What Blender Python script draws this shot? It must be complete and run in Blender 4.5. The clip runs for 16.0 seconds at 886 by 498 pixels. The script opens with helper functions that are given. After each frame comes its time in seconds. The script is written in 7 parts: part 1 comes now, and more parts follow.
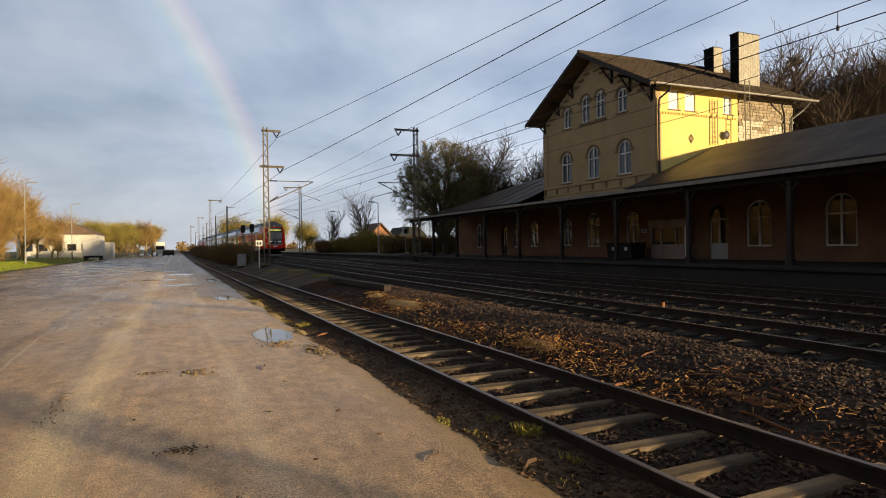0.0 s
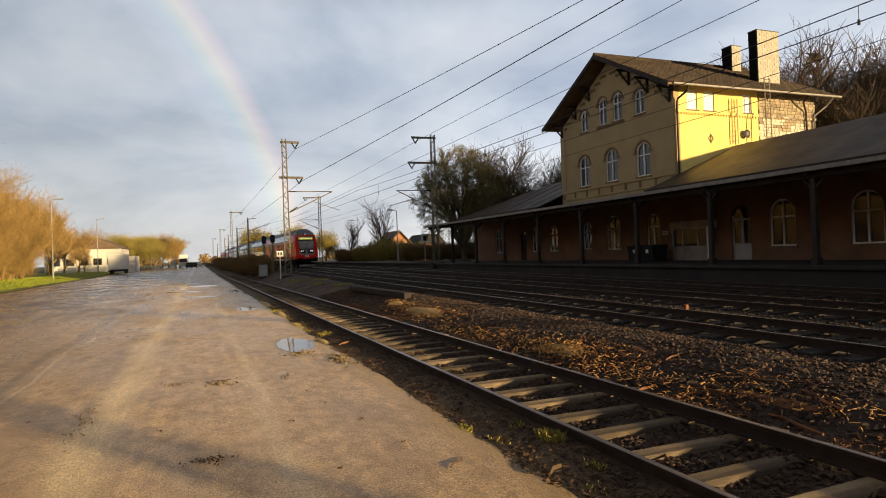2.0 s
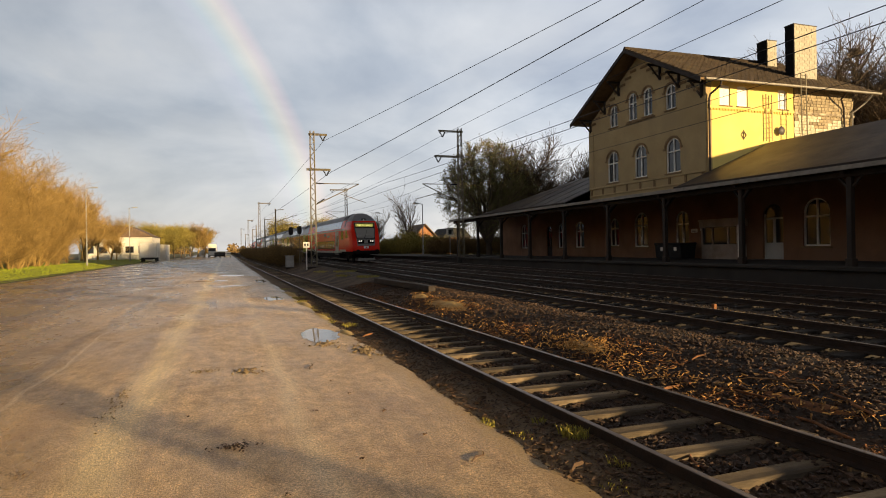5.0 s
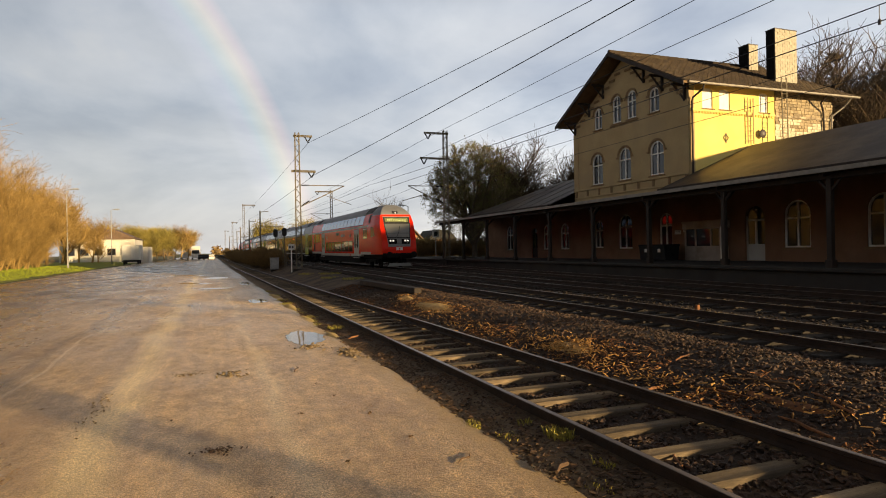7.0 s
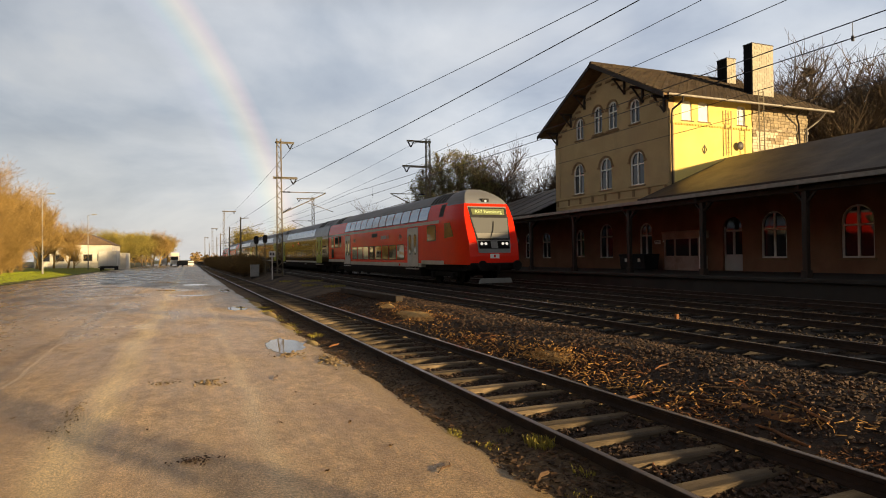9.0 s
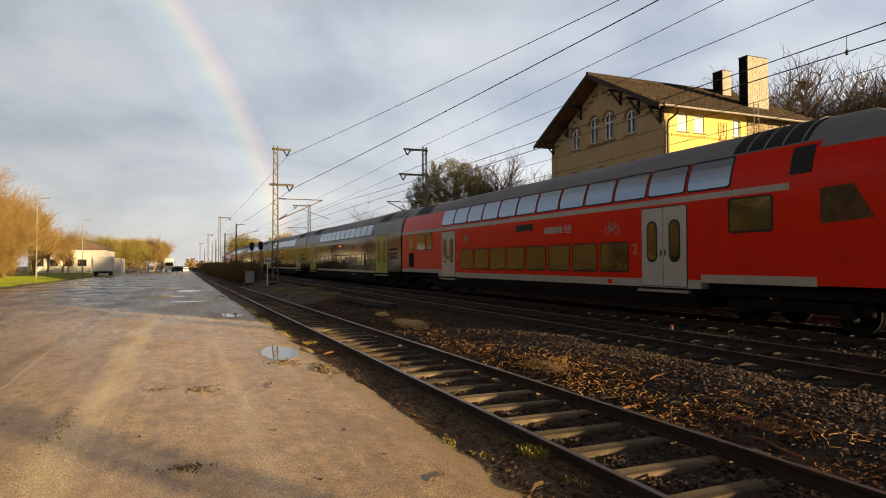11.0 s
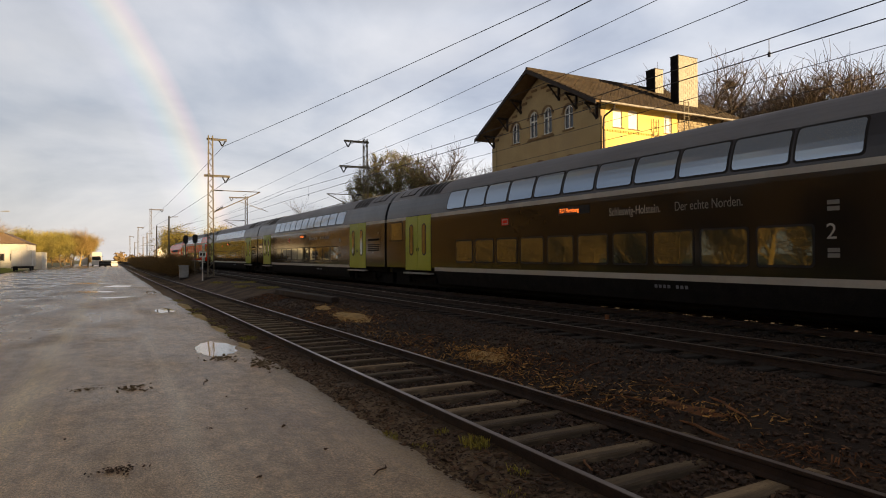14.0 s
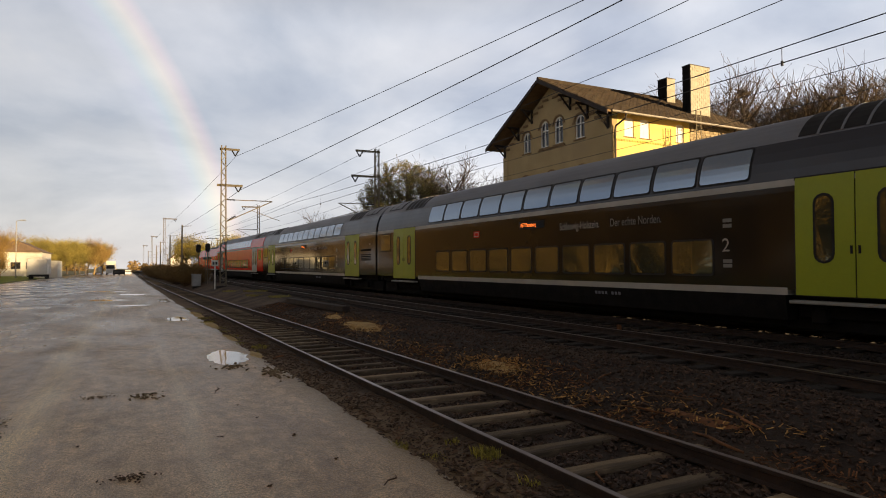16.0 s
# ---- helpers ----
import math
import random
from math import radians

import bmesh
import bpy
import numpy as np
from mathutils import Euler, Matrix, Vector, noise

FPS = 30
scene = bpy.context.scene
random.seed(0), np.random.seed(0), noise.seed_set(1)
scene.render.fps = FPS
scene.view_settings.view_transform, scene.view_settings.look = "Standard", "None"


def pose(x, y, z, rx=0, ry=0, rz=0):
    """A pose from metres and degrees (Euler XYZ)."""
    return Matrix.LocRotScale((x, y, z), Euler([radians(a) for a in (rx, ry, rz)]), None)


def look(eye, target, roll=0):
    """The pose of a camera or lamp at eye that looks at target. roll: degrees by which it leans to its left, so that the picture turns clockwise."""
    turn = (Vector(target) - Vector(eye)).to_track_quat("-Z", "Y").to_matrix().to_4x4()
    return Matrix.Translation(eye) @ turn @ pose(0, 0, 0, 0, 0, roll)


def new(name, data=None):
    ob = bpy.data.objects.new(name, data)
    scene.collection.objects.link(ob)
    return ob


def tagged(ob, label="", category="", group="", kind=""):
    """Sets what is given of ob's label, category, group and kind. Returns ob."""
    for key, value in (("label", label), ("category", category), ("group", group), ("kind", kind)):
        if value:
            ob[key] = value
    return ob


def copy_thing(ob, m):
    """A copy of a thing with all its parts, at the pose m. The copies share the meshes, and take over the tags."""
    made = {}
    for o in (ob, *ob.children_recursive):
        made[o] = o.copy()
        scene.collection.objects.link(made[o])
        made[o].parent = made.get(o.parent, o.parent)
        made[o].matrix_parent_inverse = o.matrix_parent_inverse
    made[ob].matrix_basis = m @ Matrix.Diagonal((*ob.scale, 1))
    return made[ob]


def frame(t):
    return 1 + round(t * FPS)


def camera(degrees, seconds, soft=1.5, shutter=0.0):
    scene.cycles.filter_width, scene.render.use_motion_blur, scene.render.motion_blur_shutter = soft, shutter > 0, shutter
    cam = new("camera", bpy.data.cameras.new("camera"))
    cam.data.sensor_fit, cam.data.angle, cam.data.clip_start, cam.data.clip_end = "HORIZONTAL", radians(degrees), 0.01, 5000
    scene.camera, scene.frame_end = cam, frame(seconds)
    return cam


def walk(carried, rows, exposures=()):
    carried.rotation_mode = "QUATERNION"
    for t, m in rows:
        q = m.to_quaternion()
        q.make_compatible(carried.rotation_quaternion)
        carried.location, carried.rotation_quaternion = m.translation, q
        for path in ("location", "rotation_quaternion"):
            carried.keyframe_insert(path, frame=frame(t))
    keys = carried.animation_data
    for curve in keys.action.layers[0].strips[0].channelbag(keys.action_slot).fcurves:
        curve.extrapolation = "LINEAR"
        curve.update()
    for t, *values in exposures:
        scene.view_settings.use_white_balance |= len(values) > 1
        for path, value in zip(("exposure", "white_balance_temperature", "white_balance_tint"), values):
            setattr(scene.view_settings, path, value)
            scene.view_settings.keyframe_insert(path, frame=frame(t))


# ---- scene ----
# World: x to the right across the tracks, y along the tracks away from the camera, z up, road at z = 0.
EYE = 1.75
cam = camera(71.0, 16.0, soft=1.0)
TURNS = [
    (0.0, 89.669, 0.823, -23.375), (0.5, 89.273, 1.343, -22.979), (1.0, 88.920, 1.114, -22.576), (1.5, 88.730, 1.271, -22.332),
    (2.0, 90.328, 2.064, -21.592), (2.5, 91.307, 1.729, -21.154), (3.0, 91.256, 1.257, -21.065), (3.5, 90.124, 1.309, -20.024),
    (3.7, 89.695, 1.310, -19.531), (5.8, 90.096, 1.017, -19.318), (6.0, 90.359, 0.972, -19.587), (6.5, 90.047, 1.100, -20.208),
    (7.0, 89.975, 1.122, -20.603), (7.5, 90.143, 1.180, -21.177), (8.0, 90.391, 1.188, -22.381), (8.5, 90.771, 1.629, -21.717),
    (9.0, 90.702, 0.721, -22.266), (9.2, 90.833, 0.652, -22.657), (11.5, 91.530, -0.023, -22.811), (12.0, 91.371, -0.232, -23.834),
    (12.5, 91.648, -0.222, -25.189), (13.0, 91.359, 0.435, -26.487), (13.5, 91.160, 0.211, -27.612), (14.0, 90.774, 0.438, -28.049),
    (14.5, 90.841, 0.581, -27.889), (15.0, 91.004, 0.443, -27.238), (15.5, 91.573, 0.952, -26.602), (16.0, 91.641, 0.313, -27.039),
]
walk(cam, [(t, pose(0, 0, EYE, rx, ry, rz)) for t, rx, ry, rz in TURNS], exposures=[(0.0, 0.62, 6100, 10), (1.0, 0.74, 6450, 10), (2.5, 0.80, 6750, 10), (6.0, 0.80, 6950, 10), (11.0, 0.82, 6950, 10), (13.5, 0.92, 7000, 13), (16.0, 0.91, 7000, 13)])

# ---- world and sun ----
SUN_AZ, SUN_EL = 147.0, 7.2
sun_dir = Vector((math.sin(radians(SUN_AZ)) * math.cos(radians(SUN_EL)), math.cos(radians(SUN_AZ)) * math.cos(radians(SUN_EL)), math.sin(radians(SUN_EL))))


def node(nt, kind, **vals):
    n = nt.nodes.new(kind)
    for k, v in vals.items():
        if k in n.inputs:
            n.inputs[k].default_value = v
    return n


def ramp(nt, fac, stops):
    r = nt.nodes.new("ShaderNodeValToRGB")
    el = r.color_ramp.elements
    while len(el) < len(stops):
        el.new(0.5)
    for e, (p, c) in zip(el, stops):
        e.position = p
        e.color = (*c, 1) if len(c) == 3 else c
    nt.links.new(fac, r.inputs[0])
    return r.outputs[0]


def math_node(nt, op, a, b=None, c=None):
    m = nt.nodes.new("ShaderNodeMath")
    m.operation = op
    for i, v in enumerate((a, b, c)):
        if v is None:
            continue
        if isinstance(v, (int, float)):
            m.inputs[i].default_value = v
        else:
            nt.links.new(v, m.inputs[i])
    return m.outputs[0]


def mix(nt, fac, a, b, kind="MIX"):
    m = nt.nodes.new("ShaderNodeMix")
    m.data_type, m.blend_type = "RGBA", kind
    for sock, v in ((m.inputs[0], fac), (m.inputs[6], a), (m.inputs[7], b)):
        if isinstance(v, (int, float)):
            sock.default_value = v
        elif isinstance(v, (tuple, list)):
            sock.default_value = (*v, 1)
        else:
            nt.links.new(v, sock)
    return m.outputs[2]


def build_world():
    w = bpy.data.worlds.new("evening_sky")
    scene.world = w
    w.use_nodes = True
    nt = w.node_tree
    nt.nodes.clear()
    out = nt.nodes.new("ShaderNodeOutputWorld")
    bg = node(nt, "ShaderNodeBackground", Strength=0.078)
    nt.links.new(bg.outputs[0], out.inputs[0])
    sky = nt.nodes.new("ShaderNodeTexSky")
    sky.sky_type, sky.sun_disc = "NISHITA", False
    sky.sun_elevation, sky.sun_rotation = radians(SUN_EL), radians(SUN_AZ)
    tc = nt.nodes.new("ShaderNodeTexCoord")
    sep = nt.nodes.new("ShaderNodeSeparateXYZ")
    nt.links.new(tc.outputs["Generated"], sep.inputs[0])
    z = math_node(nt, "MAXIMUM", sep.outputs[2], 0.0)
    den = math_node(nt, "ADD", z, 0.30)
    comb = nt.nodes.new("ShaderNodeCombineXYZ")
    nt.links.new(math_node(nt, "DIVIDE", sep.outputs[0], den), comb.inputs[0])
    nt.links.new(math_node(nt, "DIVIDE", sep.outputs[1], den), comb.inputs[1])
    n1 = node(nt, "ShaderNodeTexNoise", Scale=1.15, Detail=8.0, Roughness=0.56, Distortion=0.3)
    nt.links.new(comb.outputs[0], n1.inputs["Vector"])
    n2 = node(nt, "ShaderNodeTexNoise", Scale=2.3, Detail=4.0, Roughness=0.45, Distortion=0.2)
    nt.links.new(comb.outputs[0], n2.inputs["Vector"])
    cloud = ramp(nt, n1.outputs[0], [(0.30, (2.7, 3.2, 4.2)), (0.45, (3.7, 4.25, 5.2)), (0.56, (4.8, 5.3, 6.2)), (0.70, (6.4, 6.6, 6.9))])
    wisp = ramp(nt, n2.outputs[0], [(0.42, (0, 0, 0)), (0.75, (1, 1, 1))])
    col = mix(nt, math_node(nt, "MULTIPLY", wisp, 0.45), cloud, (6.6, 6.8, 7.1))
    # the deck is heavier on the rainbow's side and thins out over the station
    side = nt.nodes.new("ShaderNodeMapRange")
    side.inputs[1].default_value, side.inputs[2].default_value, side.inputs[3].default_value, side.inputs[4].default_value = -0.2, 0.55, 0.76, 1.17
    nt.links.new(sep.outputs[0], side.inputs[0])
    tone = nt.nodes.new("ShaderNodeCombineXYZ")
    for k in range(3):
        nt.links.new(side.outputs[0], tone.inputs[k])
    col = mix(nt, 1.0, col, tone.outputs[0], "MULTIPLY")
    # the cloud deck: warm and pale low down, heavy and dark overhead
    low = ramp(nt, z, [(0.0, (1, 1, 1)), (0.10, (0.45, 0.45, 0.45)), (0.22, (0, 0, 0))])
    col = mix(nt, math_node(nt, "MULTIPLY", low, 0.42), col, (6.3, 6.05, 5.8))
    high = ramp(nt, z, [(0.36, (0, 0, 0)), (0.58, (1, 1, 1))])
    col = mix(nt, high, col, (1.0, 0.87, 0.78))
    # rainbow: an arc of 41.5 degrees round the point opposite the sun
    dot = nt.nodes.new("ShaderNodeVectorMath")
    dot.operation = "DOT_PRODUCT"
    nt.links.new(tc.outputs["Generated"], dot.inputs[0])
    bow_az, bow_el = radians(SUN_AZ - 180), radians(-7.0)
    dot.inputs[1].default_value = (math.sin(bow_az) * math.cos(bow_el), math.cos(bow_az) * math.cos(bow_el), math.sin(bow_el))
    ang = math_node(nt, "MULTIPLY", math_node(nt, "ARCCOSINE", dot.outputs["Value"]), 180 / math.pi)
    pos = math_node(nt, "DIVIDE", math_node(nt, "SUBTRACT", ang, 38.5), 5.5)
    bow = ramp(nt, pos, [(0.0, (0.0, 0.0, 0.0)), (0.10, (0.18, 0.18, 0.22)), (0.30, (0.34, 0.32, 0.45)), (0.42, (0.28, 0.52, 0.48)), (0.54, (0.70, 0.75, 0.32)),
                         (0.66, (1.30, 0.88, 0.30)), (0.78, (0.90, 0.36, 0.22)), (0.92, (0.0, 0.0, 0.0))])
    col = mix(nt, math_node(nt, "GREATER_THAN", pos, 0.0), col, mix(nt, 1.0, bow, (1.2, 1.2, 1.2), "MULTIPLY"), "ADD")
    col = mix(nt, 0.9, sky.outputs[0], col)
    nt.links.new(col, bg.inputs[0])


build_world()
sun = new("sun", bpy.data.lights.new("sun", "SUN"))
sun.data.energy, sun.data.angle, sun.data.color = 5.0, radians(1.3), (1.0, 0.74, 0.40)
sun.matrix_world = look(sun_dir * 200, (0, 0, 0))

# ---- materials ----
MATS = {}


def material(name, c1, c2=None, scale=2.0, rough=0.7, metal=0.0, bump=0.15, fine=40.0, vary=0.0, dirt=None, dirt_scale=0.6, rough2=None,
             stretch=(1, 1, 1), world=False, coat=0.0, spec=0.5, island=0.0):
    """Two scales of colour variation, fine relief, optional dirt patches and a shift from piece to piece."""
    m = bpy.data.materials.new(name)
    m.use_nodes = True
    nt = m.node_tree
    b = nt.nodes["Principled BSDF"]
    if world:
        src = nt.nodes.new("ShaderNodeNewGeometry").outputs["Position"]
    else:
        src = nt.nodes.new("ShaderNodeTexCoord").outputs["Object"]
    mp = nt.nodes.new("ShaderNodeMapping")
    mp.inputs["Scale"].default_value = stretch
    nt.links.new(src, mp.inputs[0])
    big = node(nt, "ShaderNodeTexNoise", Scale=scale, Detail=5.0, Roughness=0.6)
    small = node(nt, "ShaderNodeTexNoise", Scale=fine, Detail=3.0, Roughness=0.65)
    for n in (big, small):
        nt.links.new(mp.outputs[0], n.inputs["Vector"])
    c2 = c2 or tuple(0.75 * v for v in c1)
    col = ramp(nt, big.outputs[0], [(0.32, c1), (0.68, c2)])
    lo, hi = (0.72, 1.22) if bump > 0.05 else (0.96, 1.03)
    grain = ramp(nt, small.outputs[0], [(0.3, (lo, lo, lo)), (0.7, (hi, hi, hi))])
    col = mix(nt, 1.0, col, grain, "MULTIPLY")
    if dirt:
        d = node(nt, "ShaderNodeTexNoise", Scale=dirt_scale, Detail=8.0, Roughness=0.7)
        nt.links.new(mp.outputs[0], d.inputs["Vector"])
        col = mix(nt, ramp(nt, d.outputs[0], [(0.5, (0, 0, 0)), (0.66, (1, 1, 1))]), col, dirt)
    for amount, socket in ((vary, "Object Info"), (island, "Geometry")):
        if amount:
            rnd = nt.nodes.new("ShaderNodeObjectInfo").outputs["Random"] if socket == "Object Info" else nt.nodes.new("ShaderNodeNewGeometry").outputs["Random Per Island"]
            lo, hi = 1 - amount, 1 + amount
            col = mix(nt, 1.0, col, ramp(nt, rnd, [(0, (lo, lo, lo)), (1, (hi, hi, hi))]), "MULTIPLY")
    nt.links.new(col, b.inputs["Base Color"])
    r = ramp(nt, big.outputs[0], [(0.3, (rough,) * 3), (0.7, (rough2 if rough2 is not None else min(1, rough + 0.12),) * 3)])
    nt.links.new(r, b.inputs["Roughness"])
    b.inputs["Metallic"].default_value = metal
    b.inputs["Specular IOR Level"].default_value = spec
    b.inputs["Coat Weight"].default_value = coat
    if bump:
        bp = node(nt, "ShaderNodeBump", Strength=bump, Distance=0.02)
        nt.links.new(small.outputs[0], bp.inputs["Height"])
        nt.links.new(bp.outputs[0], b.inputs["Normal"])
    MATS[name] = m
    return m


def glass_pane(name, tint, rough=0.03, metal=0.0, spec=0.6):
    """A window pane: opaque and glossy, its tint standing for what shows in the glass."""
    m = bpy.data.materials.new(name)
    m.use_nodes = True
    nt = m.node_tree
    b = nt.nodes["Principled BSDF"]
    b.inputs["Base Color"].default_value = (*tint, 1)
    b.inputs["Roughness"].default_value = rough
    b.inputs["Specular IOR Level"].default_value = spec
    b.inputs["Metallic"].default_value = metal
    n = node(nt, "ShaderNodeTexNoise", Scale=1.3, Detail=1.0)
    tc = nt.nodes.new("ShaderNodeTexCoord")
    nt.links.new(tc.outputs["Object"], n.inputs["Vector"])
    bp = node(nt, "ShaderNodeBump", Strength=0.03, Distance=0.05)
    nt.links.new(n.outputs[0], bp.inputs["Height"])
    nt.links.new(bp.outputs[0], b.inputs["Normal"])
    MATS[name] = m
    return m


def glow(name, color, strength):
    m = bpy.data.materials.new(name)
    m.use_nodes = True
    b = m.node_tree.nodes["Principled BSDF"]
    b.inputs["Base Color"].default_value = (0.02, 0.02, 0.02, 1)
    b.inputs["Emission Color"].default_value = (*color, 1)
    b.inputs["Emission Strength"].default_value = strength
    MATS[name] = m
    return m


def bed_material():
    """Dark ballast that turns to brown dirt beside the road."""
    m = material("ballast_bed", (0.043, 0.027, 0.0185), (0.020, 0.0130, 0.0095), scale=1.2, rough=0.9, bump=0.9, fine=28, world=True, dirt=(0.095, 0.062, 0.036), dirt_scale=0.45)
    nt = m.node_tree
    b = nt.nodes["Principled BSDF"]
    old = b.inputs["Base Color"].links[0].from_socket
    pos = nt.nodes.new("ShaderNodeNewGeometry").outputs["Position"]
    sep = nt.nodes.new("ShaderNodeSeparateXYZ")
    nt.links.new(pos, sep.inputs[0])
    n = node(nt, "ShaderNodeTexNoise", Scale=1.4, Detail=6.0, Roughness=0.65)
    nt.links.new(pos, n.inputs["Vector"])
    k = math_node(nt, "ADD", sep.outputs[0], math_node(nt, "MULTIPLY", n.outputs[0], 1.3))
    mr = nt.nodes.new("ShaderNodeMapRange")
    mr.inputs[1].default_value, mr.inputs[2].default_value = 4.05, 3.15
    nt.links.new(k, mr.inputs[0])
    g = node(nt, "ShaderNodeTexNoise", Scale=30.0, Detail=3.0)
    nt.links.new(pos, g.inputs["Vector"])
    dirt = ramp(nt, g.outputs[0], [(0.3, (0.105, 0.068, 0.037)), (0.7, (0.27, 0.185, 0.10))])
    # trodden earth lies in patches between the siding and the first main track
    band = nt.nodes.new("ShaderNodeMapRange")
    band.inputs[1].default_value, band.inputs[2].default_value = 8.4, 7.3
    nt.links.new(k, band.inputs[0])
    p = node(nt, "ShaderNodeTexNoise", Scale=0.55, Detail=6.0, Roughness=0.65)
    nt.links.new(pos, p.inputs["Vector"])
    patchy = ramp(nt, p.outputs[0], [(0.42, (0, 0, 0)), (0.58, (1, 1, 1))])
    earth = ramp(nt, g.outputs[0], [(0.3, (0.065, 0.044, 0.027)), (0.7, (0.17, 0.116, 0.064))])
    along = nt.nodes.new("ShaderNodeMapRange")
    along.inputs[1].default_value, along.inputs[2].default_value = 14.0, 26.0
    nt.links.new(sep.outputs[1], along.inputs[0])
    old = mix(nt, math_node(nt, "MULTIPLY", math_node(nt, "MULTIPLY", band.outputs[0], along.outputs[0]), patchy), old, earth)
    nt.links.new(mix(nt, mr.outputs[0], old, dirt), b.inputs["Base Color"])
    return m


M_BALLAST = bed_material()
# ballast stone darkened for the main line, with the station's shade in its colour
M_STONE_MAIN = material("shaded_main_line_stone", (0.039, 0.026, 0.0195), (0.013, 0.0092, 0.0072), scale=6, rough=0.85, bump=0.3, fine=60, island=0.5, world=True)
M_STONE = material("ballast_stone", (0.092, 0.054, 0.036), (0.028, 0.0170, 0.0120), scale=6, rough=0.75, bump=0.3, fine=60, island=0.5, world=True)
M_RAIL = material("rusty_rail", (0.040, 0.021, 0.0135), (0.020, 0.012, 0.0085), scale=5, rough=0.75, bump=0.3, fine=80)
M_HEAD = material("worn_rail_head", (0.30, 0.25, 0.22), (0.16, 0.12, 0.10), scale=3, rough=0.32, metal=0.9, bump=0.05, fine=90, stretch=(1, 0.1, 1))
M_SLEEPER = material("weathered_sleeper", (0.30, 0.225, 0.135), (0.13, 0.092, 0.056), scale=3, rough=0.85, bump=0.5, fine=45, vary=0.5, stretch=(0.25, 2, 2), dirt=(0.06, 0.045, 0.032), dirt_scale=1.2)
# sleepers of the main line, the shade over them put into the colour
M_SLEEPER2 = material("shaded_main_line_sleeper", (0.022, 0.017, 0.014), (0.013, 0.0105, 0.009), scale=3, rough=0.85, bump=0.3, fine=45, vary=0.25)
# duller than the side wall: the gable's shade is put into this colour
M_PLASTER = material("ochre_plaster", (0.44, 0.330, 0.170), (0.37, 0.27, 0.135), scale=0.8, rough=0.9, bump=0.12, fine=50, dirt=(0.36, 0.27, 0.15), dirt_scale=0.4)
M_TRIM = material("weathered_brown_trim", (0.24, 0.155, 0.075), (0.17, 0.105, 0.05), scale=2, rough=0.85, bump=0.15, fine=40)
# brighter than the gable: sun on the side wall is put into this colour
M_YELLOW = material("sunlit_yellow_plaster", (0.82, 0.635, 0.21), (0.74, 0.56, 0.17), scale=0.7, rough=0.9, bump=0.1, fine=50, dirt=(0.76, 0.58, 0.16), dirt_scale=0.35)
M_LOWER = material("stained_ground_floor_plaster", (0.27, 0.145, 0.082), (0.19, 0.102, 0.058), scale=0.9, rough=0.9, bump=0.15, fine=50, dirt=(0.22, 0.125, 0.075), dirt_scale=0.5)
M_BRICK = material("bare_brickwork", (0.36, 0.29, 0.195), (0.15, 0.115, 0.08), scale=4.5, rough=0.9, bump=0.7, fine=20, dirt=(0.60, 0.53, 0.38), dirt_scale=1.3)
M_TILE = material("brown_roof_tiles", (0.056, 0.036, 0.022), (0.027, 0.019, 0.013), scale=2, rough=0.88, bump=0.25, fine=30, vary=0.25, dirt=(0.075, 0.055, 0.03), dirt_scale=0.7)
M_FELT = material("dark_roofing_felt", (0.052, 0.040, 0.034), (0.036, 0.029, 0.026), scale=0.7, rough=0.5, bump=0.15, fine=60, dirt=(0.10, 0.075, 0.05), dirt_scale=0.4)
M_WOOD_DARK = material("dark_stained_timber", (0.032, 0.019, 0.013), (0.018, 0.012, 0.009), scale=3, rough=0.7, bump=0.3, fine=50, stretch=(1, 1, 0.2))
M_WHITE = material("white_paint", (0.78, 0.76, 0.71), (0.70, 0.67, 0.62), scale=3, rough=0.5, bump=0.05, fine=60)
M_ZINC = material("zinc_gutter", (0.30, 0.275, 0.24), (0.20, 0.185, 0.165), scale=4, rough=0.6, metal=0.2, bump=0.05, fine=40)
M_SLATE = material("pale_chimney_slate", (0.47, 0.43, 0.34), (0.36, 0.33, 0.26), scale=3, rough=0.8, bump=0.2, fine=30, vary=0.12)
M_WINDOW = glass_pane("dark_window_glass", (0.025, 0.025, 0.028))
# near black: deep shade along the platform is put into the colour
M_PLATFORM = material("darkened_paving", (0.040, 0.034, 0.030), (0.026, 0.023, 0.021), scale=1.0, rough=0.85, bump=0.3, fine=30, world=True)
M_STEEL = material("weathered_mast_steel", (0.20, 0.17, 0.115), (0.12, 0.10, 0.07), scale=2, rough=0.7, metal=0.1, bump=0.15, fine=40)
M_GALV = material("galvanised_steel", (0.36, 0.36, 0.35), (0.26, 0.26, 0.25), scale=2, rough=0.5, metal=0.5, bump=0.05, fine=40)
M_WIRE = material("dark_wire", (0.05, 0.05, 0.055), (0.035, 0.035, 0.04), scale=1, rough=0.5, metal=0.5, bump=0)
M_RED = material("traffic_red_paint", (0.78, 0.026, 0.011), (0.70, 0.021, 0.010), scale=0.6, rough=0.20, rough2=0.26, bump=0.006, fine=6, coat=0.0, spec=0.10, dirt=(0.66, 0.024, 0.012), dirt_scale=0.7)
M_DARK = material("dark_brown_grey_paint", (0.0170, 0.0155, 0.0140), (0.0130, 0.0118, 0.0108), scale=0.6, rough=0.07, rough2=0.12, bump=0.006, fine=6, coat=0.0, spec=0.24)
M_ANTH = material("anthracite_paint", (0.024, 0.026, 0.038), (0.018, 0.020, 0.029), scale=0.6, rough=0.35, bump=0.015, fine=20, coat=0.2)
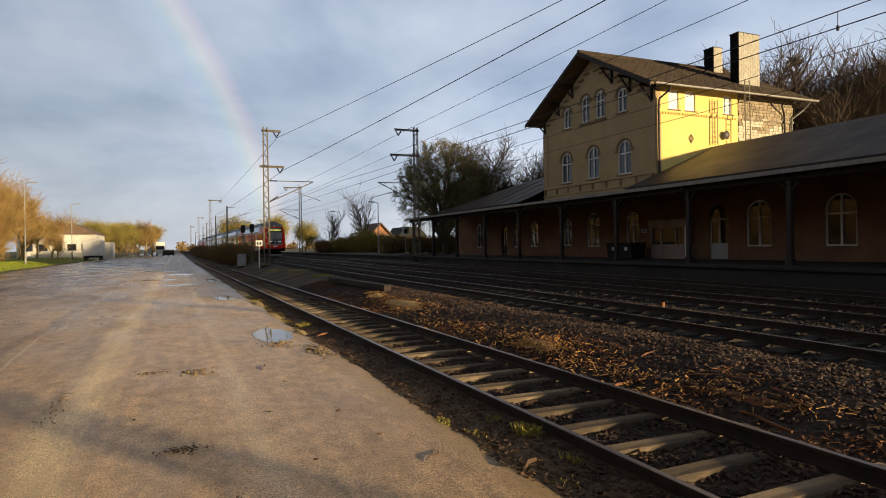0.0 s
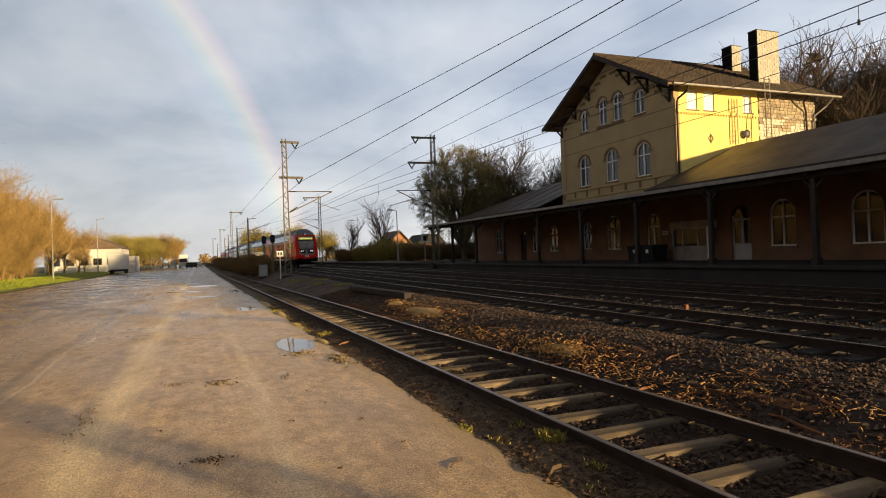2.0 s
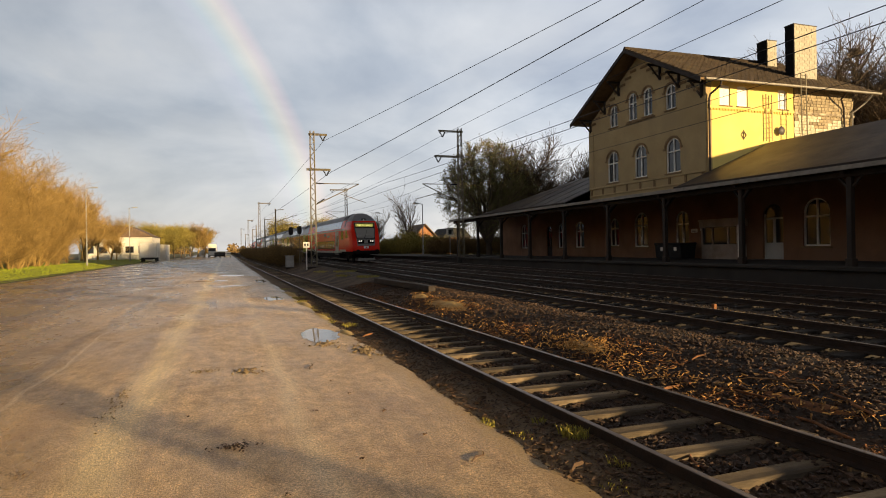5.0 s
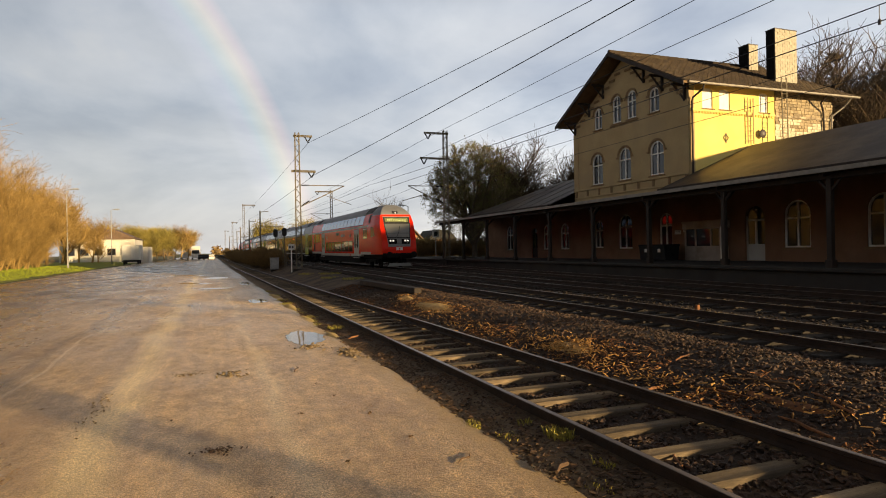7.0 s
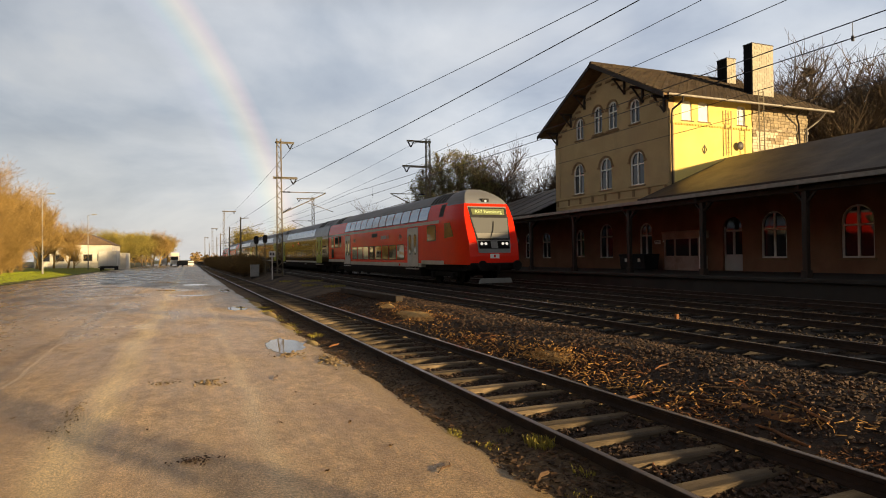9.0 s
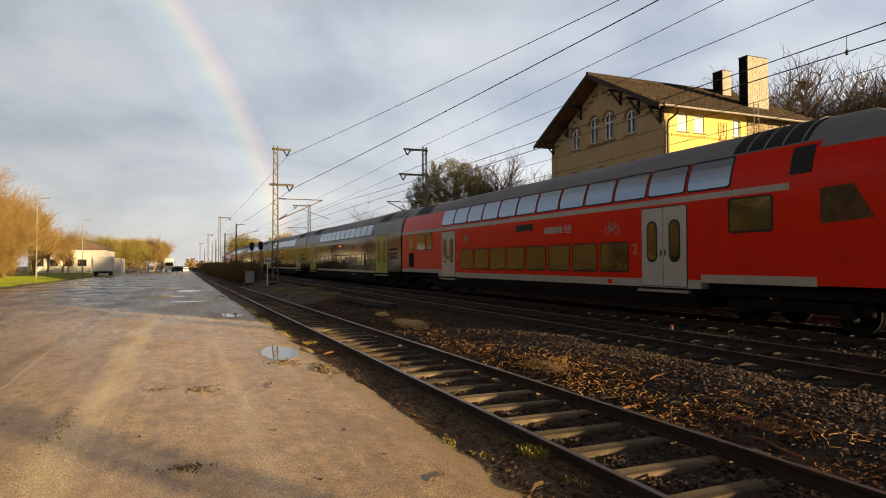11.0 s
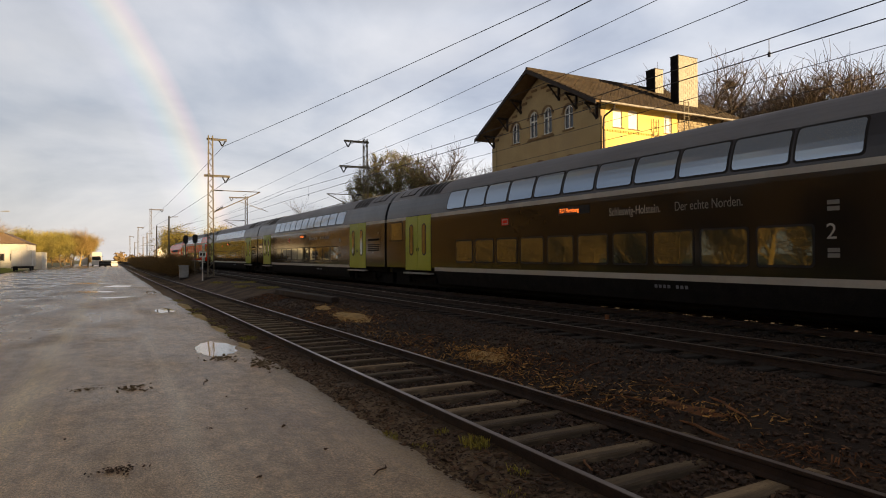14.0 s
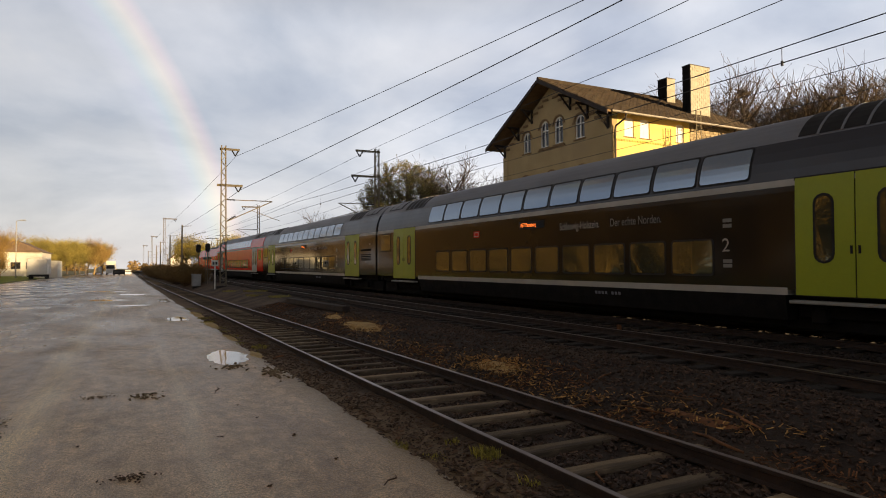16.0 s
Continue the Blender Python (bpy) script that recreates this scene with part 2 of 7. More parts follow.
M_ROOF = material("grey_coach_roof", (0.20, 0.21, 0.235), (0.15, 0.158, 0.18), scale=0.8, rough=0.5, bump=0.03, fine=20, stretch=(1, 0.3, 1))
M_LIME = material("lime_green_door", (0.33, 0.385, 0.008), (0.30, 0.355, 0.0075), scale=0.7, rough=0.38, bump=0.0, fine=8)
M_STRIPE = material("light_grey_stripe", (0.44, 0.42, 0.37), (0.36, 0.34, 0.30), scale=1.5, rough=0.45, bump=0.03, fine=20, dirt=(0.36, 0.33, 0.29), dirt_scale=0.8)
M_KIOSK = material("grubby_kiosk_panel", (0.46, 0.37, 0.30), (0.36, 0.285, 0.23), scale=1.2, rough=0.7, bump=0.05, fine=20, dirt=(0.28, 0.21, 0.16), dirt_scale=0.8)
M_DOORGREY = material("light_grey_door", (0.50, 0.50, 0.47), (0.43, 0.43, 0.40), scale=1.5, rough=0.4, bump=0.02, fine=20)
M_UNDER = material("grimy_underframe", (0.014, 0.012, 0.011), (0.008, 0.0075, 0.007), scale=3, rough=0.9, bump=0.2, fine=30, spec=0.15)
M_RUBBER = material("black_rubber", (0.009, 0.009, 0.010), (0.006, 0.006, 0.007), scale=3, rough=0.7, bump=0.05, fine=30)
# olive tint and metal stand for trees mirrored in the lower panes
M_COACHGLASS = glass_pane("coach_window_glass", (0.125, 0.128, 0.085), rough=0.02, metal=0.7)
# blue-grey tint and metal stand for sky showing in the upper panes
M_SKYGLASS = glass_pane("sky_tinted_window_glass", (0.27, 0.33, 0.40), rough=0.12, metal=0.8)
M_CABMASK = material("grey_cab_mask", (0.20, 0.20, 0.19), (0.16, 0.16, 0.155), scale=2, rough=0.4, bump=0.02)
M_ORANGE_LED = glow("orange_display", (1.0, 0.20, 0.03), 1.0)
M_YELLOW_LED = glow("yellow_display", (0.45, 0.42, 0.08), 0.30)
M_LED_TEXT = glow("lit_display_letters", (0.95, 0.90, 0.30), 0.75)
M_LAMP = glow("headlight_glow", (1.0, 0.95, 0.85), 0.45)
# grey tint and metal stand for sky mirrored in the windscreen
M_WINDSCREEN = glass_pane("windscreen_glass", (0.30, 0.31, 0.31), rough=0.06, metal=0.6)


# ---- mesh helpers ----
def mesh(name, verts, faces, mat, smooth=False):
    me = bpy.data.meshes.new(name)
    me.from_pydata([tuple(v) for v in verts], [], faces)
    me.materials.append(mat)
    if smooth:
        me.polygons.foreach_set("use_smooth", [True] * len(me.polygons))
    me.update()
    return me


def part(name, geo, mat, parent=None, label="", smooth=False, fix=True):
    """Links (verts, faces) as one mesh object, under a thing or alone."""
    me = mesh(name, geo[0], geo[1], mat, smooth)
    if fix:
        bm = bmesh.new()
        bm.from_mesh(me)
        bmesh.ops.recalc_face_normals(bm, faces=bm.faces)
        bm.to_mesh(me)
        bm.free()
    ob = new(name, me)
    if parent:
        ob.parent = parent
    return tagged(ob, label)


def thing(name, label, category, at=None, group="", kind=""):
    ob = new(name)
    ob.empty_display_size = 0.2
    if at is not None:
        ob.matrix_basis = at if isinstance(at, Matrix) else Matrix.Translation(at)
    return tagged(ob, label, category, group, kind)


def join(*geos):
    V, F = [], []
    for v, f in geos:
        n = len(V)
        V.extend(v)
        F.extend([tuple(i + n for i in q) for q in f])
    return V, F


def box(x0, x1, y0, y1, z0, z1, b=0.0):
    """A box with chamfered edges of width b."""
    if b <= 0:
        V = [(x, y, z) for x in (x0, x1) for y in (y0, y1) for z in (z0, z1)]
        return V, [(0, 1, 3, 2), (4, 6, 7, 5), (0, 4, 5, 1), (2, 3, 7, 6), (0, 2, 6, 4), (1, 5, 7, 3)]
    V, idx = [], {}
    xs, ys, zs = (x0, x1), (y0, y1), (z0, z1)
    for i in (0, 1):
        for j in (0, 1):
            for k in (0, 1):
                sx, sy, sz = (1 - 2 * i) * b, (1 - 2 * j) * b, (1 - 2 * k) * b
                idx[i, j, k, 0] = len(V); V.append((xs[i], ys[j] + sy, zs[k] + sz))
                idx[i, j, k, 1] = len(V); V.append((xs[i] + sx, ys[j], zs[k] + sz))
                idx[i, j, k, 2] = len(V); V.append((xs[i] + sx, ys[j] + sy, zs[k]))
    F = []
    for i in (0, 1):
        F.append(tuple(idx[i, j, k, 0] for j, k in ((0, 0), (0, 1), (1, 1), (1, 0))))
        F.append(tuple(idx[j, i, k, 1] for j, k in ((0, 0), (0, 1), (1, 1), (1, 0))))
        F.append(tuple(idx[j, k, i, 2] for j, k in ((0, 0), (0, 1), (1, 1), (1, 0))))
    for i in (0, 1):
        for j in (0, 1):
            F.append((idx[i, j, 0, 0], idx[i, j, 1, 0], idx[i, j, 1, 1], idx[i, j, 0, 1]))
            F.append((idx[i, 0, j, 0], idx[i, 1, j, 0], idx[i, 1, j, 2], idx[i, 0, j, 2]))
            F.append((idx[0, i, j, 1], idx[1, i, j, 1], idx[1, i, j, 2], idx[0, i, j, 2]))
            for k in (0, 1):
                F.append((idx[i, j, k, 0], idx[i, j, k, 1], idx[i, j, k, 2]))
    return V, F


def tube(points, radii, sides=6, caps=True):
    """A tube along points; radii is one number or one per point."""
    pts = [Vector(p) for p in points]
    if isinstance(radii, (int, float)):
        radii = [radii] * len(pts)
    V, F = [], []
    up = Vector((0.31, 0.17, 0.93))
    for i, p in enumerate(pts):
        d = (pts[min(i + 1, len(pts) - 1)] - pts[max(i - 1, 0)]).normalized()
        u = d.cross(up)
        if u.length < 0.05:
            u = d.cross(Vector((1, 0, 0)))
        u.normalize()
        w = d.cross(u)
        for k in range(sides):
            a = 2 * math.pi * k / sides
            V.append(tuple(p + (u * math.cos(a) + w * math.sin(a)) * radii[i]))
    for i in range(len(pts) - 1):
        for k in range(sides):
            a, b2 = i * sides + k, i * sides + (k + 1) % sides
            F.append((a, b2, b2 + sides, a + sides))
    if caps and sides > 2:
        F.append(tuple(range(sides))[::-1])
        F.append(tuple(range((len(pts) - 1) * sides, len(pts) * sides)))
    return V, F


def beam(p, q, w, h=None):
    """A square bar from p to q."""
    return tube([p, q], (w if h is None else (w + h) / 2) * 0.7071, 4)


def prism(outline, d0, d1, axis="x"):
    """A polygon swept along an axis: outline in (y, z) for x, (x, z) for y, (x, y) for z."""
    n = len(outline)
    put = {"x": lambda a, b, d: (d, a, b), "y": lambda a, b, d: (a, d, b), "z": lambda a, b, d: (a, b, d)}[axis]
    V = [put(a, b, d0) for a, b in outline] + [put(a, b, d1) for a, b in outline]
    F = [tuple(range(n))[::-1], tuple(range(n, 2 * n))] + [(i, (i + 1) % n, n + (i + 1) % n, n + i) for i in range(n)]
    return V, F


def arch(u0, u1, v0, v1, rise, seg=8):
    """The outline of an opening with a segmental or round head."""
    if rise <= 0:
        return [(u0, v0), (u1, v0), (u1, v1), (u0, v1)]
    c, r = (u0 + u1) / 2, (u1 - u0) / 2
    return [(u0, v0), (u1, v0)] + [(c + r * math.cos(math.pi * i / seg), v1 - rise + rise * math.sin(math.pi * i / seg)) for i in range(seg + 1)]


def wall_with_holes(name, outline, holes, put, depth, mat, parent=None, label=""):
    """A thick wall with openings cut through it. put(u, v, d) gives the place at depth d behind the face."""
    bm = bmesh.new()
    edges = []
    for loop in (outline, *holes):
        vs = [bm.verts.new(put(u, v, 0)) for u, v in loop]
        edges += [bm.edges.new((vs[i], vs[(i + 1) % len(vs)])) for i in range(len(vs))]
    bmesh.ops.triangle_fill(bm, use_beauty=True, use_dissolve=False, edges=edges)
    back = bmesh.ops.extrude_face_region(bm, geom=bm.faces[:])
    shift = Vector(put(0, 0, depth)) - Vector(put(0, 0, 0))
    for v in back["geom"]:
        if isinstance(v, bmesh.types.BMVert):
            v.co += shift
    bmesh.ops.recalc_face_normals(bm, faces=bm.faces)
    me = bpy.data.meshes.new(name)
    bm.to_mesh(me)
    bm.free()
    me.materials.append(mat)
    ob = new(name, me)
    if parent:
        ob.parent = parent
    return tagged(ob, label)


# ---- ground, road and track bed ----
DIP, RISE = 0.004, 0.004
MAIN_Z = 0.24


def run_x(y):
    """Centre line of the running track, which bears slightly away from the siding's direction."""
    return 13.4 - 0.0199 * y


def siding_z(y):
    return -DIP * min(max(y, -20), 90)


def main_z(y):
    return MAIN_Z + RISE * min(max(y, -30), 110)


def smooth01(a, b, x):
    k = min(max((x - a) / (b - a), 0), 1)
    return k * k * (3 - 2 * k)


def bed_z(x, y):
    """Height of the ballast and dirt between road and platform."""
    zs = siding_z(y) - 0.118
    zm = main_z(y) - 0.19
    edge = road_z(2.0, y) - 0.055
    if x < 3.22:
        z = edge + (zs + 0.115 - edge) * smooth01(2.2, 3.1, x)
    else:
        z = zs + 0.045 * smooth01(4.2, 4.45, x)
        z += (zm - z) * smooth01(5.0, 7.9, x)
        if 5.2 < x < 8.2:
            z += 0.10 * math.sin((x - 5.2) / 3.0 * math.pi)
    return z + 0.035 * noise.noise((x * 0.9, y * 0.9, 3)) + 0.02 * noise.noise((x * 3.1, y * 3.1, 7))


def road_z(x, y):
    return siding_z(y) * smooth01(-9, 1, x)


def road_edge(y):
    return 2.25 + 0.10 * noise.noise((0.3, y * 0.25, 1)) + 0.05 * noise.noise((0.7, y * 1.4, 2)) + 0.002 * max(y - 20, 0)


def spaced(a, b, fine_to, step, grow):
    """Grid lines that widen with distance."""
    out, y, s = [a], a, step
    while y < b:
        if y > fine_to:
            s *= grow
        y += s
        out.append(min(y, b))
    return out


def grid(xs, ys, zf):
    V = [(x, y, zf(x, y)) for y in ys for x in xs]
    n = len(xs)
    F = [(j * n + i, j * n + i + 1, (j + 1) * n + i + 1, (j + 1) * n + i) for j in range(len(ys) - 1) for i in range(n - 1)]
    return V, F


def road_material():
    m = bpy.data.materials.new("wet_muddy_asphalt")
    m.use_nodes = True
    nt = m.node_tree
    b = nt.nodes["Principled BSDF"]
    pos = nt.nodes.new("ShaderNodeNewGeometry").outputs["Position"]

    def tex(scale, stretch, detail=5.0, rough=0.6, dist=0.0):
        mp = nt.nodes.new("ShaderNodeMapping")
        mp.inputs["Scale"].default_value = stretch
        nt.links.new(pos, mp.inputs[0])
        n = node(nt, "ShaderNodeTexNoise", Scale=scale, Detail=detail, Roughness=rough, Distortion=dist)
        nt.links.new(mp.outputs[0], n.inputs["Vector"])
        return n.outputs[0]
    broad = tex(0.35, (1, 0.35, 1), 6)
    streak = tex(1.6, (1, 0.05, 1), 4)
    grit = tex(45, (1, 1, 1), 4, 0.75)
    clump = tex(5, (1, 0.6, 1), 5, 0.7)
    sep = nt.nodes.new("ShaderNodeSeparateXYZ")
    nt.links.new(pos, sep.inputs[0])
    # sandy mud lies towards the siding, bare asphalt further from it
    side = nt.nodes.new("ShaderNodeMapRange")
    side.inputs[1].default_value, side.inputs[2].default_value = -6.5, 1.2
    nt.links.new(sep.outputs[0], side.inputs[0])
    muddy = math_node(nt, "ADD", math_node(nt, "MULTIPLY", side.outputs[0], 0.42), math_node(nt, "ADD", math_node(nt, "MULTIPLY", broad, 0.45), math_node(nt, "MULTIPLY", streak, 0.35)))
    fac = ramp(nt, muddy, [(0.43, (0, 0, 0)), (0.74, (1, 1, 1))])
    asphalt = ramp(nt, clump, [(0.38, (0.105, 0.080, 0.064)), (0.62, (0.176, 0.134, 0.106))])
    mud = ramp(nt, clump, [(0.38, (0.43, 0.295, 0.165)), (0.62, (0.66, 0.475, 0.275))])
    col = mix(nt, fac, asphalt, mud)
    # sandy wheel tracks that run along the road
    wav = tex(0.25, (0.2, 1, 1), 2)
    lane = math_node(nt, "ADD", sep.outputs[0], math_node(nt, "MULTIPLY", wav, 0.9))
    for centre, width, tone, most in ((-1.02, 0.36, (0.74, 0.58, 0.33), 0.95), (-2.80, 0.15, (0.12, 0.095, 0.08), 0.55), (-2.52, 0.05, (0.62, 0.52, 0.40), 0.7), (0.72, 0.16, (0.72, 0.57, 0.36), 0.7), (-4.4, 0.25, (0.34, 0.26, 0.17), 0.35)):
        off = math_node(nt, "ABSOLUTE", math_node(nt, "SUBTRACT", lane, centre + 0.45))
        k = ramp(nt, math_node(nt, "DIVIDE", off, width), [(0.2, (most,) * 3), (1.0, (0, 0, 0))])
        col = mix(nt, math_node(nt, "MULTIPLY", k, ramp(nt, streak, [(0.3, (0.5,) * 3), (0.6, (1, 1, 1))])), col, tone)
    col = mix(nt, 1.0, col, ramp(nt, grit, [(0.38, (0.55, 0.55, 0.55)), (0.5, (1, 1, 1)), (0.62, (1.35, 1.35, 1.35))]), "MULTIPLY")
    tyre = tex(7, (1, 0.025, 1), 3, 0.6)
    col = mix(nt, 1.0, col, ramp(nt, tyre, [(0.36, (0.92, 0.92, 0.92)), (0.5, (1, 1, 1)), (0.64, (1.09, 1.08, 1.06))]), "MULTIPLY")
    # reddish damp stains
    stain = tex(0.9, (1, 0.5, 1), 5, 0.6, 0.4)
    col = mix(nt, ramp(nt, stain, [(0.52, (0, 0, 0)), (0.66, (0.45, 0.45, 0.45))]), col, (0.30, 0.185, 0.105))
    speck = tex(130, (1, 1, 1), 2, 0.8)
    col = mix(nt, 1.0, col, ramp(nt, speck, [(0.38, (0.5, 0.5, 0.5)), (0.5, (1, 1, 1)), (0.62, (1.4, 1.4, 1.4))]), "MULTIPLY")
    # crumbled brown earth along the edge towards the siding
    edge = math_node(nt, "ADD", sep.outputs[0], math_node(nt, "MULTIPLY", clump, 0.55))
    earth = ramp(nt, grit, [(0.3, (0.16, 0.108, 0.055)), (0.7, (0.46, 0.325, 0.16))])
    col = mix(nt, ramp(nt, math_node(nt, "SUBTRACT", edge, 2.0), [(0.42, (0, 0, 0)), (0.75, (1, 1, 1))]), col, earth)
    nt.links.new(col, b.inputs["Base Color"])
    b.inputs["Diffuse Roughness"].default_value = 0.2
    wet = tex(0.6, (1, 0.4, 1), 6, 0.65, 0.3)
    rr = ramp(nt, wet, [(0.38, (0.13,) * 3), (0.50, (0.26,) * 3), (0.62, (0.45,) * 3)])
    nt.links.new(mix(nt, math_node(nt, "MULTIPLY", fac, 0.35), rr, (0.60, 0.60, 0.60)), b.inputs["Roughness"])
    b.inputs["Specular IOR Level"].default_value = 0.5
    bp = node(nt, "ShaderNodeBump", Strength=0.9, Distance=0.018)
    nt.links.new(math_node(nt, "ADD", grit, math_node(nt, "MULTIPLY", clump, 1.2)), bp.inputs["Height"])
    nt.links.new(bp.outputs[0], b.inputs["Normal"])
    return m


M_ROAD = road_material()
M_FIELD = material("rough_grass_ground", (0.075, 0.085, 0.022), (0.055, 0.060, 0.020), scale=0.4, rough=0.95, bump=0.5, fine=8, world=True, dirt=(0.08, 0.06, 0.035), dirt_scale=0.12)
M_LAWN = material("bright_grass", (0.27, 0.31, 0.022), (0.19, 0.235, 0.018), scale=0.6, rough=0.9, bump=0.7, fine=14, world=True)
M_DIRT = material("dirt_and_gravel", (0.10, 0.070, 0.042), (0.062, 0.046, 0.032), scale=0.9, rough=0.9, bump=0.8, fine=26, world=True, dirt=(0.13, 0.095, 0.05), dirt_scale=0.6)

far_lines = [-600, -200, -70, 0, 40, 90, 150, 260, 500, 1000, 2000, 4000]


def ground_z(x, y):
    if x < -11.5:
        return 0.02 + 0.5 * smooth01(-12, -40, x)
    if x < 1.0:
        return -0.75
    if x < 19.0:
        return -1.0
    return -0.02 + 0.5 * smooth01(30, 60, x)


ground = part("ground", grid([-3000, -800, -200, -80, -40, -25, -14.6, -13.6, 0.5, 1.5, 18.9, 19.1, 30, 60, 120, 300, 1000, 3000], far_lines, ground_z), M_FIELD)
tagged(ground, "rough grassy ground reaching to the horizon", "ground", kind="structure")
for p in ground.data.polygons:
    p.use_smooth = False

ys_road = spaced(-30, 420, 40, 0.25, 1.06)
rv, rf = [], []
cols = 19
for y in ys_road:
    r = road_edge(y)
    left = -13.0 - 0.012 * max(y, 0) + 0.3 * noise.noise((5, y * 0.2, 0))
    for i in range(cols):
        k = min(i / (cols - 5), 1.0)
        x = left + (r - 0.10 - left) * k + 0.12 * max(i - cols + 5, 0)
        drop = 0.05 if i == 0 else (0, 0.002, 0.012, 0.035, 0.09)[max(i - cols + 5, 0)]
        rough = 0.014 * noise.noise((x * 5, y * 5, 2)) if i > cols - 5 else 0
        rv.append((x, y, road_z(x, y) + 0.012 * noise.noise((x * 0.5, y * 0.5, 9)) + rough - drop))
rf = [(j * cols + i, j * cols + i + 1, (j + 1) * cols + i + 1, (j + 1) * cols + i) for j in range(len(ys_road) - 1) for i in range(cols - 1)]
road = tagged(part("road", (rv, rf), M_ROAD, smooth=True), "wide wet asphalt yard road smeared with sandy mud", "road", kind="structure")

xs_bed = [1.3, 1.7, 2.0, 2.3, 2.6, 2.9, 3.2, 3.6, 4.0, 4.4, 4.8, 5.2, 5.6, 6.0, 6.4, 6.8, 7.2, 7.6, 8.0, 8.6, 9.2, 9.8, 10.4, 11, 12, 13, 14, 15, 16, 17, 18.0, 18.9]
bed = tagged(part("track_bed", grid(xs_bed, spaced(-70, 420, 35, 0.45, 1.05), bed_z), M_BALLAST, smooth=True), "dark ballast and dirt bed under the tracks", "ballast", kind="structure")

# ---- tracks ----
RAIL_PROFILE = [(-0.062, 0.0), (0.062, 0.0), (0.062, 0.012), (0.014, 0.030), (0.010, 0.095), (0.036, 0.108), (0.036, 0.135), (-0.036, 0.135), (-0.036, 0.108), (-0.010, 0.095), (-0.014, 0.030), (-0.062, 0.012)]


def sweep(profile, path):
    """A profile in (x, z) swept along points that run mainly along y."""
    n = len(profile)
    V = [(x + a, y, z + b) for x, y, z in path for a, b in profile]
    F = [(j * n + i, j * n + (i + 1) % n, (j + 1) * n + (i + 1) % n, (j + 1) * n + i) for j in range(len(path) - 1) for i in range(n)]
    return V, F + [tuple(range(n)), tuple(range(len(path) * n - n, len(path) * n))[::-1]]


def track(label, xc, zf, y0, y1, mat_sleeper, pitch, length, height, keep_to, bend=lambda y: 0.0, gauge=1.0, wide=0.125):
    """A track: two rails with polished heads on sleepers. zf gives the height of the rail's top."""
    t = thing("railway_track", label, "track", kind="structure")
    ys = [y0] + [y for y in range(int(y0) + 4, int(y1), 4)] + [y1]
    for side in (-0.7525, 0.7525):
        path = [(xc + side + bend(y), y, zf(y) - 0.14 * gauge) for y in ys]
        rail = part("rail", sweep([(a * min(gauge, 0.95), b * gauge) for a, b in RAIL_PROFILE], path), M_RAIL, t)
        part("rail_head", sweep([(a * min(gauge, 0.95), b * gauge) for a, b in ((-0.030, 0.136), (0.030, 0.136), (0.026, 0.1395), (-0.026, 0.1395))], path), M_HEAD, rail)
    half = length / 2
    me = mesh("sleeper", *box(-half, half, -wide, wide, -height, 0, 0.015), mat_sleeper)
    rng = random.Random(int(xc * 10))
    n = 0
    rest = []
    y = y0 + 0.3
    while y < y1:
        m = pose(xc + bend(y) + rng.uniform(-0.04, 0.04), y, zf(y) - 0.142 * gauge + rng.uniform(-0.006, 0.004), rng.uniform(-0.6, 0.6), 0, rng.uniform(-1.3, 1.3))
        if keep_to[0] < y < keep_to[1]:
            ob = new("sleeper", me)
            ob.parent = t
            ob.matrix_basis = m
        else:
            v, f = box(-half, half, -0.125, 0.125, -height, 0)
            rest.append(([tuple(m @ Vector(c)) for c in v], f))
        y += pitch + rng.uniform(-0.02, 0.02)
    if rest:
        tagged(part("far_sleepers", join(*rest), mat_sleeper, t), kind="stuff")
    return t


track("rusty siding track on weathered wooden sleepers", 3.955, lambda y: siding_z(y) + 0.10, -25, 230, M_SLEEPER, 0.68, 2.5, 0.14, (0, 90), bend=lambda y: -0.0006 * max(y - 60, 0) ** 1.3, gauge=1.0, wide=0.10)
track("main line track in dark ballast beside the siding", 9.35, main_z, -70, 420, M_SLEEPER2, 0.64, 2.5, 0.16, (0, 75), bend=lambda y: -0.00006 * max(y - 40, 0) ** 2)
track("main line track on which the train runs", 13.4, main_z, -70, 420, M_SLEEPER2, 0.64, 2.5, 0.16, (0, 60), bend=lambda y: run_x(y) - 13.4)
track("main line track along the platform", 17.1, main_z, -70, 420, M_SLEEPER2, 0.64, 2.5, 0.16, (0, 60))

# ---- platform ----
platform = tagged(part("platform", join(box(18.9, 42, -22, 58, -0.4, 0.80), box(18.9, 26, 58, 130, -0.4, 0.86)), M_PLATFORM), "worn paved station platform, darkened for shade", "platform", kind="structure")
part("edge_stone", box(18.75, 19.25, -22, 130, 0.74, 0.875, 0.02), M_PLATFORM, platform, "worn edge stones in the platform's darkened colour")

# ---- train ----
HALF = 1.40


def side_x(z):
    """Half width of the coach side at height z over the rail."""
    if z < 0.95:
        return HALF - 0.10 * ((0.95 - z) / 0.6) ** 2
    if z <= 2.75:
        return HALF
    k = (z - 2.75) / (4.62 - 2.75)
    return HALF * math.sqrt(max(0.0, 1 - (k * 0.97) ** 2.6)) + 0.0


ZS_BODY = [0.42, 0.6, 0.95, 1.4, 2.0, 2.75, 2.95, 3.15, 3.4, 3.6, 3.8, 3.95, 4.1, 4.25, 4.38, 4.48, 4.56, 4.61, 4.63]


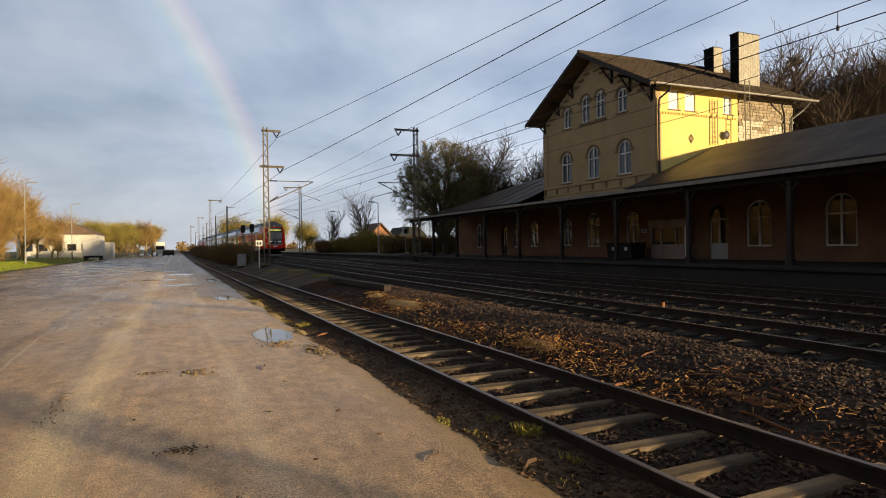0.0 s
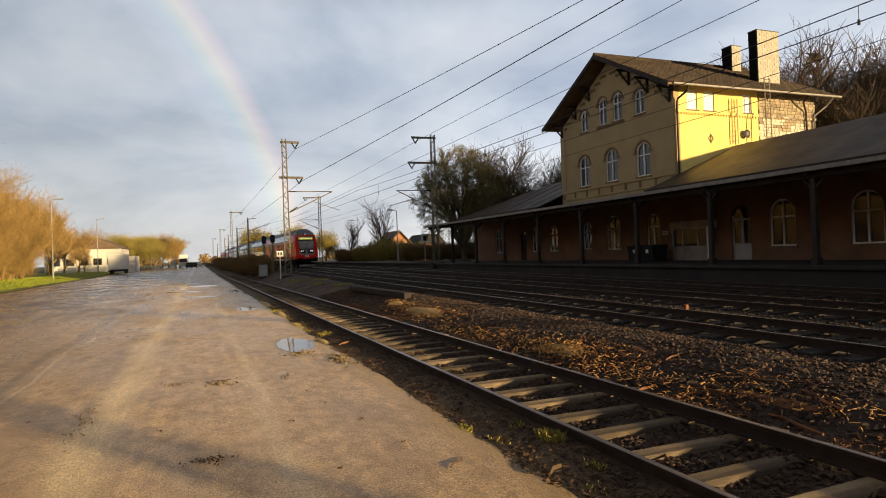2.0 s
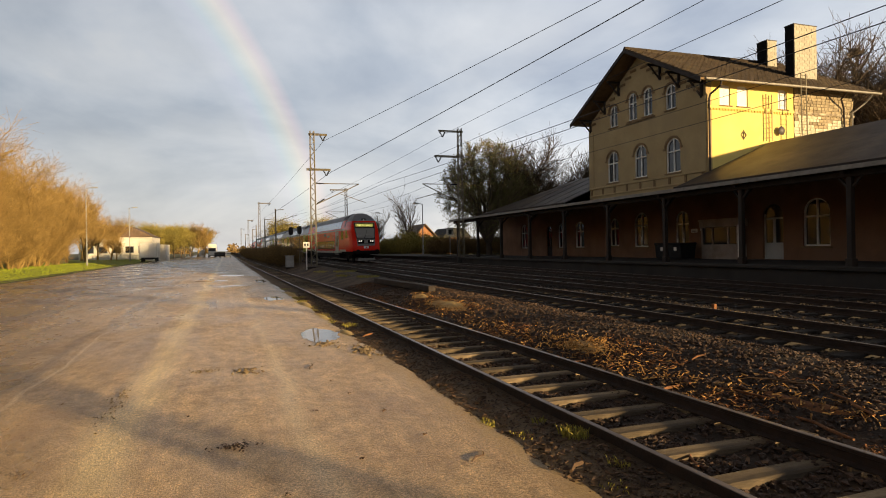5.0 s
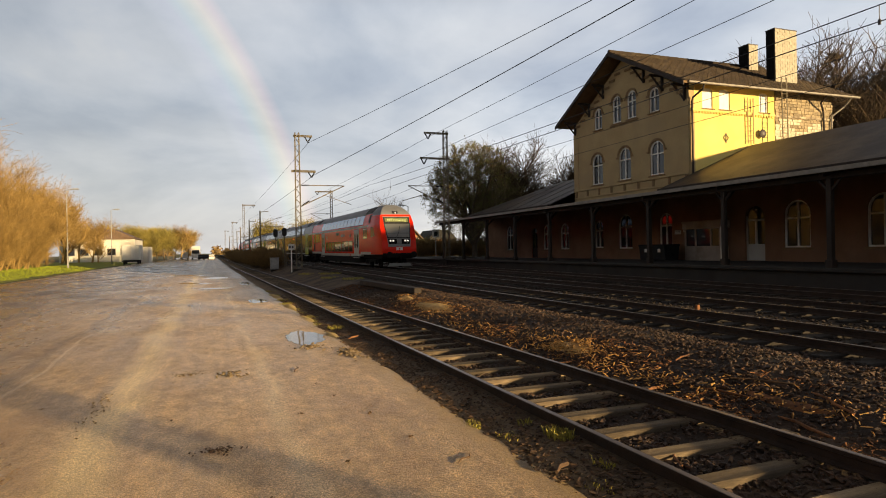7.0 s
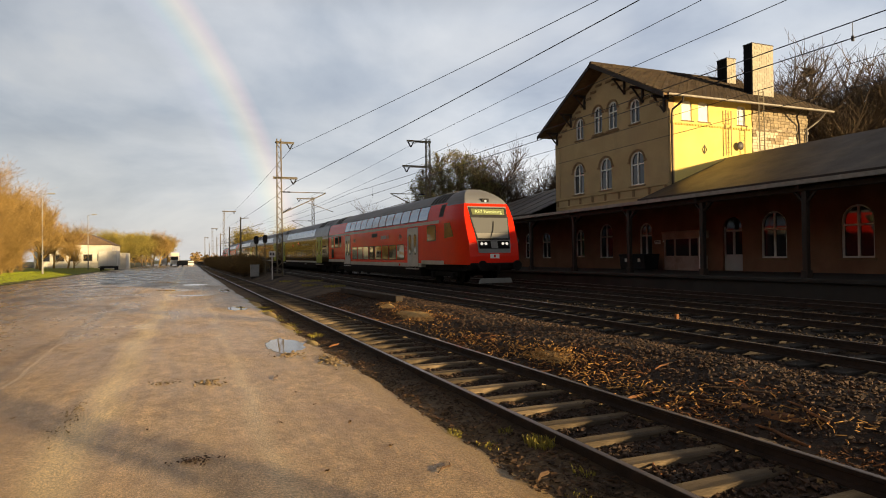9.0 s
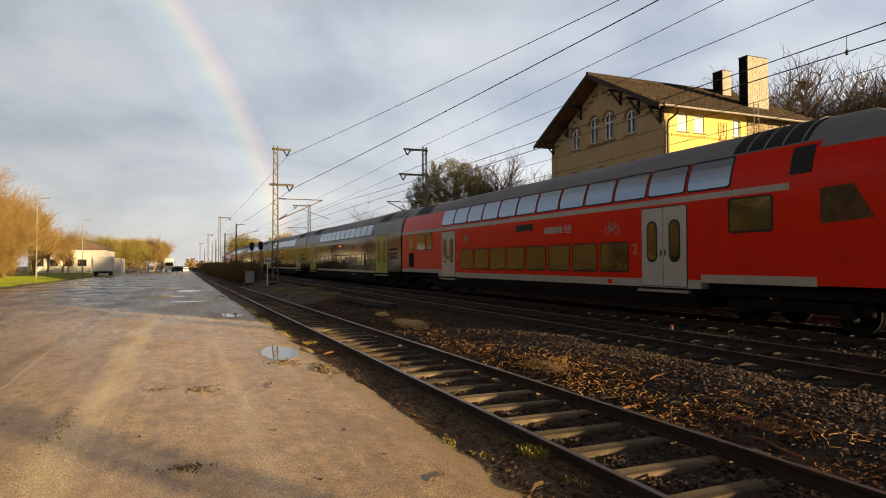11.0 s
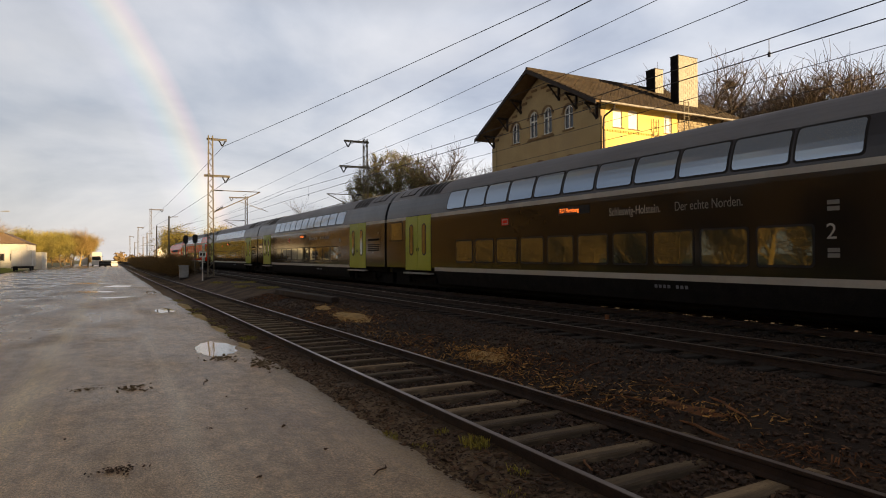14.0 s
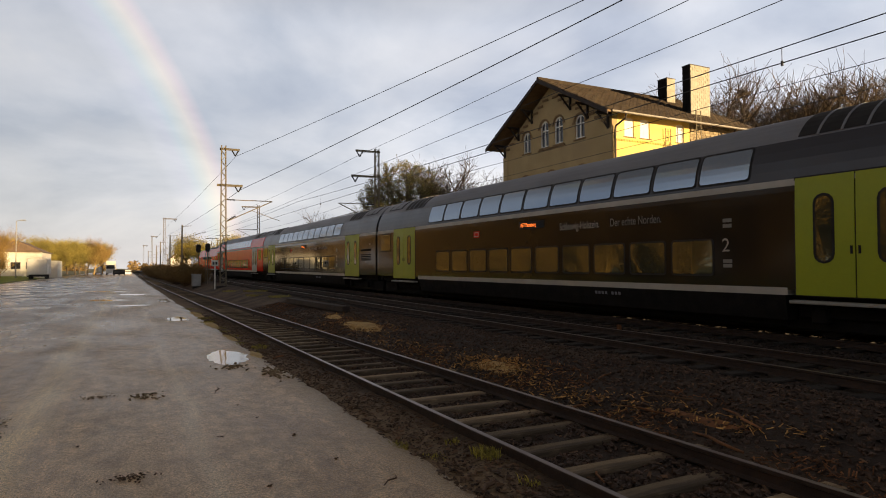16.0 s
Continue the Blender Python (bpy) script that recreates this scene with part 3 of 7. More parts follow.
def shell(y0, y1, z0, z1, taper=None, steps=1):
    """The closed hull of a coach between two heights, both sides."""
    zs = [z0] + [z for z in ZS_BODY if z0 < z < z1] + [z1]
    ring = [(-side_x(z), z) for z in zs] + [(side_x(z), z) for z in reversed(zs)]
    V, n = [], len(ring)
    ys = [y0 + (y1 - y0) * i / steps for i in range(steps + 1)]
    for y in ys:
        for x, z in ring:
            V.append((x, y, z) if taper is None else taper(x, y, z))
    F = [(j * n + i, j * n + (i + 1) % n, (j + 1) * n + (i + 1) % n, (j + 1) * n + i) for j in range(len(ys) - 1) for i in range(n)]
    for base in (0, (len(ys) - 1) * n):
        F += [(base + i, base + i + 1, base + n - 2 - i, base + n - 1 - i) for i in range(n // 2 - 1)]
    return V, F


def patch(side, y0, y1, z0, z1, out, depth=0.012, seg=None, corner=0.0):
    """A plate that follows the coach side, out metres proud of it."""
    seg = seg or (4 if z1 > 2.9 else 1)
    if corner > 0:
        pts = []
        cs = [(y1 - corner, z1 - corner, 0), (y0 + corner, z1 - corner, 90), (y0 + corner, z0 + corner, 180), (y1 - corner, z0 + corner, 270)]
        for cy, cz, a0 in cs:
            for k in range(4):
                a = radians(a0 + 30 * k)
                pts.append((cy + corner * math.cos(a), cz + corner * math.sin(a)))
        n = len(pts)
        if seg > 1:
            # add points up both long edges so that the plate bends with the side
            full = []
            for i, (a, b) in enumerate(pts):
                full.append((a, b))
                c, d = pts[(i + 1) % n]
                if abs(d - b) > 0.2:
                    full += [(a, b + (d - b) * k / seg) for k in range(1, seg)]
            pts, n = full, len(full)
        V = [(side * (side_x(z) + o), y, z) for o in (out, out - depth) for y, z in pts]
        if seg == 1:
            F = [tuple(range(n)), tuple(range(n, 2 * n))[::-1]]
        else:
            left = sorted((i for i in range(n) if pts[i][0] < (y0 + y1) / 2), key=lambda i: pts[i][1])
            right = sorted((i for i in range(n) if pts[i][0] >= (y0 + y1) / 2), key=lambda i: pts[i][1])
            F = [(left[i], right[i], right[i + 1], left[i + 1]) for i in range(min(len(left), len(right)) - 1)]
            F += [tuple(n + q for q in f) for f in F]
        F += [(i, (i + 1) % n, n + (i + 1) % n, n + i) for i in range(n)]
        return V, F
    zs = [z0 + (z1 - z0) * i / seg for i in range(seg + 1)]
    V = []
    for o in (out, out - depth):
        for z in zs:
            V += [(side * (side_x(z) + o), y0, z), (side * (side_x(z) + o), y1, z)]
    m = 2 * (seg + 1)
    F = [(2 * i, 2 * i + 1, 2 * i + 3, 2 * i + 2) for i in range(seg)]
    F += [tuple(m + q for q in f) for f in F]
    rim = [2 * i for i in range(seg + 1)] + [2 * i + 1 for i in reversed(range(seg + 1))]
    F += [(rim[i], rim[(i + 1) % len(rim)], m + rim[(i + 1) % len(rim)], m + rim[i]) for i in range(len(rim))]
    return V, F


def words(text, size, mat, parent, side, y, z, name="lettering", out=0.010, squeeze=1.0):
    """Raised lettering on the coach side, read from outside on the side towards -x."""
    cu = bpy.data.curves.new(name, "FONT")
    cu.body, cu.size, cu.extrude, cu.align_x, cu.align_y = text, size, 0.001, "LEFT", "CENTER"
    tmp = bpy.data.objects.new(name, cu)
    scene.collection.objects.link(tmp)
    me = bpy.data.meshes.new_from_object(tmp.evaluated_get(bpy.context.evaluated_depsgraph_get()))
    bpy.data.objects.remove(tmp)
    me.materials.clear()
    me.materials.append(mat)
    ob = new(name, me)
    ob.parent = parent
    ob.matrix_basis = pose(-(side_x(z) + out), y, z, 90, 0, -90) @ Matrix.Diagonal((squeeze, 1, 1, 1))
    return ob


def bogie(parent, y, name="bogie"):
    geos = [box(s * 1.02 - 0.06, s * 1.02 + 0.06, y - 1.7, y + 1.7, 0.42, 0.66, 0.03) for s in (-1, 1)]
    geos += [box(s * 1.10 - 0.10, s * 1.10 + 0.10, y + d - 0.16, y + d + 0.16, 0.32, 0.62, 0.03) for s in (-1, 1) for d in (-1.25, 1.25)]
    geos += [box(-1.0, 1.0, y - 0.35, y + 0.35, 0.45, 0.75, 0.03)]
    bg = part(name, join(*geos), M_UNDER, parent)
    for d in (-1.25, 1.25):
        for s in (-1, 1):
            prof = [(0.0, 0.46), (0.03, 0.46), (0.035, 0.44), (0.11, 0.43), (0.11, 0.30), (0.05, 0.26), (0.05, 0.10)]
            V, F = [], []
            k = 20
            for a, r in prof:
                for i in range(k):
                    w = 2 * math.pi * i / k
                    V.append((s * (0.70 + a), y + d + r * math.cos(w), 0.46 + r * math.sin(w)))
            for j in range(len(prof) - 1):
                F += [(j * k + i, j * k + (i + 1) % k, (j + 1) * k + (i + 1) % k, (j + 1) * k + i) for i in range(k)]
            F += [tuple(range(k)), tuple(range((len(prof) - 1) * k, len(prof) * k))]
            part("wheel", (V, F), M_UNDER, bg)


def window_pair(parent, y0, y1, z0, z1, name, corner=0.07, glass=None, rim=0.045):
    """One window on each side of a coach: a rubber frame and a pane."""
    for s in (-1, 1):
        fr = part("window_frame", patch(s, y0 - rim, y1 + rim, z0 - rim, z1 + rim, 0.006, corner=corner + 0.02, depth=0.02), M_RUBBER, parent)
        part("pane", patch(s, y0, y1, z0, z1, 0.010, corner=corner, depth=0.012), glass or M_COACHGLASS, fr)


def coach_door(parent, y0, y1, z0, z1, mat):
    mid = (y0 + y1) / 2
    for s in (-1, 1):
        fr = part("door_frame", patch(s, y0 - 0.03, y1 + 0.03, z0 - 0.02, z1 + 0.03, 0.004, depth=0.02), M_RUBBER, parent)
        for a, b in ((y0, mid - 0.012), (mid + 0.012, y1)):
            leaf = part("door_leaf", patch(s, a, b, z0, z1, 0.020, depth=0.03), mat, parent)
            c = (a + b) / 2
            part("door_window", patch(s, c - 0.20, c + 0.20, z0 + 0.62, z1 - 0.34, 0.026, corner=0.19, depth=0.012), M_RUBBER, leaf)
            part("pane", patch(s, c - 0.15, c + 0.15, z0 + 0.67, z1 - 0.39, 0.030, corner=0.145, depth=0.012), M_COACHGLASS, leaf)
            part("door_handle", patch(s, (b - 0.08 if b < mid else a + 0.04), (b - 0.04 if b < mid else a + 0.08), z0 + 0.80, z0 + 0.95, 0.032, depth=0.012), M_RUBBER, leaf)
        part("door_step", box(min(s * 1.30, s * 1.50), max(s * 1.30, s * 1.50), y0 - 0.1, y1 + 0.1, z0 - 0.17, z0 - 0.10, 0.01), M_GALV, parent)


def roof_fan(parent, y):
    vent = part("roof_vent", shell(y - 0.95, y + 0.95, 4.05, 4.632), M_RUBBER, parent, "dark louvred roof vent")
    vent.scale, vent.location = (1.008, 1, 1.004), (0, 0, 0)
    for k in range(4):
        a = y - 0.86 + 0.46 * k
        slat = part("louvre", shell(a, a + 0.05, 4.02, 4.632), M_ROOF, parent)
        slat.scale = (1.014, 1, 1.007)


def middle_coach(name, label, body, upper, door_mat, red):
    """A double-deck coach, 26.6 m long, its leading end at y = 0.1; the rail's top is z = 0."""
    c = thing(name, label, "train coach", group="coaches of the train")
    y0, y1 = 0.12, 26.68
    part("lower_body", shell(y0, y1, 1.02, 3.06), body, c)
    part("skirt", shell(5.0, 21.8, 0.36, 0.87), M_UNDER, c)
    part("sill_stripe", shell(4.95, 21.95, 0.87, 1.02), M_STRIPE, c)
    for a, b in ((y0, 4.95), (21.95, y1)):
        part("end_sill", shell(a, b, 0.97, 1.02), body, c)
    part("upper_stripe", shell(y0, y1, 3.06, 3.20), M_STRIPE, c)
    part("upper_body", shell(y0, y1, 3.20, 4.02), upper, c, smooth=False)
    part("roof", shell(y0, y1, 4.02, 4.63), M_ROOF, c)
    for i in range(11):
        a = 5.8 + 1.39 * i
        window_pair(c, a, a + 1.25, 3.31, 3.98, "upper", glass=M_SKYGLASS)
    for i in range(10):
        a = 6.70 + 1.372 * i
        window_pair(c, a, a + 1.13, 1.27, 2.03, "lower")
    coach_door(c, 2.5, 4.76, 0.88, 3.19, door_mat)
    coach_door(c, 22.25, 24.6, 0.88, 3.19, door_mat)
    window_pair(c, 25.0, 26.15, 2.2, 2.98, "end")
    if red:
        window_pair(c, 0.8, 1.8, 2.05, 2.85, "end")
    else:
        for s in (-1, 1):
            pan = part("louvre_panel", patch(s, 0.62, 2.28, 1.55, 2.45, 0.006), body, c, "flush equipment hatch with dark slots")
            for za, zb in ((2.24, 2.34), (2.02, 2.07), (1.93, 1.98), (1.84, 1.89), (1.74, 1.80)):
                part("slot", patch(s, 0.75, 2.2, za, zb, 0.012), M_UNDER, pan)
            part("small_notice", patch(s, 0.84, 0.94, 2.55, 2.63, 0.010), M_CABMASK, pan)
            part("small_notice", patch(s, 1.45, 1.6, 1.62, 1.67, 0.010), M_CABMASK, pan)
    for y in (3.9, 22.9):
        roof_fan(c, y)
    for y in (1.6, 25.2):
        hatch = part("roof_hatch", shell(y - 0.75, y + 0.75, 4.18, 4.632), M_UNDER, c, "flat louvred hatch on the roof")
        hatch.scale = (1.006, 1, 1.003)
        for k in range(2):
            a = y - 0.66 + 0.70 * k
            leaf = part("hatch_leaf", shell(a, a + 0.60, 4.2, 4.632), M_ROOF, c)
            leaf.scale = (1.010, 1, 1.005)
    bogie(c, 3.2)
    bogie(c, 23.6)
    for y in (-0.14, 26.68):
        part("gangway_bellows", shell(y, y + 0.26, 0.75, 4.15), M_RUBBER, c).scale = (0.80, 1, 0.98)
    # full-length box added under the floor to keep sun from passing below
    part("brake_gear", box(-0.95, 0.95, 0.2, 26.6, 0.16, 0.70, 0.03), M_UNDER, c)
    part("underframe", box(-1.15, 1.15, 0.4, 26.4, 0.72, 1.0), M_UNDER, c)
    # second added box between the bogies, also there to block low sun
    part("equipment_box", box(-1.05, 1.05, 5.2, 21.6, 0.20, 0.72, 0.04), M_UNDER, c)
    return c


def nose_y(z):
    """How far the cab front lies behind the foremost point at height z."""
    if z < 1.75:
        return 0.0
    if z < 3.75:
        return 0.78 * ((z - 1.75) / 2.0) ** 1.15
    return 0.78 + 1.25 * ((z - 3.75) / 0.88) ** 1.6


def cab_taper(back):
    def f(x, y, z):
        k = y
        ff = nose_y(z)
        w = 0.90 + 0.10 * math.sin(min(1, k * 1.6) * math.pi / 2)
        return (x * w, ff + (back - ff) * k, z)
    return f


def front_plate(pts, out, depth=0.02):
    """A plate on the cab front; pts are (x, z) corners in order."""
    n = len(pts)
    V = [(x, nose_y(z) - o, z) for o in (out, out - depth) for x, z in pts]
    return V, [tuple(range(n)), tuple(range(n, 2 * n))[::-1]] + [(i, (i + 1) % n, n + (i + 1) % n, n + i) for i in range(n)]


def front_strip(w0, w1, z0, z1, out, depth=0.02, seg=6):
    """A plate on the cab front, w0 wide at the foot and w1 at the head."""
    V = []
    for o in (out, out - depth):
        for i in range(seg + 1):
            z = z0 + (z1 - z0) * i / seg
            w = (w0 + (w1 - w0) * i / seg) / 2
            V += [(-w, nose_y(z) - o, z), (w, nose_y(z) - o, z)]
    m = 2 * (seg + 1)
    F = [(2 * i, 2 * i + 1, 2 * i + 3, 2 * i + 2) for i in range(seg)]
    F += [tuple(m + q for q in f) for f in F]
    rim = [2 * i for i in range(seg + 1)] + [2 * i + 1 for i in reversed(range(seg + 1))]
    F += [(rim[i], rim[(i + 1) % len(rim)], m + rim[(i + 1) % len(rim)], m + rim[i]) for i in range(len(rim))]
    return V, F


def disc(x, y, z, r, depth, sides=16, axis="y"):
    V = []
    for d in (0, depth):
        for i in range(sides):
            a = 2 * math.pi * i / sides
            V.append((x + r * math.cos(a), y - d, z + r * math.sin(a)) if axis == "y" else (x - d, y + r * math.cos(a), z + r * math.sin(a)))
    return V, [tuple(range(sides)), tuple(range(sides, 2 * sides))[::-1]] + [(i, (i + 1) % sides, sides + (i + 1) % sides, sides + i) for i in range(sides)]


def bicycle(parent, yc, zc, k, mat):
    """A bicycle pictogram on the coach side, about 0.66 m long."""
    H = HALF + 0.008
    for d in (-0.20, 0.20):
        n = 18
        V = [(-H, yc + k * (d + r * math.cos(2 * math.pi * i / n)), zc + k * (-0.06 + r * math.sin(2 * math.pi * i / n))) for r in (0.135, 0.112) for i in range(n)]
        part("bicycle_wheel", (V, [(i, (i + 1) % n, n + (i + 1) % n, n + i) for i in range(n)]), mat, parent)
    bars = [((0.20, -0.06), (0.09, 0.12)), ((0.09, 0.12), (-0.13, 0.11)), ((-0.13, 0.11), (0.0, -0.07)), ((0.0, -0.07), (0.20, -0.06)), ((0.11, 0.16), (0.0, -0.07)), ((-0.20, -0.06), (-0.12, 0.18)), ((-0.12, 0.18), (-0.20, 0.19)), ((0.16, 0.17), (0.05, 0.17))]
    part("bicycle_frame", join(*[tube([(-H, yc + k * a[0], zc + k * a[1]), (-H, yc + k * b[0], zc + k * b[1])], 0.011 * k, 4) for a, b in bars]), mat, parent)


def cab_car():
    c = thing("cab_car", "red double-deck driving coach with grey roof leading the train", "train coach", group="coaches of the train")
    L, B = 27.0, 2.6
    for name, z0, z1, mat in (("sill_stripe", 1.0, 1.20, M_STRIPE), ("lower_body", 1.20, 3.04, M_RED), ("upper_stripe", 3.04, 3.19, M_STRIPE), ("upper_body", 3.19, 4.02, M_RED), ("roof", 4.02, 4.63, M_ROOF)):
        if name == "sill_stripe":
            part("sill_stripe", shell(5.6, 21.9, 0.84, 1.06), mat, c)
            for sd in (-1, 1):
                V = [(sd * (HALF + o), y, z) for o in (0.004, -0.03) for y, z in ((21.55, 0.86), (21.95, 1.02), (21.95, 1.20), (21.78, 1.20), (21.38, 1.06), (21.38, 0.86))]
                part("sill_ramp", (V, [tuple(range(6)), tuple(range(6, 12))[::-1]] + [(i, (i + 1) % 6, 6 + (i + 1) % 6, 6 + i) for i in range(6)]), mat, c)
            for a, b in ((B, 5.6), (21.9, L)):
                part("end_sill", shell(a, b, 1.0, 1.20), mat, c)
            continue
        if name == "lower_body":
            part("lower_body", join(shell(B, 5.6, 1.20, 3.04), shell(5.6, 21.9, 1.06, 3.04), shell(21.9, L, 1.20, 3.04)), mat, c)
            continue
        if name == "upper_stripe":
            part(name, shell(3.2, L, z0, z1), mat, c)
            part("cab_side", shell(B, 3.2, z0, z1), M_RED, c)
            continue
        part(name, shell(B, L, z0, z1), mat, c)
    nose = part("nose", shell(0, 1, 1.02, 3.85, cab_taper(B), 6), M_RED, c, "bright red rounded cab front", smooth=False)
    cap = part("nose_roof", shell(0, 1, 3.85, 4.63, cab_taper(B), 6), M_ROOF, c)
    part("skirt", shell(5.8, 22.0, 0.36, 0.84), M_UNDER, c)
    mask = part("cab_mask", front_strip(1.62, 2.02, 1.55, 3.72, 0.015), M_CABMASK, nose)
    part("windscreen_frame", front_strip(1.70, 1.99, 2.14, 3.24, 0.021), M_RUBBER, mask)
    part("windscreen", front_strip(1.58, 1.87, 2.22, 3.18, 0.028), M_WINDSCREEN, mask)
    part("dashboard_edge", front_strip(1.58, 1.66, 2.22, 2.46, 0.031), M_CABMASK, mask)
    part("display_box", front_strip(1.92, 1.98, 3.24, 3.66, 0.024), M_RUBBER, mask)
    part("destination_display", front_strip(1.66, 1.72, 3.32, 3.60, 0.034), M_YELLOW_LED, mask, "yellow destination display")
    cu = bpy.data.curves.new("destination", "FONT")
    cu.body, cu.size, cu.extrude, cu.align_x, cu.align_y = "RE7 Flensburg", 0.24, 0.001, "CENTER", "CENTER"
    tmp = bpy.data.objects.new("destination", cu)
    scene.collection.objects.link(tmp)
    me = bpy.data.meshes.new_from_object(tmp.evaluated_get(bpy.context.evaluated_depsgraph_get()))
    bpy.data.objects.remove(tmp)
    me.materials.clear()
    me.materials.append(M_LED_TEXT)
    dest = new("destination", me)
    dest.parent = mask
    dest.matrix_basis = pose(0, nose_y(3.46) - 0.052, 3.46, 66, 0, 0)
    lampbar = part("lamp_panel", front_strip(1.54, 1.62, 1.74, 2.10, 0.026), M_UNDER, mask)
    part("lamp_divider", front_strip(0.34, 0.34, 1.76, 2.08, 0.032), M_CABMASK, lampbar)
    for s in (-1, 1):
        for k in (0.44, 0.64):
            part("headlight", disc(s * k, nose_y(1.97) - 0.03, 1.97, 0.065, 0.03), M_LAMP, lampbar)
    top = part("top_headlight_housing", box(-0.20, 0.20, nose_y(3.98) - 0.05, nose_y(3.98) + 0.3, 3.86, 4.10, 0.03), M_RUBBER, cap)
    part("top_headlight", disc(0, nose_y(3.98) - 0.052, 3.98, 0.055, 0.02), M_LAMP, top)
    wiper = [(-0.15, nose_y(2.25) - 0.06, 2.25), (0.05, nose_y(2.6) - 0.06, 2.6), (0.16, nose_y(3.0) - 0.06, 3.0)]
    part("wiper", tube(wiper, 0.018, 5), M_RUBBER, mask)
    part("badge", front_strip(0.46, 0.46, 1.30, 1.50, 0.012, seg=1), M_WHITE, nose, "small white emblem plate")
    part("badge_bars", join(front_strip(0.10, 0.10, 1.34, 1.46, 0.018, seg=1)), M_RED, nose)
    front = part("buffer_beam", box(-1.25, 1.25, -0.05, 0.5, 0.78, 1.10, 0.05), M_UNDER, c)
    for s in (-1, 1):
        part("buffer", join(disc(s * 0.875, -0.48, 0.98, 0.23, 0.06, 18), tube([(s * 0.875, -0.5, 0.98), (s * 0.875, 0, 0.98)], 0.11, 10)), M_UNDER, front)
    part("coupler_hook", join(box(-0.08, 0.08, -0.42, 0, 0.9, 1.05, 0.02), box(-0.05, 0.05, -0.45, -0.30, 0.60, 0.95, 0.02)), M_UNDER, front)
    part("snowplough", prism([(-0.85, 0.18), (0.85, 0.18), (0.75, 0.40), (-0.75, 0.40)], -0.12, 0.0, "y"), M_CABMASK, c, "pale dented rail guard")
    for i in range(12):
        a = 4.75 + 1.41 * i
        window_pair(c, a, a + 1.27, 3.30, 3.98, "upper", glass=M_SKYGLASS)
    for i in range(8):
        a = 8.27 + 1.412 * i
        window_pair(c, a, a + 1.2, 1.26, 2.06, "lower")
    coach_door(c, 6.05, 7.66, 0.88, 2.96, M_DOORGREY)
    coach_door(c, 19.97, 21.46, 0.88, 2.96, M_DOORGREY)
    window_pair(c, 3.62, 4.72, 2.22, 2.95, "cab")
    for s in (-1, 1):
        q = [(1.45, 2.34), (2.50, 2.28), (2.50, 3.00), (1.84, 3.02)]
        V = [(s * (HALF * (0.90 + 0.10 * math.sin(min(1, (y - nose_y(z)) / (B - nose_y(z)) * 1.6) * math.pi / 2)) + o), y, z) for o in (0.012, -0.02) for y, z in q]
        part("cab_side_window", (V, [(0, 1, 2, 3), (7, 6, 5, 4), (0, 4, 5, 1), (1, 5, 6, 2), (2, 6, 7, 3), (3, 7, 4, 0)]), M_WINDOW, nose)
        part("intake_grille", patch(s, 2.7, 3.2, 3.35, 3.95, 0.01), M_RUBBER, c)
    for a, b in ((22.70, 23.36), (23.62, 24.72), (25.25, 25.92)):
        window_pair(c, a, b, 2.18, 2.98, "end")
    for s in (-1, 1):
        part("vent_panel", patch(s, 25.22, 25.95, 1.28, 2.02, 0.006), M_UNDER, c)
    roof_fan(c, 3.9)
    roof_fan(c, 24.6)
    bogie(c, 3.4)
    bogie(c, 23.8)
    part("gangway_bellows", shell(27.0, 27.14, 0.95, 4.05), M_RUBBER, c).scale = (0.72, 1, 0.98)
    part("underframe", box(-1.15, 1.15, 0.5, 26.6, 0.72, 1.0), M_UNDER, c)
    # lettering and pictograms on the side
    pale = M_STRIPE
    words("2", 0.42, pale, c, -1, 8.05, 1.86, "class_number")
    words("2", 0.36, pale, c, -1, 19.85, 1.80, "class_number")
    for k in range(5):
        part("lettering_bar", patch(-1, 11.49 + 0.22 * k, 11.67 + 0.22 * k, 2.49, 2.71, 0.008), pale, c)
    sign = part("emblem", patch(-1, 10.98, 11.38, 2.48, 2.74, 0.008), pale, c, "pale outlined emblem")
    part("emblem_core", patch(-1, 11.01, 11.35, 2.51, 2.71, 0.011), M_RED, sign)
    for k in (0, 1):
        part("emblem_bar", patch(-1, 11.05 + 0.14 * k, 11.15 + 0.14 * k, 2.54, 2.68, 0.014), pale, sign)
    part("sill_emblem", patch(-1, 8.95, 9.15, 0.88, 1.01, 0.008), M_RED, c)
    bicycle(c, 8.93, 2.52, 1.0, pale)
    bicycle(c, 18.82, 2.55, 0.85, pale)
    part("side_display", patch(-1, 13.3, 14.5, 2.66, 2.90, 0.008), M_RUBBER, c)
    return c


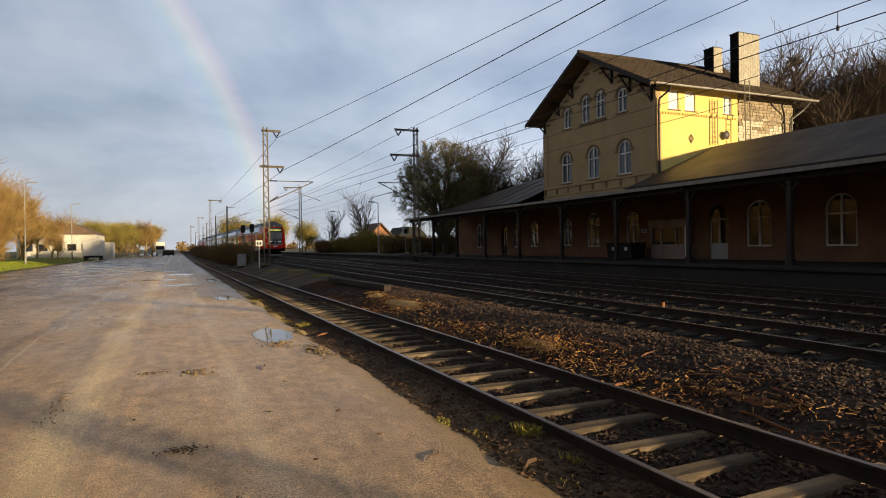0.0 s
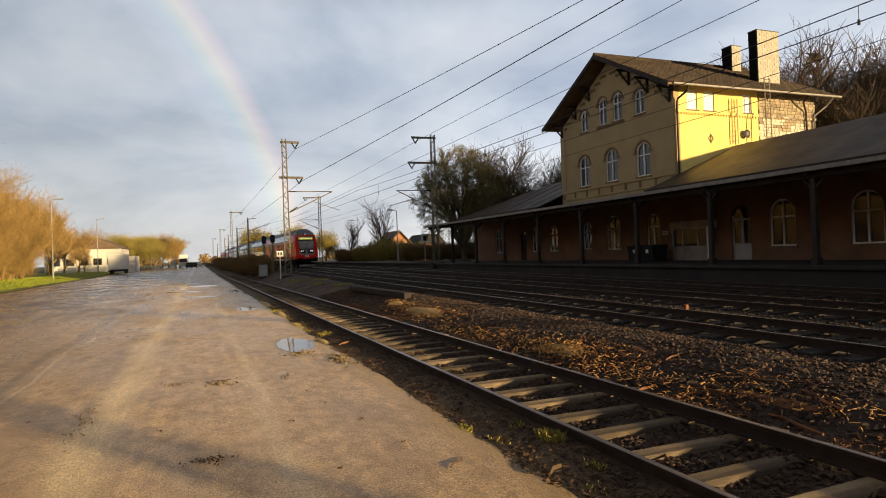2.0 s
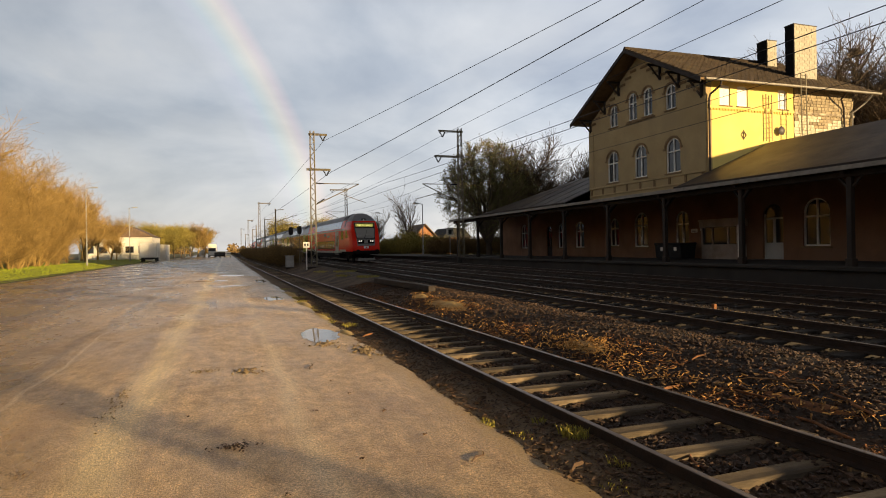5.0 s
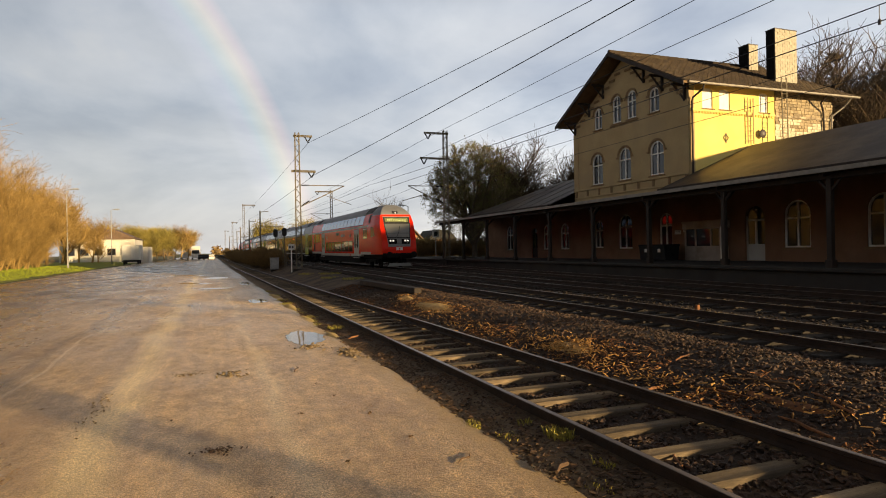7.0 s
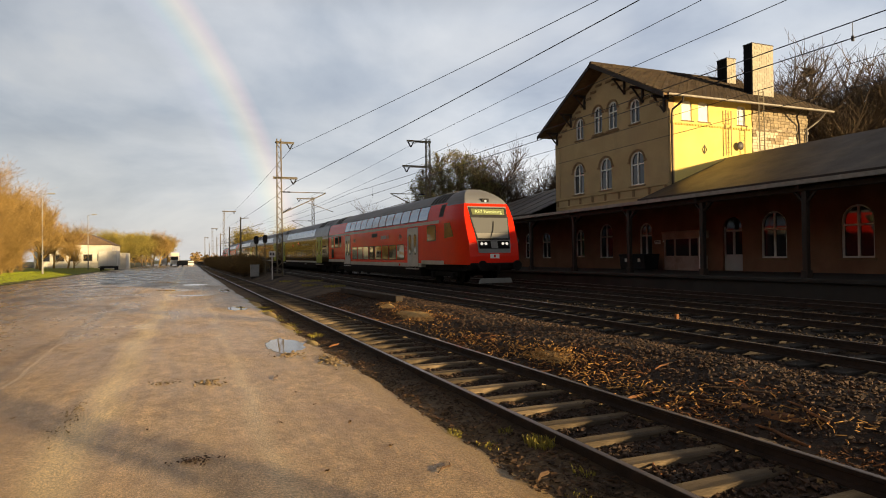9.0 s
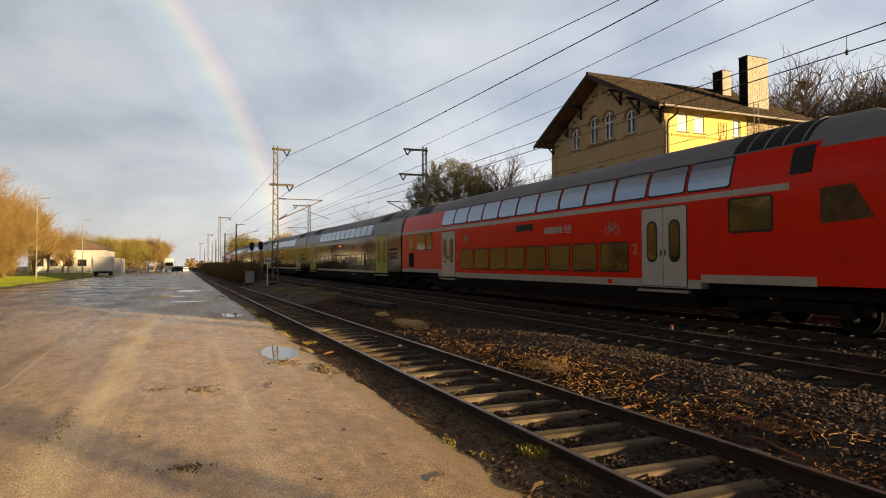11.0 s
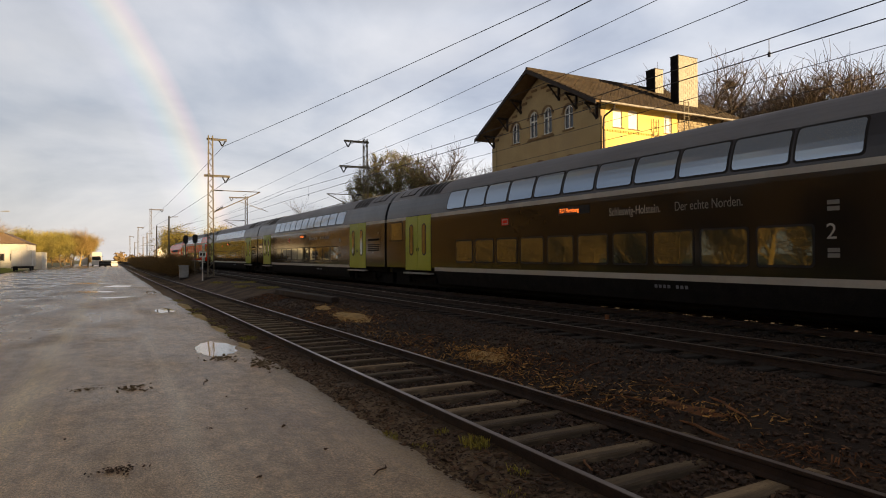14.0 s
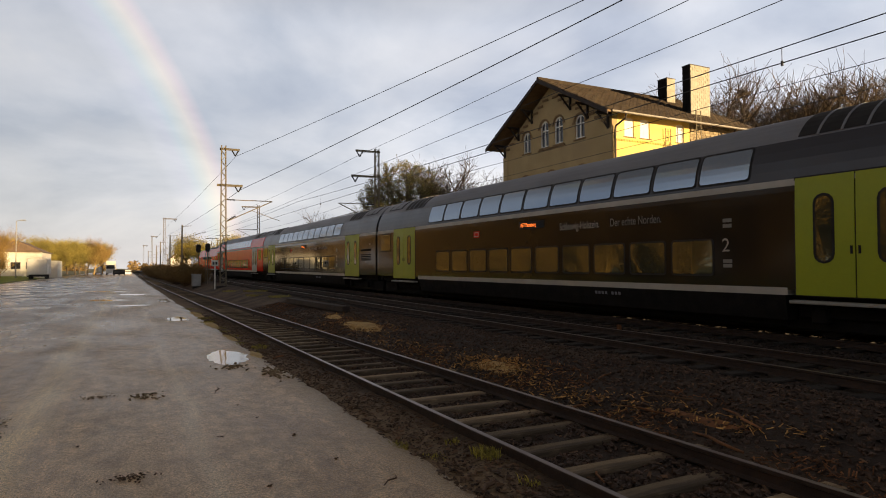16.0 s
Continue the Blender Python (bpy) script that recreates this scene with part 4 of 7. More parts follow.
def locomotive():
    c = thing("locomotive", "red electric locomotive pushing the train, pantograph raised", "locomotive", group="coaches of the train")
    body = [(-1.35, 1.0), (-1.42, 1.4), (-1.42, 2.7), (-1.15, 3.55), (-0.9, 3.75), (0.9, 3.75), (1.15, 3.55), (1.42, 2.7), (1.42, 1.4), (1.35, 1.0)]
    part("body", prism(body, 0.4, 18.5, "y"), M_RED, c)
    part("roof_equipment", join(box(-0.8, 0.8, 2.5, 16.0, 3.75, 4.0, 0.05), box(-0.3, 0.3, 6, 8, 4.0, 4.25, 0.05)), M_ROOF, c)
    part("frame_stripe", box(-1.44, 1.44, 0.38, 18.52, 0.92, 1.06), M_STRIPE, c)
    for s in (-1, 1):
        part("side_window", patch(s, 1.6, 2.3, 2.0, 2.65, 0.03), M_WINDOW, c)
        part("side_window", patch(s, 16.6, 17.3, 2.0, 2.65, 0.03), M_WINDOW, c)
        part("grille", patch(s, 5, 13.5, 2.35, 2.68, 0.028), M_UNDER, c)
    for yy in (4.2, 14.6):
        part("pantograph", join(tube([(0, yy, 3.95), (0, yy + 0.9, 4.75), (0, yy + 0.1, 5.5)], 0.035, 6), box(-0.85, 0.85, yy - 0.05, yy + 0.2, 5.5, 5.56)), M_UNDER, c)
    bogie(c, 4.0)
    bogie(c, 14.8)
    part("underframe", box(-1.1, 1.1, 0.6, 18.2, 0.5, 0.95), M_UNDER, c)
    return c


def nose_at(t):
    """Place of the train's front along the track; it gathers speed as it leaves."""
    return 81.02 - 3.119 * t - 0.36916 * t * t + 0.003065 * t ** 3


cab = cab_car()
dark_label = "dark brown double-deck coach with lime green doors and grey roof"
coach_a = middle_coach("coach", dark_label, M_DARK, M_ANTH, M_LIME, False)
pale = M_STRIPE
words("2", 0.42, pale, coach_a, -1, 6.45, 1.90, "class_number")
words("Schleswig-Holstein.", 0.31, pale, coach_a, -1, 12.1, 2.62, "lettering", squeeze=0.72)
words("Der echte Norden.", 0.31, M_CABMASK, coach_a, -1, 9.95, 2.62, "lettering", squeeze=0.74)
part("side_display", patch(-1, 12.85, 14.2, 2.66, 2.90, 0.008), M_RUBBER, coach_a, "orange lit side display")
words("RE7 Flensburg", 0.18, M_ORANGE_LED, coach_a, -1, 14.12, 2.78, "display_text", out=0.012, squeeze=0.8)
emblem = part("emblem", patch(-1, 16.75, 17.15, 2.50, 2.73, 0.008), M_RED, coach_a, "small red square emblem")
part("emblem_rim", patch(-1, 16.79, 17.11, 2.53, 2.70, 0.011), M_STRIPE, emblem)
part("emblem_core", patch(-1, 16.82, 17.08, 2.56, 2.67, 0.014), M_RED, emblem)
for zz in (2.42, 2.30, 1.52, 1.42):
    part("small_notice", patch(-1, 6.2, 6.42, zz, zz + 0.08, 0.008), M_CABMASK, coach_a)
for k in range(7):
    part("number_bar", patch(-1, 9.6 + 0.13 * k + 0.12 * (k > 2), 9.68 + 0.13 * k + 0.12 * (k > 2), 0.68, 0.76, 0.006), M_ROOF, coach_a)
coach_b = copy_thing(coach_a, Matrix())
coach_c = copy_thing(coach_a, Matrix())
coach_d = middle_coach("coach", "red double-deck coach with grey roof behind the dark ones", M_RED, M_RED, M_DOORGREY, True)
loco = locomotive()
TRAIN = [(cab, 0.0, 27.1), (coach_a, 27.1, 26.8), (coach_b, 53.9, 26.8), (coach_c, 80.7, 26.8), (coach_d, 107.5, 26.8), (loco, 134.3, 19.0)]

# ---- station building ----
WX = 26.5          # plane of the trackside wall
HY0, HY1 = 29.0, 41.3   # the tall block along the track
HX1 = 38.3
WING = 10.6       # near end of the low wing
EAVE, RIDGE, RY = 10.95, 14.75, 35.15


def window_unit(name, label, u0, u1, v0, v1, rise, put, frame_mat=M_WHITE, transom=0.62, panes=True):
    """A two-leaf window with frame, mullion, transom and panes, set back in its opening."""
    w = thing(name, label, "window", kind="structure")
    o = arch(u0, u1, v0, v1, rise)
    n = len(o)
    c = ((u0 + u1) / 2, (v0 + v1) / 2)
    t = 0.075

    def inset(k):
        return [(c[0] + (u - c[0]) * (1 - 2 * k / (u1 - u0)), c[1] + (v - c[1]) * (1 - 2 * k / (v1 - v0))) for u, v in o]
    a, b = o, inset(t)
    V = [put(u, v, d) for d in (0.06, 0.17) for loop in (a, b) for u, v in loop]
    F = []
    for i in range(n):
        j = (i + 1) % n
        F += [(i, j, n + j, n + i), (2 * n + i, 3 * n + i, 3 * n + j, 2 * n + j), (n + i, n + j, 3 * n + j, 3 * n + i), (i, 2 * n + i, 2 * n + j, j)]
    part("window_frame", (V, F), frame_mat, w)

    def bar(p, q, r, s, d0=0.065, d1=0.165):
        vs = [put(u, v, d) for d in (d0, d1) for u, v in ((p, r), (q, r), (q, s), (p, s))]
        return vs, [(0, 1, 2, 3), (7, 6, 5, 4), (0, 4, 5, 1), (1, 5, 6, 2), (2, 6, 7, 3), (3, 7, 4, 0)]
    h = v0 + (v1 - v0) * transom
    part("mullion", bar(c[0] - 0.045, c[0] + 0.045, v0 + 0.04, v1 - 0.04), frame_mat, w)
    part("transom", bar(u0 + 0.04, u1 - 0.04, h - 0.04, h + 0.04, 0.055, 0.160), frame_mat, w)
    g = inset(t * 0.6)
    part("pane", ([put(u, v, 0.135) for u, v in g] + [put(u, v, 0.145) for u, v in g], [tuple(range(n)), tuple(range(n, 2 * n))[::-1]] + [(i, (i + 1) % n, n + (i + 1) % n, n + i) for i in range(n)]), M_WINDOW, w)
    part("window_sill", bar(u0 - 0.10, u1 + 0.10, v0 - 0.10, v0 - 0.02, -0.09, 0.12), M_TRIM, w)
    return w


def put_front(u, v, d):
    return (WX + d, u, v)


def put_side(u, v, d):
    return (u, HY0 + d, v)


# openings: along y, from foot to head
UPPER = [(37.61, 38.55, 10.15, 11.68, 0.42), (35.42, 36.36, 10.2, 12.08, 0.45), (33.80, 34.74, 10.2, 12.06, 0.45), (31.56, 32.50, 10.15, 11.70, 0.42)]
MIDDLE = [(37.62, 38.92, 6.2, 8.40, 0.6), (34.45, 35.74, 6.2, 8.38, 0.6), (31.22, 32.52, 6.15, 8.30, 0.6)]
GROUND = [(51.95, 53.2, 1.5, 3.75, 0.6), (45.1, 46.25, 1.52, 3.6, 0.5), (42.25, 43.5, 1.52, 3.58, 0.5), (37.7, 38.75, 1.6, 3.6, 0.5), (34.45, 35.9, 1.52, 3.85, 0.65),
          (30.6, 31.75, 1.6, 3.7, 0.5), (21.27, 22.7, 1.48, 3.78, 0.65), (17.15, 18.58, 1.48, 3.78, 0.65), (11.6, 13.0, 1.48, 3.78, 0.65), (7.0, 8.4, 1.48, 3.78, 0.65)]
DOORS = [(47.3, 48.3, 0.82, 3.4, 0.5), (23.85, 25.1, 0.82, 3.66, 0.6), (15.0, 16.0, 0.82, 3.4, 0.5)]
SIDE = [(27.5, 28.28, 9.80, 11.0, 0.12), (28.80, 29.62, 9.80, 11.0, 0.12), (31.98, 32.68, 9.80, 11.0, 0.12)]

outline = [(HY0, 4.9), (HY1, 4.9), (HY1, EAVE - 0.15), (RY, RIDGE - 0.35), (HY0, EAVE - 0.15)]
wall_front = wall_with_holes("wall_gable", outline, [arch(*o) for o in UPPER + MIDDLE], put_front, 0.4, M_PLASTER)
tagged(wall_front, "ochre plastered gable wall of the station house, toned down for shade", "wall", kind="structure")
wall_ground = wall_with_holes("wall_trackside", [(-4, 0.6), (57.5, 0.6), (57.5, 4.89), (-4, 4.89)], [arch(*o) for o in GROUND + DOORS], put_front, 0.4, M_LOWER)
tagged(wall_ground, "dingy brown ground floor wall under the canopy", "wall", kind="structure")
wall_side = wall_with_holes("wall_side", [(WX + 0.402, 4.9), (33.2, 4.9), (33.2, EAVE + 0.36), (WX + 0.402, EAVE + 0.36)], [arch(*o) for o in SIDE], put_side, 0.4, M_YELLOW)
tagged(wall_side, "yellow side wall of the station house, sunlight put into its colour", "wall", kind="structure")
wall_brick = tagged(part("wall_brick", box(33.2, HX1, HY0 + 0.06, HY0 + 0.4, 4.9, EAVE + 0.36), M_BRICK), "bare weathered brick end of the side wall", "wall", kind="structure")
closing = join(box(WX + 0.4, HX1, HY1 - 0.4, HY1, 4.9, EAVE - 0.2), box(HX1 - 0.4, HX1, HY0 + 0.4, HY1 - 0.4, 0.6, EAVE - 0.2), box(WX + 0.4, HX1 - 0.4, HY0 + 0.4, HY1 - 0.4, 5.0, 5.2))
tagged(part("wall_rear", closing, M_PLASTER), "plain rear walls of the station house", "wall", kind="structure")
n_win = 0
for lst, mat_f in ((UPPER, M_WHITE), (MIDDLE, M_WHITE), (GROUND, M_WHITE)):
    for o in lst:
        n_win += 1
        window_unit("window_%d" % n_win, "arched white-framed window in the station wall", *o, put_front)
for o in SIDE:
    n_win += 1
    window_unit("window_%d" % n_win, "small white-boarded window in the yellow wall", *o, put_side)
    part("board", ([put_side(u, v, d) for d in (0.07, 0.09) for u, v in ((o[0] + 0.03, o[2] + 0.03), (o[1] - 0.03, o[2] + 0.03), (o[1] - 0.03, o[3] - 0.03), (o[0] + 0.03, o[3] - 0.03))],
                   [(0, 1, 2, 3), (7, 6, 5, 4), (0, 4, 5, 1), (1, 5, 6, 2), (2, 6, 7, 3), (3, 7, 4, 0)]), M_WHITE, scene.objects["window_%d" % n_win])
for k, o in enumerate(DOORS):
    d = thing("door_%d" % (k + 1), "grey panelled station door with arched fanlight", "door", kind="structure")
    col = M_DOORGREY if k == 1 else M_WOOD_DARK
    part("door_leaf", box(WX + 0.12, WX + 0.18, o[0] + 0.04, o[1] - 0.04, o[2], o[2] + 0.85, 0.01), col, d)
    mid = (o[0] + o[1]) / 2
    part("door_frame", join(box(WX + 0.10, WX + 0.17, o[0], o[0] + 0.09, o[2], o[3] - 0.5), box(WX + 0.10, WX + 0.17, o[1] - 0.09, o[1], o[2], o[3] - 0.5), box(WX + 0.10, WX + 0.17, mid - 0.07, mid + 0.07, o[2] + 0.85, o[2] + 2.1), box(WX + 0.10, WX + 0.17, o[0], o[1], o[2] + 2.05, o[2] + 2.15)), col, d)
    g = arch(*o)
    part("pane", ([(WX + 0.14, u, v) for u, v in g] + [(WX + 0.15, u, v) for u, v in g], [tuple(range(len(g))), tuple(range(len(g), 2 * len(g)))[::-1]]), M_WINDOW, d)

# string courses, pilaster strips and brackets
trim = thing("facade_trim", "ochre plaster string course and ornaments on the gable", "trim", kind="structure")
part("string_course", join(box(WX - 0.10, WX, HY0 + 0.03, HY1 - 0.03, 5.88, 6.02, 0.02), box(WX - 0.07, WX, HY0 + 0.03, HY1 - 0.03, 5.32, 5.44, 0.02)), M_PLASTER, trim)
for k in range(9):
    y = HY0 + 0.2 + k * (HY1 - HY0 - 0.6) / 8
    part("panel_post", box(WX - 0.06, WX, y, y + 0.2, 5.44, 5.88, 0.015), M_TRIM, trim)
part("sill_band", box(WX - 0.08, WX, 33.55, 36.6, 9.98, 10.10, 0.02), M_TRIM, trim)
for a, b in ((HY0 + 0.02, HY0 + 0.62), (HY1 - 0.62, HY1 - 0.02)):
    part("corner_strip", box(WX - 0.05, WX, a, b, 6.02, 10.3, 0.015), M_PLASTER, trim)
slope = (RIDGE - EAVE) / (RY - HY0 + 0.85)
for s in (-1, 1):
    for k in range(9):
        y = RY + s * (0.55 + k * 0.62)
        z = RIDGE - 0.95 - (abs(y - RY)) * slope
        part("stepped_frieze", box(WX - 0.07, WX, y - 0.31, y + 0.31, z - 0.06, z + 0.10, 0.01), M_TRIM, trim)
for o in UPPER + MIDDLE:
    u0, u1, v1, rise = o[0], o[1], o[3], o[4]
    cu0, ru = (u0 + u1) / 2, (u1 - u0) / 2
    ring = [(cu0 + (ru + w) * math.cos(math.pi * i / 10), v1 - rise + (rise + w) * math.sin(math.pi * i / 10)) for w in (0.03, 0.15) for i in range(11)]
    V = [put_front(u, v, d) for d in (-0.05, 0.01) for u, v in ring]
    F = [(i, i + 1, 12 + i, 11 + i) for i in range(10)] + [(22 + i, 33 + i, 34 + i, 23 + i) for i in range(10)]
    F += [(i, 22 + i, 23 + i, i + 1) for i in range(10)] + [(11 + i, 12 + i, 34 + i, 33 + i) for i in range(10)] + [(0, 11, 33, 22), (10, 32, 43, 21)]
    part("window_hood", (V, F), M_TRIM, trim)
    for w0, w1 in ((u0 - 0.26, u0 - 0.02), (u1 + 0.02, u1 + 0.26)):
        part("hood_stop", box(WX - 0.06, WX, w0, w1, v1 - rise - 0.10, v1 - rise + 0.02, 0.01), M_TRIM, trim)
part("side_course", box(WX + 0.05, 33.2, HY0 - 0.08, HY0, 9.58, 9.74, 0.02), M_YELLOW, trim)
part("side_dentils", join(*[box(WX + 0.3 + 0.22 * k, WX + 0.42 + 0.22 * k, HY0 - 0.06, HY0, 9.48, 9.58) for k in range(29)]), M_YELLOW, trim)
part("wall_ornament", join(beam((29.24, HY0 - 0.03, 7.8), (29.24, HY0 - 0.03, 8.4), 0.03), beam((29.05, HY0 - 0.03, 8.1), (29.24, HY0 - 0.03, 8.35), 0.03), beam((29.05, HY0 - 0.03, 8.1), (29.24, HY0 - 0.03, 7.85), 0.03), beam((29.43, HY0 - 0.03, 8.1), (29.24, HY0 - 0.03, 8.35), 0.03), beam((29.43, HY0 - 0.03, 8.1), (29.24, HY0 - 0.03, 7.85), 0.03)), M_STEEL, trim, "iron wall anchor")
part("brick_course", box(33.2, HX1 + 0.05, HY0 - 0.06, HY0 + 0.02, 9.58, 9.72, 0.02), M_BRICK, trim)

# rough stone blocks of the unplastered end, mortar between them
rng = random.Random(14)
M_BLOCK = material("weathered_wall_stone", (0.42, 0.335, 0.21), (0.26, 0.205, 0.13), scale=3.5, rough=0.92, bump=0.6, fine=22, vary=0.28)
M_LIMED = material("limewashed_wall_stone", (0.66, 0.60, 0.45), (0.52, 0.46, 0.33), scale=3.5, rough=0.92, bump=0.5, fine=22, vary=0.15)
z = 7.25
while z < EAVE + 0.1:
    dz = rng.uniform(0.17, 0.22)
    x = 33.22 + rng.uniform(0, 0.1)
    while x < HX1 - 0.15:
        w = min(rng.uniform(0.24, 0.48), HX1 - x)
        limed = z < 8.9 + 0.3 * math.sin(x * 2.1) or (9.1 < z < 9.5 and 33.4 < x < 35.2)
        ob = new("stone", mesh("stone", *box(0.012, w - 0.012, -0.06 - rng.uniform(0, 0.02), 0.0, 0.007, dz - 0.007, 0.010), M_LIMED if limed else M_BLOCK))
        ob.parent, ob.location = wall_brick, (x, HY0 + 0.06, z)
        x += w
    z += dz

# main roof: two pitched slabs with rows of tiles
roof = thing("roof", "brown tiled gable roof of the station house", "roof", kind="structure")
RX0, RX1 = WX - 1.1, HX1 + 1.2
OUT = 0.85
for s in (-1, 1):
    ye = HY0 - OUT if s < 0 else HY1 + OUT
    ze = EAVE + 0.1
    part("roof_boarding", prism([(RY, RIDGE - 0.12), (ye, ze - 0.12), (ye, ze), (RY, RIDGE)], RX0, RX1, "x"), M_TRIM, roof)
    part("verge_board", prism([(RY, RIDGE - 0.25), (ye, ze - 0.25), (ye, ze + 0.02), (RY, RIDGE + 0.02)], RX0 - 0.06, RX0 - 0.002, "x"), M_WOOD_DARK, roof)
    n = 22
    tiles = []
    for k in range(n):
        f0, f1 = k / n, (k + 1.15) / n
        a0, a1 = (RY + (ye - RY) * f0, RIDGE + (ze - RIDGE) * f0), (RY + (ye - RY) * min(f1, 1.02), RIDGE + (ze - RIDGE) * min(f1, 1.02))
        prof = [(a0[0], a0[1] + 0.006), (a1[0], a1[1] + 0.045), (a1[0], a1[1] + 0.085), (a0[0], a0[1] + 0.03)]
        for j in range(44):
            x0 = RX0 + (RX1 - RX0) * j / 44
            tiles.append(prism([(p, q + 0.010 * ((j + k) % 2)) for p, q in prof], x0 + 0.008, x0 + (RX1 - RX0) / 44 - 0.008, "x"))
    tagged(part("roof_tiles", join(*tiles), M_TILE, roof, fix=False), kind="stuff")
part("ridge_tiles", join(*[tube([(RX0 + 0.42 * k, RY, RIDGE + 0.05), (RX0 + 0.42 * k + 0.40, RY, RIDGE + 0.06)], 0.13, 8) for k in range(33)]), M_TILE, roof)
for y, z in ((HY0 - OUT - 0.05, EAVE + 0.06), (HY1 + OUT + 0.05, EAVE + 0.06)):
    prof = [(y - 0.07, z + 0.04), (y - 0.055, z - 0.04), (y, z - 0.07), (y + 0.055, z - 0.04), (y + 0.07, z + 0.04)]
    part("gutter", prism(prof, RX0 + 0.3, RX1 + 0.1, "x"), M_ZINC, roof, "pale zinc gutter")
for y in (HY0 + 0.3, HY0 + 2.2, RY - 2.2, RY + 2.2, HY1 - 2.2, HY1 - 0.3):
    z = RIDGE - 0.35 - abs(y - RY) * slope
    part("roof_bracket", join(beam((WX - 0.05, y, z - 1.0), (WX - 0.05, y, z), 0.14), beam((WX - 0.05, y, z - 0.08), (WX - 1.0, y, z - 0.08), 0.13), beam((WX - 0.05, y, z - 0.95), (WX - 0.85, y, z - 0.12), 0.11)), M_WOOD_DARK, roof)
pipe = thing("downpipe", "dark painted downpipe at the corner of the house", "downpipe")
part("pipe", tube([(26.85, HY0 - OUT, EAVE), (26.83, HY0 - OUT + 0.05, EAVE - 0.25), (26.66, HY0 - 0.16, EAVE - 0.62), (26.62, HY0 - 0.12, EAVE - 0.85), (26.62, HY0 - 0.12, 5.6), (26.3, HY0 - 0.3, 5.35)], 0.06, 8), M_WOOD_DARK, pipe)
pipe2 = thing("downpipe", "dark downpipe on the brick part of the side wall", "downpipe")
part("pipe", tube([(36.7, HY0 - OUT, EAVE), (36.75, HY0 - 0.4, EAVE - 0.35), (37.3, HY0 - 0.12, EAVE - 0.8), (37.4, HY0 - 0.12, 7.5)], 0.06, 8), M_WOOD_DARK, pipe2)
pipe3 = thing("downpipe", "pale zinc downpipe at the rear corner of the house", "downpipe")
part("pipe", tube([(38.9, HY0 - OUT, EAVE), (38.8, HY0 - 0.4, EAVE - 0.5), (38.05, HY0 - 0.12, EAVE - 1.1), (38.05, HY0 - 0.12, 7.5)], 0.06, 8), M_ZINC, pipe3)


def ladder(label, x, y, z0, z1, w, mat, tilt=0.0):
    l = thing("wall_ladder", label, "ladder")
    for s in (-w / 2, w / 2):
        part("stile", beam((x + s, y, z0), (x + s, y + tilt, z1), 0.05), mat, l)
    n = int((z1 - z0) / 0.3)
    for k in range(n):
        z = z0 + 0.2 + k * 0.3
        part("rung", tube([(x - w / 2, y + tilt * k / n, z), (x + w / 2, y + tilt * k / n, z)], 0.018, 5), mat, l)


ladder("rusty iron ladder fixed to the yellow wall", 31.1, HY0 - 0.14, 7.8, 10.6, 0.45, M_PLASTER)
ladder("tall steel roof ladder between plaster and brickwork", 33.0, HY0 - 0.95, 7.9, 11.8, 0.42, M_STEEL, 0.05)
dish = thing("satellite_dish", "small grey satellite dish on the side wall", "satellite dish")
part("dish", ([(32.0 + 0.27 * r * math.cos(a), HY0 - 0.30 + 0.09 * r * r, 8.45 + 0.27 * r * math.sin(a)) for r in (0.05, 0.4, 0.7, 1.0) for a in [2 * math.pi * i / 16 for i in range(16)]], [(j * 16 + i, j * 16 + (i + 1) % 16, j * 16 + 16 + (i + 1) % 16, j * 16 + 16 + i) for j in range(3) for i in range(16)] + [tuple(range(16))]), M_FELT, dish)
part("bracket", tube([(32.0, HY0 - 0.28, 8.45), (32.0, HY0, 8.3)], 0.03, 6), M_STEEL, dish)


def chimney(label, x0, x1, y0, y1, z0, z1, rows):
    """A chimney clad in slates: pale weathered ones towards the sun, on the flank a near-black copy with its shade in
    the colour.
    """
    c = thing("chimney", label, "chimney")
    part("stack", box(x0, x1, y0, y1, z0, z1), M_FELT, c)
    dz = (z1 - z0) / rows
    nx, ny = max(3, int((x1 - x0) / 0.20)), max(3, int((y1 - y0) / 0.20))
    wx, wy = (x1 - x0) / nx, (y1 - y0) / ny
    front = mesh("slate", *box(0.008, wx - 0.008, -0.035, -0.004, 0, dz * 1.05), M_SLATE)
    flank = mesh("slate", *box(-0.035, -0.004, 0.008, wy - 0.008, 0, dz * 1.05), M_SLATE_SHADE)
    for r in range(rows):
        for k in range(nx):
            ob = new("slate", front)
            ob.parent, ob.location = c, (x0 + k * wx, y0 - 0.012 * ((k + r) % 2), z0 + r * dz)
        for k in range(ny):
            ob = new("slate", flank)
            ob.parent, ob.location = c, (x0 - 0.012 * ((k + r) % 2), y0 + k * wy, z0 + r * dz)
    part("cap", box(x0 - 0.06, x1 + 0.06, y0 - 0.06, y1 + 0.06, z1, z1 + 0.07, 0.02), M_FELT, c)
    return c


# slate for the flank turned from the sun, its shade put into the colour
M_SLATE_SHADE = material("shaded_slate", (0.014, 0.013, 0.013), (0.009, 0.009, 0.009), scale=3, rough=0.95, bump=0.2, fine=30, vary=0.2, spec=0.08)
chimney("tall broad chimney clad in pale slates", 34.95, 36.87, 30.4, 31.05, 11.2, 15.75, 24)
chimney("shorter chimney clad in pale slates", 36.55, 37.4, 34.0, 34.85, 13.0, 16.0, 15)

